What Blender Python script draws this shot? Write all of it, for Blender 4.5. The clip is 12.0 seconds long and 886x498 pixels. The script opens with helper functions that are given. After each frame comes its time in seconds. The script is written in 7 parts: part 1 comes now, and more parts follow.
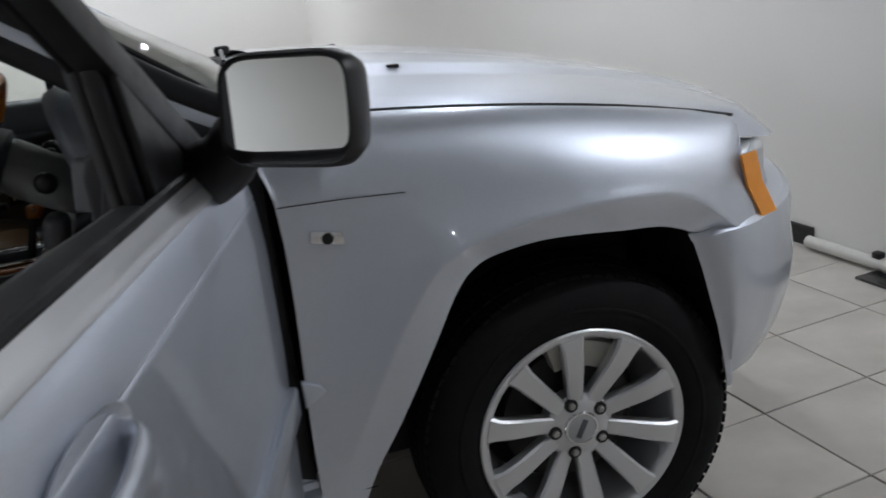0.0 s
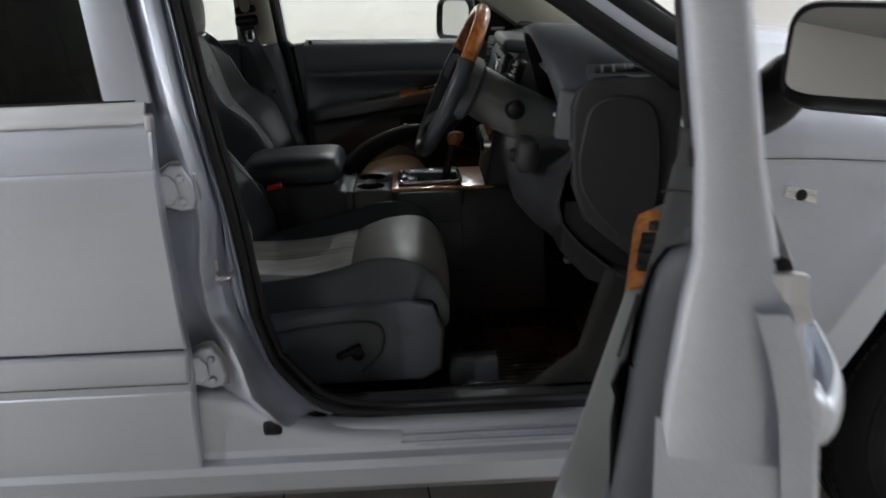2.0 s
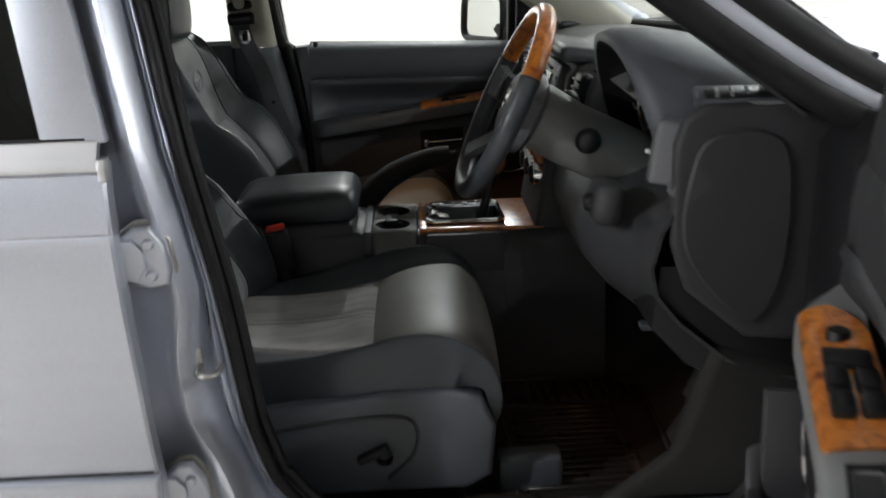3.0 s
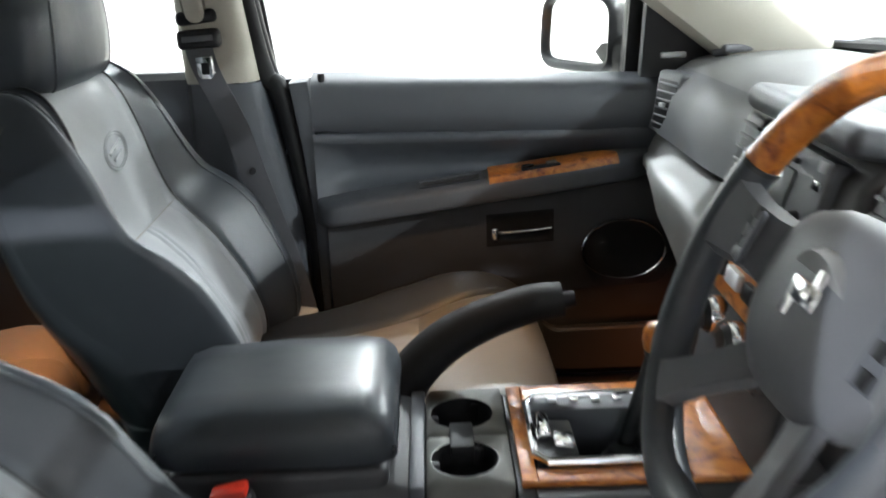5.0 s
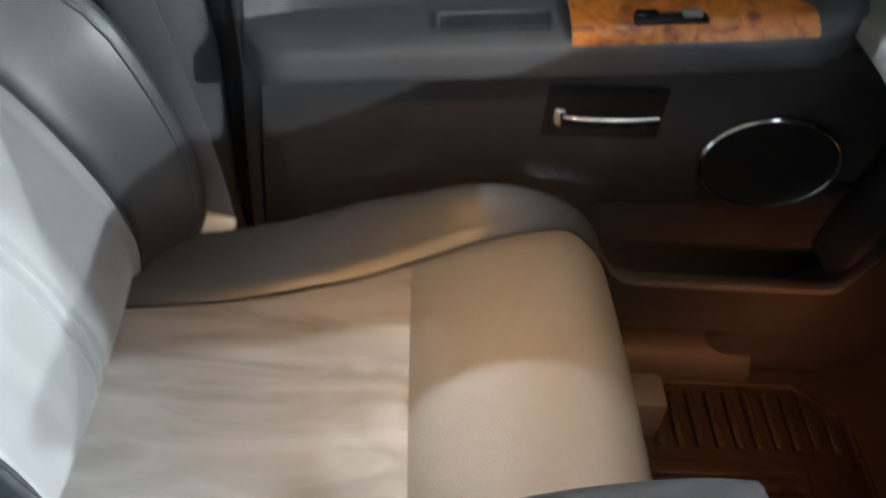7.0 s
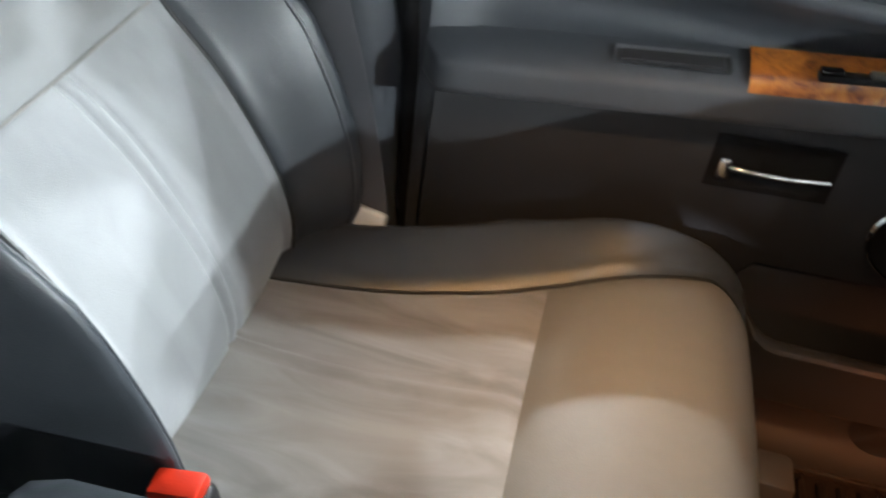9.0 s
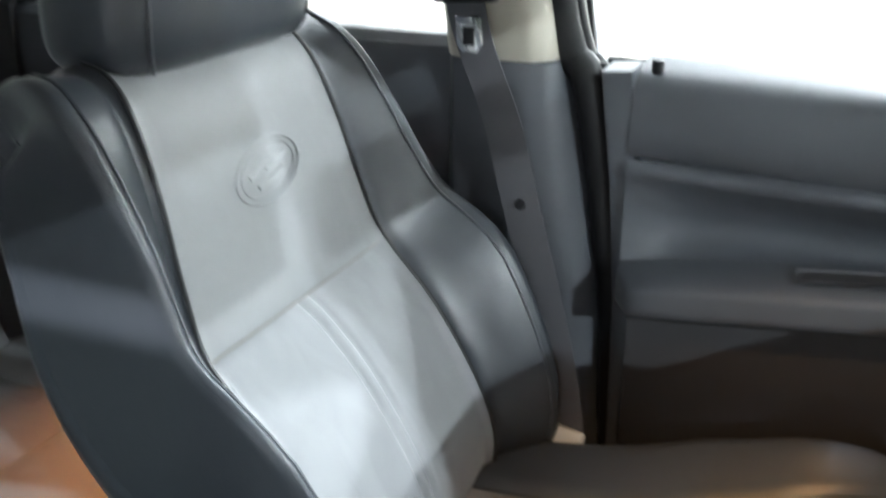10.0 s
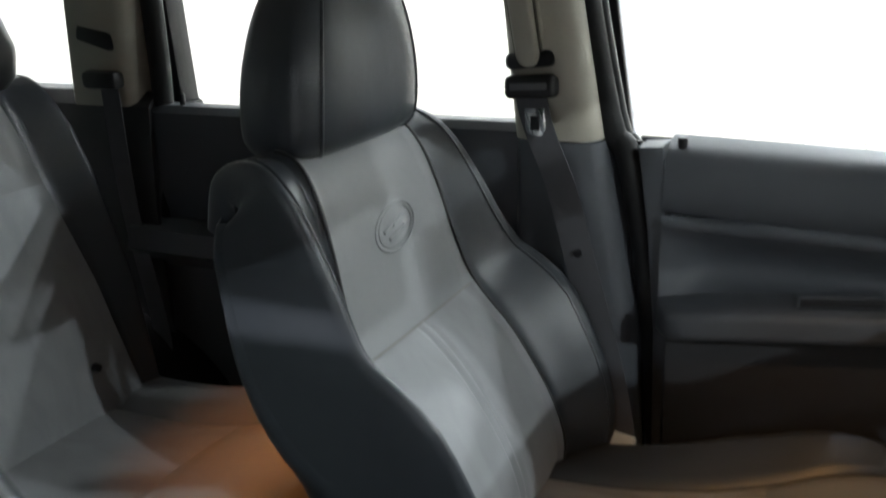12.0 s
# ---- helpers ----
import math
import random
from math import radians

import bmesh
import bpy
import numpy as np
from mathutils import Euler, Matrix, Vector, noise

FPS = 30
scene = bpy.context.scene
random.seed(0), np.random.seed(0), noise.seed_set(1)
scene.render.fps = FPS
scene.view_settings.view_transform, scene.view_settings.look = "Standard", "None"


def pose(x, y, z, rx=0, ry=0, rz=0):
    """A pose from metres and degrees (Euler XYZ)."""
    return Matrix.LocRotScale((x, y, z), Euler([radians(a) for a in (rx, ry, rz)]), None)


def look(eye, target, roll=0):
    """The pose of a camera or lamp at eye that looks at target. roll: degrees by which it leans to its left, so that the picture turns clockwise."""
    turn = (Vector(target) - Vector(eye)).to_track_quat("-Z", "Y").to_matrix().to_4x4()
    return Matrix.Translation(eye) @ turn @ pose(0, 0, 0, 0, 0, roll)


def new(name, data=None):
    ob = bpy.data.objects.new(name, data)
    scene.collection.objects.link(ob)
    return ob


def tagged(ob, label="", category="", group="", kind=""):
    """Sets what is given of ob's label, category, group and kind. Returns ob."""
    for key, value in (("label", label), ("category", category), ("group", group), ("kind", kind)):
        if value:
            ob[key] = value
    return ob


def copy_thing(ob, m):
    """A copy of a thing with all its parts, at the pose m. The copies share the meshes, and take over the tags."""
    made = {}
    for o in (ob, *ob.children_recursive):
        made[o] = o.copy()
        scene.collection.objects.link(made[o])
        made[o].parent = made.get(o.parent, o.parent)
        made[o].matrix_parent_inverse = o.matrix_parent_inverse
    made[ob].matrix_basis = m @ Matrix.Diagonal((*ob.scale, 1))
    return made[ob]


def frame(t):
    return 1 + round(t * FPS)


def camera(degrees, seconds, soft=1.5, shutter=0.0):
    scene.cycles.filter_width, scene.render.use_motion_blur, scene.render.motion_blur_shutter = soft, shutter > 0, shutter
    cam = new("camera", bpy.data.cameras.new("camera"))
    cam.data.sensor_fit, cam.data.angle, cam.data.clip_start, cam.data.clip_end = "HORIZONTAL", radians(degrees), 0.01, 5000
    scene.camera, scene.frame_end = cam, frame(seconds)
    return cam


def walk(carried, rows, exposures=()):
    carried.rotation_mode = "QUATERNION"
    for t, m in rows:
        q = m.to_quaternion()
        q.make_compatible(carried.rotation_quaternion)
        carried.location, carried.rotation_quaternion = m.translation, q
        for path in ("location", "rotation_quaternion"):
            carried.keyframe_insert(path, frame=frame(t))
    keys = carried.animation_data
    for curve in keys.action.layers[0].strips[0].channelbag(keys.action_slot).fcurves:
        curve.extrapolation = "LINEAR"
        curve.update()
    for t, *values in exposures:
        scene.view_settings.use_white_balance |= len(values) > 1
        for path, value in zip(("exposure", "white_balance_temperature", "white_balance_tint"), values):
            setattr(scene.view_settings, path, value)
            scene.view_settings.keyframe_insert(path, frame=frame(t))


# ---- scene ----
# ---------- camera ----------
cam = camera(51.2, 12.0, soft=1.7, shutter=0.5)
PATH = [
    (0, (-0.727, -2.571, 1.43), (-0.237, -0.732, 0.815), -7.4),
    (0.5, (-0.862, -2.716, 1.444), (-0.436, -0.856, 0.845), -6.7),
    (1, (-1.042, -2.858, 1.43), (-0.741, -0.971, 0.839), -5.8),
    (1.5, (-1.185, -2.838, 1.412), (-1.034, -0.935, 0.815), -4.3),
    (2, (-1.224, -2.622, 1.412), (-1.193, -0.716, 0.805), -2.4),
    (2.5, (-1.262, -2.377, 1.404), (-1.235, -0.474, 0.789), -2.1),
    (2.7, (-1.287, -2.278, 1.406), (-1.242, -0.377, 0.784), -2.2),
    (4.3, (-1.339, -1.386, 1.377), (-1.351, 0.513, 0.75), -2.0),
    (4.5, (-1.355, -1.285, 1.371), (-1.363, 0.617, 0.753), -2.0),
    (5, (-1.405, -1.016, 1.381), (-1.39, 0.879, 0.739), -2.0),
    (5.5, (-1.409, -0.757, 1.379), (-1.434, 1.117, 0.681), -1.2),
    (6, (-1.428, -0.483, 1.397), (-1.476, 1.316, 0.524), 0.2),
    (6.5, (-1.454, -0.286, 1.387), (-1.446, 1.402, 0.313), 2.4),
    (7, (-1.484, -0.144, 1.392), (-1.333, 1.33, 0.049), 7.6),
    (7.2, (-1.49, -0.124, 1.372), (-1.278, 1.289, -0.028), 9.7),
    (9, (-1.459, -0.181, 1.356), (-1.664, 1.351, 0.087), 8.7),
    (9.5, (-1.424, -0.233, 1.353), (-1.943, 1.385, 0.297), 3.5),
    (10, (-1.383, -0.281, 1.359), (-2.179, 1.374, 0.568), -0.7),
    (10.5, (-1.379, -0.316, 1.396), (-2.295, 1.357, 0.794), -2.1),
    (11, (-1.365, -0.368, 1.432), (-2.336, 1.308, 0.934), -3.1),
    (11.5, (-1.355, -0.453, 1.435), (-2.295, 1.229, 0.898), -2.9),
    (12, (-1.34, -0.577, 1.42), (-2.188, 1.122, 0.794), -2.3),
]
EXPOSURES = [(0, -1.2, 6350, 10), (0.5, -1.05, 6350, 10), (1, -0.85, 6350, 10), (1.5, -0.75, 6450, 10), (2, -0.45, 6600, 10), (2.7, 0.0, 6700, 10), (4.3, 1.7, 6500, 10), (4.7, 1.95, 6450, 10), (5.5, 2.35, 6350, 10), (6.5, 2.68, 6350, 10), (7.2, 2.65, 6400, 10), (9, 2.5, 6350, 10), (9.5, 2.5, 6250, 10), (10.5, 2.2, 6250, 10), (11, 1.85, 6350, 10), (11.5, 1.45, 6400, 10), (12, 1.2, 6450, 10)]
walk(cam, [(t, look(eye, target, roll)) for t, eye, target, roll in PATH], EXPOSURES)


# ---------- world and light ----------
world = bpy.data.worlds.new("world")
scene.world = world
world.use_nodes = True
world.node_tree.nodes["Background"].inputs[0].default_value = (0.55, 0.6, 0.7, 1)
world.node_tree.nodes["Background"].inputs[1].default_value = 0.05
LAMP_POWER = 520.0
LAMP_WARM = (1.0, 0.37, 0.11)


# ---------- mesh tools ----------
def V(*a):
    return Vector(a)


def part(name, bm, mat, parent=None, label="", side=1, smooth=38, m=None):
    """Links a bmesh as one mesh object under a thing or a part."""
    if side < 0:
        for v in bm.verts:
            v.co.y = -v.co.y
        bmesh.ops.reverse_faces(bm, faces=bm.faces)
    me = bpy.data.meshes.new(name)
    if smooth:
        lim = radians(smooth)
        for f in bm.faces:
            f.smooth = True
        for e in bm.edges:
            if len(e.link_faces) == 2 and e.calc_face_angle(0) > lim:
                e.smooth = False
    bm.to_mesh(me)
    bm.free()
    me.materials.append(mat)
    ob = new(name, me)
    if parent:
        ob.parent = parent
    if m is not None:
        ob.matrix_basis = m
    if label:
        ob["label"] = label
    return ob


def rbox(x0, x1, y0, y1, z0, z1, r=0.006, seg=2, bm=None):
    bm = bm or bmesh.new()
    g = bmesh.ops.create_cube(bm, size=1)["verts"]
    for v in g:
        v.co = V(x0 + (v.co.x + 0.5) * (x1 - x0), y0 + (v.co.y + 0.5) * (y1 - y0), z0 + (v.co.z + 0.5) * (z1 - z0))
    if r:
        es = list({e for v in g for e in v.link_edges})
        bmesh.ops.bevel(bm, geom=es, offset=min(r, 0.49 * min(abs(x1 - x0), abs(y1 - y0), abs(z1 - z0))), segments=seg, profile=0.5, affect="EDGES")
    return bm


def obox(c, size, rot=(0, 0, 0), r=0.004, seg=2, bm=None):
    """A rounded box of a size at a centre, turned by degrees."""
    b2 = rbox(-size[0] / 2, size[0] / 2, -size[1] / 2, size[1] / 2, -size[2] / 2, size[2] / 2, r, seg)
    b2.transform(pose(*c, *rot))
    if bm is None:
        return b2
    return merge(bm, b2)


def merge(bm, b2):
    me = bpy.data.meshes.new("tmp")
    b2.to_mesh(me)
    b2.free()
    bm.from_mesh(me)
    bpy.data.meshes.remove(me)
    return bm


def slab(pts, axis, a, b, r=0.0, seg=2, bm=None, lean=None):
    """An outline extruded along an axis from a to b. Points are the other two coordinates in order."""
    bm = bm or bmesh.new()

    def place(p, q):
        u, v = p
        c = {"x": V(q, u, v), "y": V(u, q, v), "z": V(u, v, q)}[axis]
        if lean:
            c.y += lean(c.z)
        return c

    lo = [bm.verts.new(place(p, a)) for p in pts]
    hi = [bm.verts.new(place(p, b)) for p in pts]
    n = len(pts)
    fs = [bm.faces.new(lo), bm.faces.new(hi[::-1])]
    for i in range(n):
        fs.append(bm.faces.new((lo[i], hi[i], hi[(i + 1) % n], lo[(i + 1) % n])))
    bmesh.ops.recalc_face_normals(bm, faces=fs)
    if r:
        es = [e for f in fs[:2] for e in f.edges]
        bmesh.ops.bevel(bm, geom=list(set(es)), offset=r, segments=seg, profile=0.5, affect="EDGES")
    return bm


def sheet(rows, bm=None, thick=0.0, closed=False):
    """A grid of quads through rows of points; thick gives it a solid body."""
    bm = bm or bmesh.new()
    vs = [[bm.verts.new(p) for p in row] for row in rows]
    fs = []
    for a, b in zip(vs, vs[1:]):
        n = len(a)
        for i in range(n if closed else n - 1):
            j = (i + 1) % n
            fs.append(bm.faces.new((a[i], a[j], b[j], b[i])))
    if thick:
        bmesh.ops.recalc_face_normals(bm, faces=fs)
        bmesh.ops.solidify(bm, geom=fs, thickness=thick)
    return bm


def loft(rings, bm=None, cap=True):
    """Closed rings joined to a solid."""
    bm = bm or bmesh.new()
    vs = [[bm.verts.new(p) for p in ring] for ring in rings]
    fs = []
    for a, b in zip(vs, vs[1:]):
        n = len(a)
        for i in range(n):
            j = (i + 1) % n
            fs.append(bm.faces.new((a[i], a[j], b[j], b[i])))
    if cap:
        fs += [bm.faces.new(vs[0][::-1]), bm.faces.new(vs[-1])]
    bmesh.ops.recalc_face_normals(bm, faces=fs)
    return bm


def curve(pts, n=8, closed=False):
    """Points on a smooth curve through pts."""
    pts = [Vector(p) for p in pts]
    out, m = [], len(pts)
    for i in range(m if closed else m - 1):
        p1, p2 = pts[i], pts[(i + 1) % m]
        p0 = pts[i - 1] if closed or i else p1 * 2 - p2
        p3 = pts[(i + 2) % m] if closed or i + 2 < m else p2 * 2 - p1
        for k in range(n):
            t = k / n
            out.append(0.5 * (2 * p1 + (p2 - p0) * t + (2 * p0 - 5 * p1 + 4 * p2 - p3) * t * t + (3 * p1 - p0 - 3 * p2 + p3) * t**3))
    if not closed:
        out.append(pts[-1])
    return out


def tube(pts, r, seg=8, closed=False, bm=None, flat=1.0, up=(0, 0, 1)):
    """A round bar along points; r may be a function of 0..1; flat squeezes it across up."""
    pts = [Vector(p) for p in pts]
    n = len(pts)
    rings, side = [], None
    for i, p in enumerate(pts):
        a, b = (pts[i - 1], pts[(i + 1) % n]) if closed else (pts[max(i - 1, 0)], pts[min(i + 1, n - 1)])
        d = (b - a).normalized()
        if side is None:
            side = d.cross(Vector(up))
            side = side if side.length > 1e-3 else d.cross(V(1, 0, 0))
        side = (side - d * side.dot(d)).normalized()
        other = d.cross(side)
        rr = r(i / (n - 1)) if callable(r) else r
        rings.append([p + side * math.cos(k * math.tau / seg) * rr + other * math.sin(k * math.tau / seg) * rr * flat for k in range(seg)])
    if closed:
        bm = bm or bmesh.new()
        b2 = sheet(rings + [rings[0]], closed=True)
        bmesh.ops.remove_doubles(b2, verts=b2.verts, dist=1e-6)
        bmesh.ops.recalc_face_normals(b2, faces=b2.faces)
        return merge(bm, b2)
    return loft(rings, bm)


def lathe(prof, seg=48, axis="y", c=(0, 0, 0), bm=None, flip=False):
    """A profile of (radius, height) turned round an axis."""
    rows = []
    for k in range(seg):
        a = k * math.tau / seg
        row = []
        for r, h in prof:
            p = {"y": V(r * math.cos(a), h, r * math.sin(a)), "z": V(r * math.cos(a), r * math.sin(a), h), "x": V(h, r * math.cos(a), r * math.sin(a))}[axis]
            row.append(p + Vector(c))
        rows.append(row)
    b2 = sheet(rows + [rows[0]])
    bmesh.ops.remove_doubles(b2, verts=b2.verts, dist=1e-6)
    bmesh.ops.recalc_face_normals(b2, faces=b2.faces)
    return merge(bm or bmesh.new(), b2)


def ramp(x, *knots):
    """Straight lines through knots of (x, value)."""
    return float(np.interp(x, [k[0] for k in knots], [k[1] for k in knots]))


def ease(t):
    t = min(max(t, 0), 1)
    return t * t * (3 - 2 * t)


# ---------- materials ----------
def mat_base(name, color, rough=0.5, metal=0.0, coat=0.0, spec=0.5):
    m = bpy.data.materials.new(name)
    m.use_nodes = True
    b = m.node_tree.nodes["Principled BSDF"]
    b.inputs["Base Color"].default_value = (*color, 1)
    b.inputs["Roughness"].default_value = rough
    b.inputs["Metallic"].default_value = metal
    b.inputs["Coat Weight"].default_value = coat
    b.inputs["Coat Roughness"].default_value = 0.05
    b.inputs["Specular IOR Level"].default_value = spec
    return m, m.node_tree.nodes, m.node_tree.links, b


def grain(m, color, amount=0.12, scale=40, fine=400, bump=0.15, rough=(0.45, 0.6), detail=5):
    """Two scales of variation in colour and gloss, and a fine relief."""
    nt = m.node_tree
    b = nt.nodes["Principled BSDF"]
    tc = nt.nodes.new("ShaderNodeTexCoord")
    big = nt.nodes.new("ShaderNodeTexNoise")
    big.inputs["Scale"].default_value, big.inputs["Detail"].default_value = scale, detail
    sm = nt.nodes.new("ShaderNodeTexNoise")
    sm.inputs["Scale"].default_value, sm.inputs["Detail"].default_value = fine, 3
    nt.links.new(tc.outputs["Object"], big.inputs["Vector"])
    nt.links.new(tc.outputs["Object"], sm.inputs["Vector"])
    mix = nt.nodes.new("ShaderNodeMix")
    mix.data_type = "RGBA"
    mix.inputs[6].default_value = (*[c * (1 - amount) for c in color], 1)
    mix.inputs[7].default_value = (*[min(c * (1 + amount), 1) for c in color], 1)
    add = nt.nodes.new("ShaderNodeMath")
    add.operation = "MULTIPLY_ADD"
    add.inputs[1].default_value, add.inputs[2].default_value = 0.35, 0.0
    nt.links.new(sm.outputs["Fac"], add.inputs[0])
    add2 = nt.nodes.new("ShaderNodeMath")
    add2.operation = "MULTIPLY_ADD"
    add2.inputs[1].default_value = 0.65
    nt.links.new(big.outputs["Fac"], add2.inputs[0])
    nt.links.new(add.outputs[0], add2.inputs[2])
    nt.links.new(add2.outputs[0], mix.inputs[0])
    nt.links.new(mix.outputs[2], b.inputs["Base Color"])
    rr = nt.nodes.new("ShaderNodeMapRange")
    rr.inputs["From Min"].default_value, rr.inputs["From Max"].default_value = 0.3, 0.7
    rr.inputs["To Min"].default_value, rr.inputs["To Max"].default_value = rough
    nt.links.new(big.outputs["Fac"], rr.inputs["Value"])
    nt.links.new(rr.outputs[0], b.inputs["Roughness"])
    if bump:
        bp = nt.nodes.new("ShaderNodeBump")
        bp.inputs["Strength"].default_value, bp.inputs["Distance"].default_value = bump, 0.002
        nt.links.new(sm.outputs["Fac"], bp.inputs["Height"])
        nt.links.new(bp.outputs[0], b.inputs["Normal"])
    return m


def simple(name, color, rough=(0.45, 0.6), metal=0.0, coat=0.0, amount=0.1, scale=30, fine=500, bump=0.1, spec=0.5):
    m, *_ = mat_base(name, color, rough[0], metal, coat, spec)
    return grain(m, color, amount, scale, fine, bump, rough)


def make_leather(name, color, rough=(0.32, 0.40), bump=0.2):
    m, ns, ls, b = mat_base(name, color, 0.45)
    grain(m, color, 0.14, 9, 60, 0, rough)
    tc = ns.new("ShaderNodeTexCoord")
    vo = ns.new("ShaderNodeTexVoronoi")
    vo.feature = "DISTANCE_TO_EDGE"
    vo.inputs["Scale"].default_value = 420
    nz = ns.new("ShaderNodeTexNoise")
    nz.inputs["Scale"].default_value, nz.inputs["Detail"].default_value = 14, 4
    ls.new(tc.outputs["Object"], vo.inputs["Vector"])
    ls.new(tc.outputs["Object"], nz.inputs["Vector"])
    b1, b2 = ns.new("ShaderNodeBump"), ns.new("ShaderNodeBump")
    b1.inputs["Strength"].default_value, b1.inputs["Distance"].default_value = bump, 0.0012
    b2.inputs["Strength"].default_value, b2.inputs["Distance"].default_value = 0.25, 0.005
    ls.new(vo.outputs["Distance"], b1.inputs["Height"])
    ls.new(nz.outputs["Fac"], b2.inputs["Height"])
    ls.new(b2.outputs[0], b1.inputs["Normal"])
    ls.new(b1.outputs[0], b.inputs["Normal"])
    return m


def make_suede(name="suede", lo=(0.222, 0.229, 0.239, 1), hi=(0.275, 0.282, 0.292, 1), stretch=(5, 11, 5)):
    """Pale grey micro-suede with soft brushed patches."""
    m, ns, ls, b = mat_base(name, (0.42, 0.41, 0.40), 0.85)
    tc = ns.new("ShaderNodeTexCoord")
    mp = ns.new("ShaderNodeMapping")
    mp.inputs["Scale"].default_value = stretch
    n1, n2 = ns.new("ShaderNodeTexNoise"), ns.new("ShaderNodeTexNoise")
    n1.inputs["Scale"].default_value, n1.inputs["Detail"].default_value, n1.inputs["Distortion"].default_value = 1.6, 4, 0.8
    n2.inputs["Scale"].default_value, n2.inputs["Detail"].default_value = 900, 2
    ls.new(tc.outputs["Object"], mp.inputs["Vector"])
    ls.new(mp.outputs[0], n1.inputs["Vector"])
    ls.new(tc.outputs["Object"], n2.inputs["Vector"])
    cr = ns.new("ShaderNodeValToRGB")
    cr.color_ramp.elements[0].position, cr.color_ramp.elements[0].color = 0.32, lo
    cr.color_ramp.elements[1].position, cr.color_ramp.elements[1].color = 0.68, hi
    ls.new(n1.outputs["Fac"], cr.inputs["Fac"])
    ls.new(cr.outputs[0], b.inputs["Base Color"])
    bp = ns.new("ShaderNodeBump")
    bp.inputs["Strength"].default_value, bp.inputs["Distance"].default_value = 0.25, 0.001
    ls.new(n2.outputs["Fac"], bp.inputs["Height"])
    ls.new(bp.outputs[0], b.inputs["Normal"])
    b.inputs["Sheen Weight"].default_value = 0.35
    b.inputs["Sheen Roughness"].default_value = 0.5
    return m


def make_wood():
    """Orange burr walnut under clear lacquer."""
    m, ns, ls, b = mat_base("burr_wood", (0.4, 0.14, 0.03), 0.3, 0, 0.9)
    tc = ns.new("ShaderNodeTexCoord")
    n1, n2 = ns.new("ShaderNodeTexNoise"), ns.new("ShaderNodeTexNoise")
    n1.inputs["Scale"].default_value, n1.inputs["Detail"].default_value, n1.inputs["Distortion"].default_value = 26, 6, 2.2
    n2.inputs["Scale"].default_value, n2.inputs["Detail"].default_value, n2.inputs["Distortion"].default_value = 120, 5, 1.0
    for n in (n1, n2):
        ls.new(tc.outputs["Object"], n.inputs["Vector"])
    cr = ns.new("ShaderNodeValToRGB")
    e = cr.color_ramp.elements
    e[0].position, e[0].color = 0.28, (0.15, 0.034, 0.005, 1)
    e[1].position, e[1].color = 0.72, (0.60, 0.21, 0.028, 1)
    mid = e.new(0.47)
    mid.color = (0.43, 0.125, 0.014, 1)
    mx = ns.new("ShaderNodeMath")
    mx.operation = "MULTIPLY_ADD"
    mx.inputs[1].default_value, mx.inputs[2].default_value = 0.25, -0.12
    ls.new(n2.outputs["Fac"], mx.inputs[0])
    ad = ns.new("ShaderNodeMath")
    ls.new(n1.outputs["Fac"], ad.inputs[0])
    ls.new(mx.outputs[0], ad.inputs[1])
    ls.new(ad.outputs[0], cr.inputs["Fac"])
    ls.new(cr.outputs[0], b.inputs["Base Color"])
    return m


def make_paint():
    """Silver metallic car paint: flake sparkle under clear coat, with a film of dust."""
    m, ns, ls, b = mat_base("silver_paint", (0.62, 0.65, 0.70), 0.40, 0.78, 1.0)
    tc = ns.new("ShaderNodeTexCoord")
    fl = ns.new("ShaderNodeTexVoronoi")
    fl.inputs["Scale"].default_value = 1600
    du = ns.new("ShaderNodeTexNoise")
    du.inputs["Scale"].default_value, du.inputs["Detail"].default_value = 5, 6
    for n in (fl, du):
        ls.new(tc.outputs["Object"], n.inputs["Vector"])
    mix = ns.new("ShaderNodeMix")
    mix.data_type = "RGBA"
    mix.inputs[6].default_value, mix.inputs[7].default_value = (0.53, 0.562, 0.63, 1), (0.71, 0.748, 0.83, 1)
    ls.new(fl.outputs["Color"], mix.inputs[0])
    ls.new(mix.outputs[2], b.inputs["Base Color"])
    rr = ns.new("ShaderNodeMapRange")
    rr.inputs["From Min"].default_value, rr.inputs["From Max"].default_value = 0.35, 0.7
    rr.inputs["To Min"].default_value, rr.inputs["To Max"].default_value = 0.40, 0.50
    ls.new(du.outputs["Fac"], rr.inputs["Value"])
    ls.new(rr.outputs[0], b.inputs["Roughness"])
    b.inputs["Coat Roughness"].default_value = 0.025
    b.inputs["Coat IOR"].default_value = 1.7
    return m


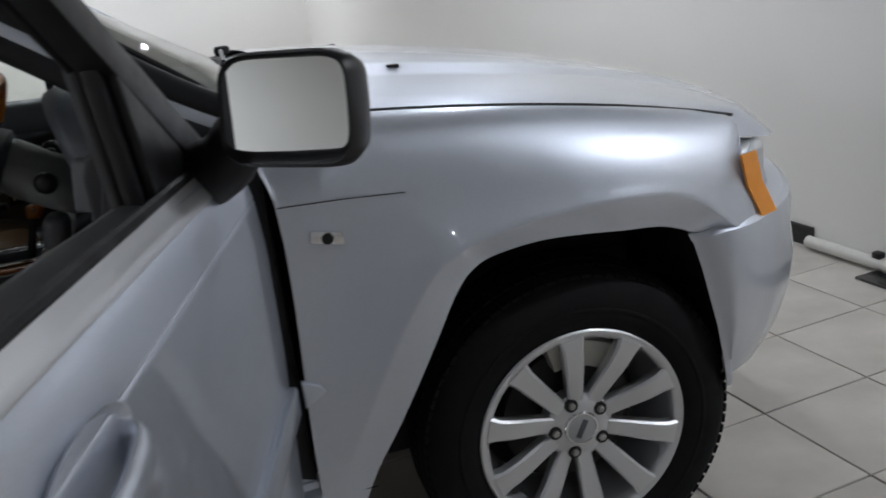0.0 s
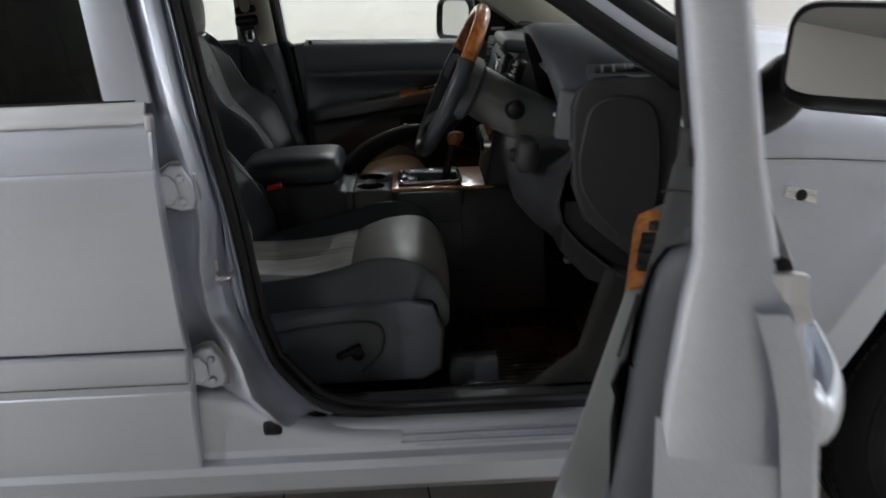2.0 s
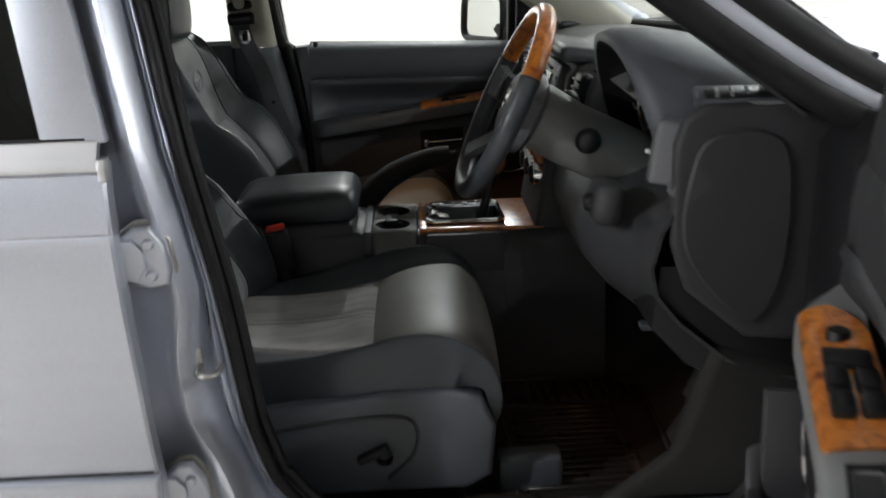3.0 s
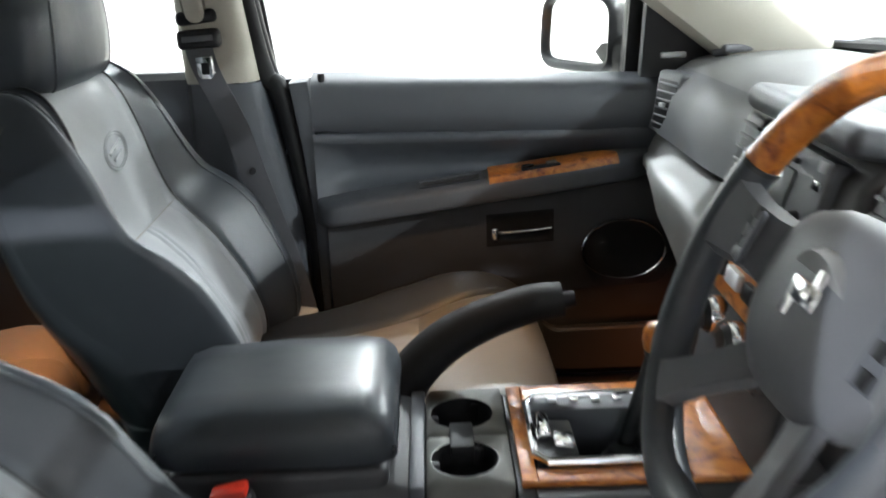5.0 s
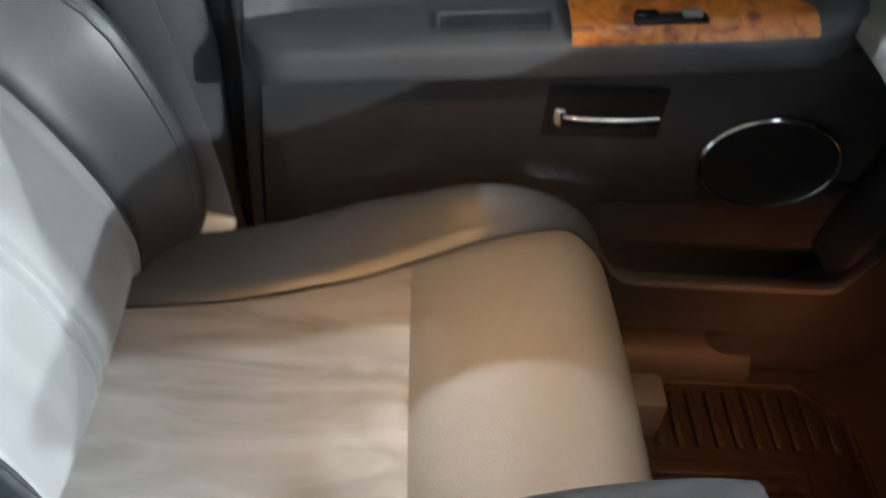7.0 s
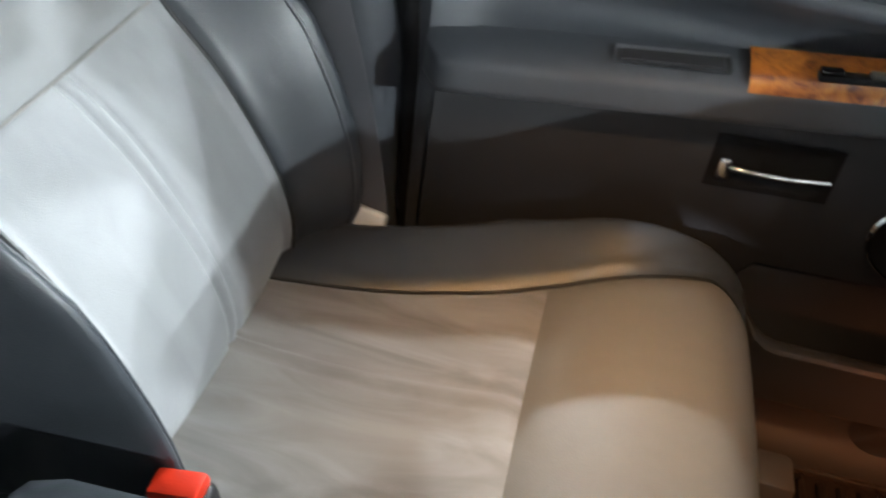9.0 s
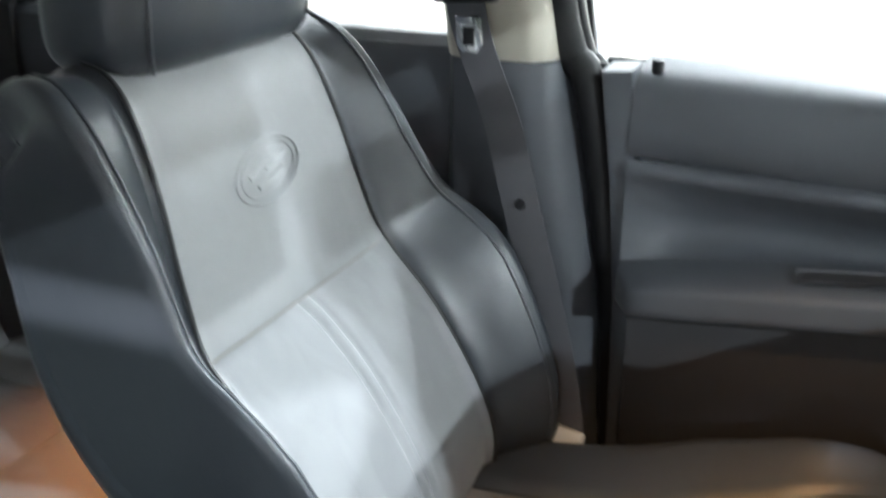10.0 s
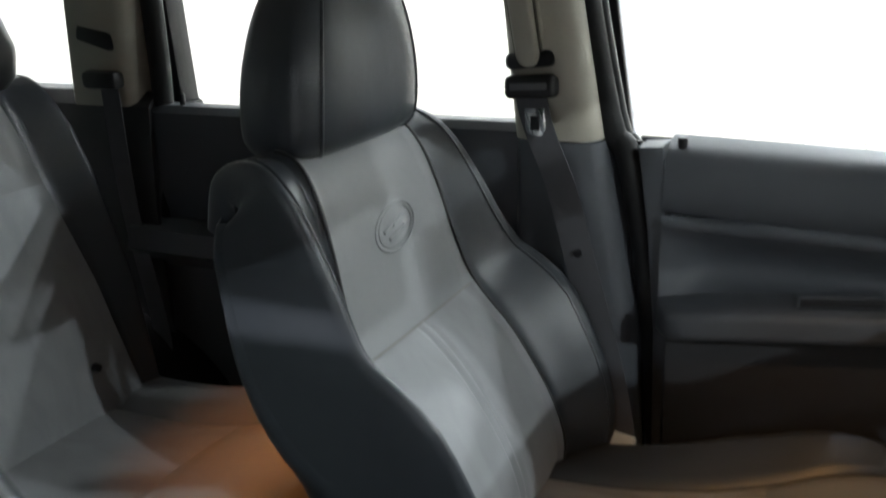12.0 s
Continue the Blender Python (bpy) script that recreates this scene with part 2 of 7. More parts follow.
def make_glass(name, tint):
    m = bpy.data.materials.new(name)
    m.use_nodes = True
    ns, ls = m.node_tree.nodes, m.node_tree.links
    ns.clear()
    out = ns.new("ShaderNodeOutputMaterial")
    tr, gl, fr, mx = ns.new("ShaderNodeBsdfTransparent"), ns.new("ShaderNodeBsdfGlossy"), ns.new("ShaderNodeLayerWeight"), ns.new("ShaderNodeMixShader")
    tr.inputs[0].default_value = (*tint, 1)
    gl.inputs["Roughness"].default_value = 0.01
    fr.inputs["Blend"].default_value = 0.5
    pw, ma = ns.new("ShaderNodeMath"), ns.new("ShaderNodeMath")
    pw.operation, ma.operation = "POWER", "MULTIPLY_ADD"
    pw.inputs[1].default_value, ma.inputs[1].default_value, ma.inputs[2].default_value = 5.0, 0.92, 0.05
    ls.new(fr.outputs["Facing"], pw.inputs[0])
    ls.new(pw.outputs[0], ma.inputs[0])
    ls.new(ma.outputs[0], mx.inputs[0])
    ls.new(tr.outputs[0], mx.inputs[1])
    ls.new(gl.outputs[0], mx.inputs[2])
    ls.new(mx.outputs[0], out.inputs[0])
    return m


def make_glow(name, color, power):
    m = bpy.data.materials.new(name)
    m.use_nodes = True
    b = m.node_tree.nodes["Principled BSDF"]
    b.inputs["Base Color"].default_value = (0.8, 0.8, 0.8, 1)
    b.inputs["Emission Color"].default_value = (*color, 1)
    b.inputs["Emission Strength"].default_value = power
    return m


def make_wall(name, color):
    m = simple(name, color, (0.55, 0.75), amount=0.05, scale=1.3, fine=90, bump=0.12)
    return m


def make_tile():
    """Cream glazed floor tile; each one a little different."""
    m, ns, ls, b = mat_base("floor_tile", (0.55, 0.51, 0.46), 0.18)
    tc, oi = ns.new("ShaderNodeTexCoord"), ns.new("ShaderNodeObjectInfo")
    n1 = ns.new("ShaderNodeTexNoise")
    n1.inputs["Scale"].default_value, n1.inputs["Detail"].default_value = 3.5, 7
    ls.new(tc.outputs["Object"], n1.inputs["Vector"])
    cr = ns.new("ShaderNodeValToRGB")
    cr.color_ramp.elements[0].position, cr.color_ramp.elements[0].color = 0.3, (0.46, 0.425, 0.38, 1)
    cr.color_ramp.elements[1].position, cr.color_ramp.elements[1].color = 0.7, (0.60, 0.565, 0.515, 1)
    ls.new(n1.outputs["Fac"], cr.inputs["Fac"])
    hs = ns.new("ShaderNodeHueSaturation")
    mr = ns.new("ShaderNodeMapRange")
    mr.inputs["To Min"].default_value, mr.inputs["To Max"].default_value = 0.93, 1.05
    ls.new(oi.outputs["Random"], mr.inputs["Value"])
    ls.new(mr.outputs[0], hs.inputs["Value"])
    ls.new(cr.outputs[0], hs.inputs["Color"])
    ls.new(hs.outputs[0], b.inputs["Base Color"])
    rr = ns.new("ShaderNodeMapRange")
    rr.inputs["To Min"].default_value, rr.inputs["To Max"].default_value = 0.14, 0.34
    ls.new(n1.outputs["Fac"], rr.inputs["Value"])
    ls.new(rr.outputs[0], b.inputs["Roughness"])
    return m


PAINT = make_paint()
RUBBER = simple("rubber_seal", (0.011, 0.011, 0.012), (0.5, 0.7), amount=0.2, spec=0.3)
TYRE = simple("tyre_rubber", (0.007, 0.007, 0.0075), (0.68, 0.85), amount=0.25, scale=20, fine=220, bump=0.3, spec=0.18)
DARK_IRON = simple("dark_iron", (0.05, 0.047, 0.044), (0.45, 0.6), 0.6, amount=0.25, scale=40)
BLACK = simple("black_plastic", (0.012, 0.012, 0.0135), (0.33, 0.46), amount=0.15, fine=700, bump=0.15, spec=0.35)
MATTE_BLACK = simple("matte_black", (0.014, 0.014, 0.015), (0.6, 0.75), amount=0.15, fine=700, bump=0.2, spec=0.15)
GLOSS_BLACK = simple("gloss_black", (0.008, 0.008, 0.009), (0.08, 0.15), amount=0.1, bump=0.0)
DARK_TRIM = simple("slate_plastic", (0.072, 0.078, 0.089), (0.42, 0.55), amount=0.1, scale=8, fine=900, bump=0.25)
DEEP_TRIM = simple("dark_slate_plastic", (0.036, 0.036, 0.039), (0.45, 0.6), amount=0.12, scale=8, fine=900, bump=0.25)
MID_TRIM = simple("mid_grey_plastic", (0.135, 0.138, 0.148), (0.42, 0.55), amount=0.09, scale=8, fine=900, bump=0.25)
HUB_TRIM = simple("hub_plastic", (0.10, 0.104, 0.112), (0.42, 0.55), amount=0.1, scale=8, fine=900, bump=0.25)
PAD_TRIM = simple("pale_grey_pad", (0.205, 0.205, 0.202), (0.45, 0.58), amount=0.08, scale=8, fine=900, bump=0.2)
OLIVE_TRIM = simple("olive_plastic", (0.115, 0.115, 0.105), (0.42, 0.55), amount=0.1, scale=8, fine=900, bump=0.2)
PALE_TRIM = simple("grey_plastic", (0.19, 0.192, 0.192), (0.42, 0.55), amount=0.08, scale=8, fine=900, bump=0.2)
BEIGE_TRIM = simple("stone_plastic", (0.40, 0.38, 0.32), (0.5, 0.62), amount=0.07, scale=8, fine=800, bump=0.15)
# stone plastic darkened to paint the shade in the belt adjuster's slot
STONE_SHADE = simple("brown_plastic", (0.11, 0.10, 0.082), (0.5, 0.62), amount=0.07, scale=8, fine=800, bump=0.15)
HEADLINER = simple("headliner_cloth", (0.5, 0.48, 0.43), (0.85, 0.95), amount=0.08, fine=900, bump=0.3)
LEATHER = make_leather("slate_leather", (0.044, 0.050, 0.058), (0.31, 0.38))
LEATHER_DARK = make_leather("charcoal_leather", (0.026, 0.027, 0.028))
LEATHER_PALE = make_leather("pale_leather", (0.255, 0.261, 0.267), (0.4, 0.55), 0.2)
# darker and warmer than the pale leather above
LEATHER_GREIGE = make_leather("greige_leather", (0.205, 0.195, 0.18), (0.4, 0.55), 0.2)
SUEDE = make_suede()
# cushion suede: darker and browner than the backrest's, with streaks
SUEDE_STREAKED = make_suede("streaked_suede", (0.175, 0.158, 0.147, 1), (0.30, 0.285, 0.272, 1), (4, 14, 5))
WOOD = make_wood()
CHROME = simple("chrome", (0.85, 0.85, 0.86), (0.06, 0.12), 1.0, amount=0.03, bump=0.0)
ALLOY = simple("silver_alloy", (0.70, 0.705, 0.72), (0.44, 0.54), 0.85, 0.4, amount=0.05, scale=15, bump=0.03)
CAP_GREY = simple("cap_grey", (0.42, 0.43, 0.44), (0.3, 0.4), 0.2, 0.3, amount=0.08, scale=40)
STEEL = simple("worn_steel", (0.42, 0.41, 0.39), (0.3, 0.5), 0.9, amount=0.2, scale=60)
MIRROR = simple("mirror_glass", (0.86, 0.88, 0.88), (0.01, 0.015), 1.0, amount=0.01, bump=0.0)
GLASS = make_glass("clear_glass", (0.93, 0.95, 0.93))
TINT = make_glass("tinted_glass", (0.22, 0.26, 0.235))
CARPET = simple("carpet", (0.022, 0.02, 0.019), (0.9, 1.0), amount=0.35, scale=90, fine=900, bump=0.6)
MAT_RUBBER = simple("mat_rubber", (0.022, 0.018, 0.016), (0.25, 0.42), amount=0.3, scale=30, fine=300, bump=0.2)
WEBBING = simple("belt_webbing", (0.10, 0.10, 0.11), (0.6, 0.75), amount=0.12, scale=60, fine=1200, bump=0.4)
AMBER = simple("amber_lens", (0.85, 0.30, 0.02), (0.12, 0.2), 0.0, 0.6, amount=0.12, scale=60, fine=260, bump=0.25)
LENS = make_glass("lamp_lens", (0.9, 0.92, 0.93))
RED = simple("red_plastic", (0.6, 0.03, 0.01), (0.3, 0.4), amount=0.05)
WHITE_METAL = simple("bare_metal", (0.66, 0.64, 0.58), (0.35, 0.5), 0.3, amount=0.1)
DISPLAY = simple("grey_screen", (0.10, 0.105, 0.105), (0.15, 0.22), amount=0.06, bump=0.0)
DIAL = make_glow("dial_light", (0.1, 0.75, 0.9), 1.5)
LAMP_SOFT, LAMP_MID, LAMP_BRIGHT, LAMP_HARD, LAMP_STRONG = (make_glow(n, (0.90, 0.94, 1.0), LAMP_POWER * k) for n, k in (("soft_lamp_glow", 2.0), ("mid_lamp_glow", 4.5), ("bright_lamp_glow", 7.0), ("hard_lamp_glow", 9.0), ("strong_lamp_glow", 18.0)))
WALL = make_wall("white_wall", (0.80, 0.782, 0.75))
# ceiling is out of view; its grey holds down the bounce
CEIL = make_wall("ceiling_bounce_grey", (0.36, 0.36, 0.352))
# east wall is out of view; its tone sets bounce and paint reflections
GREY_WALL = make_wall("grey_wall", (0.70, 0.69, 0.67))
TILE = make_tile()
GROUT = simple("dark_grout", (0.06, 0.055, 0.05), (0.8, 0.9), amount=0.25)
SKIRT = simple("black_tile", (0.012, 0.012, 0.013), (0.15, 0.3), amount=0.2)
PVC = simple("white_pvc", (0.62, 0.60, 0.56), (0.4, 0.6), amount=0.12, scale=25)
UNDER = simple("underbody", (0.012, 0.012, 0.012), (0.8, 0.9), amount=0.3)


# ---------- the room ----------
TILE_SIZE, ROOM_TURN = 0.4, 5.5
ROOM = pose(0.76, -0.442, 0, 0, 0, ROOM_TURN)  # a tile corner; room axes turn with the tiles
RX0, RX1, RY0, RY1, RH = -17, 2.85, -16, 23.0, 2.66  # room bounds in tiles (x, y), height in metres
rx0, rx1, ry0, ry1 = (v * TILE_SIZE for v in (RX0, RX1, RY0, RY1))

floor = tagged(part("floor", rbox(rx0, rx1, ry0, ry1, -0.12, -0.006, 0), GROUT, m=ROOM), "cream tiled workshop floor with dark joints", "floor", kind="structure")
walls = [("wall_north", rx1, rx1 + 0.15, ry0 - 0.15, ry1 + 0.15), ("wall_south", rx0 - 0.15, rx0, ry0 - 0.15, ry1 + 0.15),
         ("wall_west", rx0, rx1, ry1, ry1 + 0.15), ("wall_east", rx0, rx1, ry0 - 0.15, ry0)]
for n, x0, x1, y0, y1 in walls:
    tagged(part(n, rbox(x0, x1, y0, y1, -0.12, RH, 0), GREY_WALL if n == "wall_east" else WALL, m=ROOM), "unseen east wall, tone set for bounced light" if n == "wall_east" else "plain white painted plaster wall", "wall", kind="structure")
# unseen, and grey only to weaken the room's ambient light
tagged(part("ceiling", rbox(rx0 - 0.15, rx1 + 0.15, ry0 - 0.15, ry1 + 0.15, RH, RH + 0.12, 0), CEIL, m=ROOM), "unseen ceiling, grey to cut bounced light", "ceiling", kind="structure")


def unseen_lamp(x, y, glow):
    """An unseen round lamp added under the ceiling, placed in the car's axes."""
    lamp = tagged(new("ceiling_light"), "unseen round ceiling lamp added for its light", "ceiling light", "ceiling lights")
    part("housing", lathe([(0.0, 0.0), (0.083, 0.0), (0.088, -0.006), (0.088, -0.05), (0.080, -0.058), (0.042, -0.056), (0.038, -0.05), (0.0, -0.05)], 36, "z"), PVC, lamp)
    part("diffuser", lathe([(0.0, -0.060), (0.034, -0.0585), (0.036, -0.052), (0.0, -0.051)], 36, "z"), glow, lamp)
    lamp.matrix_world = pose(x, y, RH - 0.001, 0, 0, ROOM_TURN)
    return lamp


# none is seen: first three set from shadow edges, the rest added to brighten
LAMPS = [(1.6, -1.7, LAMP_HARD), (0.78, 1.12, LAMP_MID), (0.48, 2.4, LAMP_MID), (-1.2, 2.9, LAMP_BRIGHT),
         # added to lift the car's right side, the cabin and the east wall
         (-0.2, -4.7, LAMP_SOFT), (-4.6, -2.5, LAMP_STRONG), (-4.4, 0.2, LAMP_MID), (-2.2, 2.1, LAMP_SOFT),
         # a row added along the west wall to whiten it behind the windows
         (0.2, 7.6, LAMP_BRIGHT), (-1.4, 7.4, LAMP_BRIGHT), (-3.0, 7.3, LAMP_BRIGHT), (-4.7, 7.1, LAMP_BRIGHT), (-5.2, 2.6, LAMP_MID)]
for lx, ly, glow in LAMPS:
    unseen_lamp(lx, ly, glow)

# skirting along the wall ahead of the car, broken off where a pipe runs in
for n, (y0, y1) in enumerate(((1.0, ry1), (ry0, 0.42))):
    tagged(part("skirting", rbox(rx1 - 0.014, rx1, y0, y1, 0.0, 0.09, 0.003), SKIRT, m=ROOM), "black glazed skirting tiles at the wall", "skirting", kind="structure")
pipe = tagged(new("wall_pipe"), "dirty white plastic pipe along the wall foot", "pipe")
part("pipe_run", tube([(rx1 - 0.035, 1.0, 0.035), (rx1 - 0.035, 0.43, 0.035)], 0.026, 14), PVC, pipe)
part("coupling", tube([(rx1 - 0.035, 0.58, 0.035), (rx1 - 0.035, 0.50, 0.035)], 0.031, 14), PVC, pipe)
part("tap", rbox(rx1 - 0.055, rx1 - 0.02, 0.60, 0.64, 0.058, 0.085, 0.006), BLACK, pipe)
pipe.matrix_world = ROOM
strip = tagged(part("threshold_strip", rbox(rx1 - 0.16, rx1 - 0.05, -0.5, 0.62, 0.0, 0.012, 0.003), SKIRT, m=ROOM), "loose black tile strip on the floor", "floor strip")


# ---------- the car's body ----------
# x ahead from the front axle, y to the car's left, z up; sides are built for the left and mirrored with side=-1
suv = tagged(new("suv"), "silver metallic five-door SUV with its driver's door open", "car")


def y_side(z):
    return ramp(z, (0.30, 0.845), (0.36, 0.88), (0.42, 0.897), (0.60, 0.905), (0.75, 0.912), (0.95, 0.915), (1.05, 0.908), (1.12, 0.893), (1.155, 0.878))


def tumble(z):
    return -(z - 1.15) * 0.27 if z > 1.15 else 0.0


HOOD_FIT = np.polyfit((-0.62, -0.338, -0.105, 0.169, 0.433, 0.60, 0.80), (1.168, 1.145, 1.119, 1.068, 1.008, 0.955, 0.87), 4)


def hood_z(x):
    return float(np.polyval(HOOD_FIT, x))


ARCH = [(-0.53, 0.335), (-0.481, 0.438), (-0.421, 0.535), (-0.323, 0.702), (-0.268, 0.79), (-0.228, 0.826), (-0.181, 0.842), (-0.089, 0.851), (0.0, 0.846), (0.087, 0.836), (0.184, 0.823), (0.243, 0.802), (0.262, 0.792), (0.285, 0.786)]
CREASE = [(-0.575, 0.335), (-0.545, 0.45), (-0.49, 0.565), (-0.395, 0.74), (-0.325, 0.835), (-0.28, 0.868), (-0.229, 0.889), (-0.124, 0.908), (-0.04, 0.913), (0.04, 0.914), (0.186, 0.903), (0.275, 0.865), (0.325, 0.825), (0.37, 0.787)]
OUTER = [(-0.603, 0.335), (-0.601, 0.45), (-0.598, 0.58), (-0.588, 0.78), (-0.585, 0.93), (-0.59, 1.03), (-0.598, 1.125), (-0.42, 1.15), (-0.2, 1.13), (0.0, 1.1), (0.22, 1.058), (0.432, 1.008), (0.414, 0.905), (0.452, 0.797)]


def fender_y(x, z):
    """How far out the wing stands: upright below, rounding over to the bonnet seam."""
    top = hood_z(x) if x > -0.6 else 1.168
    d = min(max((z - (top - 0.15)) / 0.15, 0), 1)
    y = ramp(x, (-0.6, 0.91), (0.1, 0.918), (0.3, 0.905), (0.45, 0.868), (0.52, 0.82)) - 0.125 * (1 - math.sqrt(max(1 - d * d, 0)))
    return y


def build_fender(side):
    a, c, o = (curve([V(p[0], 0, p[1]) for p in k], 4) for k in (ARCH, CREASE, OUTER))
    rows = []
    for pa, pc, po in zip(a, c, o):
        row = []
        out = 0.038 * ease((pa.x + 0.56) / 0.25) * (1 - 0.3 * ease((pa.x - 0.1) / 0.18))
        if po.x > -0.5 and po.z > 1.0:
            po.z = hood_z(po.x) - 0.002
        yb = lambda p: fender_y(p.x, p.z)
        row.append(V(pa.x, yb(pa) + out - 0.052, pa.z + 0.006))
        lift = ease((pa.x + 0.47) / 0.3)
        k = 0.05 + 0.95 * lift
        row.append(V(pa.x, yb(pa) + out - 0.006 - 0.030 * k, pa.z))
        row.append(V(pa.x, yb(pa) + out - 0.003 - 0.025 * k, pa.z + 0.003))
        mid = pa.lerp(pc, 0.5)
        row.append(V(mid.x, yb(pc) + out - 0.011 * k, mid.z))
        q = pa.lerp(pc, 0.95)
        row.append(V(q.x, yb(q) + out + 0.006 * lift, q.z))
        for t in (0.0, 0.04, 0.1, 0.18, 0.27, 0.36, 0.45, 0.53, 0.6, 0.67, 0.73, 0.78, 0.83, 0.87, 0.905, 0.935, 0.96, 0.98, 0.992, 1.0):
            p = pc.lerp(po, t)
            dist = (p - pc).length
            fall = (out + 0.006 * lift) * max(1 - dist / 0.135, 0) ** 1.05
            row.append(V(p.x, yb(p) + fall, p.z))
        rows.append(row)
    ys = np.array([[p.y for p in row] for row in rows])
    for _ in range(9):
        mid = (ys[1:-1, 5:-2] * 2 + ys[:-2, 5:-2] + ys[2:, 5:-2] + ys[1:-1, 4:-3] + ys[1:-1, 6:-1]) / 6
        ys[1:-1, 7:-2] = mid[:, 2:]
    for row, yr in zip(rows, ys):
        for p, y in zip(row, yr):
            p.y = float(y)
    bm = sheet(rows, thick=0.0)
    bmesh.ops.reverse_faces(bm, faces=bm.faces)
    ob = part("fender", bm, PAINT, suv, "silver front wing with flared arch", side, 30)
    # swage crease towards the door, its shade drawn as a thin black bar
    part("swage_line", tube([(-0.586, 0.9125, 1.018), (-0.46, 0.9145, 1.012), (-0.345, 0.916, 1.003)], 0.0011, 6), RUBBER, ob, "", side)
    part("foot_seam", tube([(-0.602, 0.9115, 0.408), (-0.54, 0.913, 0.405), (-0.485, 0.912, 0.403)], 0.0014, 6), RUBBER, ob, "", side)
    part("strip_end", slab([(-0.602, 0.614), (-0.602, 0.672), (-0.566, 0.655), (-0.556, 0.640)], "y", 0.90, 0.922, 0.006, 2), PAINT, ob, "", side)
    lamp = part("side_repeater", slab([(-0.538, 0.942), (-0.474, 0.926), (-0.474, 0.952), (-0.535, 0.965)], "y", 0.908, 0.921, 0.003), CHROME, ob, "clear side repeater lamp", side)
    part("bulb", lathe([(0.0, 0.9235), (0.011, 0.9225), (0.012, 0.92)], 14, "y", (-0.505, 0, 0.945)), AMBER if side > 0 else RUBBER, ob, "", side)
    # arch liner: a dark half barrel
    rows = []
    for p in curve([V(x, 0, z) for x, z in [(-0.55, 0.25)] + ARCH[:-2] + [(0.30, 0.75), (0.335, 0.65), (0.352, 0.53), (0.356, 0.44), (0.338, 0.40)]], 3):
        rows.append([V(p.x * 1.02, y, p.z + 0.012) for y in (0.885, 0.7, 0.45)])
    part("arch_wall", slab([(-0.60, 0.22), (0.60, 0.22), (0.60, 0.92), (-0.60, 0.92)], "y", 0.42, 0.45), UNDER, ob, "", side)
    part("arch_liner", sheet(rows, thick=0.004), UNDER, ob, "black plastic arch liner", side)
    return ob


def build_hood():
    rows = []
    for i in range(27):
        u = i / 26
        row = []
        for j in range(33):
            w = -1 + 2 * j / 32
            y = 0.782 * w
            x0, x1 = -0.60 + 0.10 * (1 - w * w), 0.44 + 0.38 * math.sqrt(max(1 - w * w, 0))
            x = x0 + (x1 - x0) * u
            z = hood_z(x) + 0.048 * (1 - abs(w) ** 2.4) + 0.012 * ease((0.56 - abs(w)) / 0.06) * ease((x1 - x) / 0.25)
            z -= 0.05 * ease((u - 0.93) / 0.07) + 0.004 * ease((abs(w) - 0.985) / 0.015)
            row.append(V(x, y, z))
        rows.append(row)
    bm = sheet(rows)
    ob = part("bonnet", bm, PAINT, suv, "silver bonnet with a raised centre", smooth=30)
    for s in (-1, 1):
        part("washer_jet", obox((-0.215, 0.40 * s, 1.178), (0.03, 0.022, 0.012), r=0.004), BLACK, ob, "black washer jet")
        part("seam", tube([(x, 0.786 * s, hood_z(x) - 0.003) for x in np.linspace(-0.56, 0.45, 12)], 0.004, 6), RUBBER, ob)
    return ob


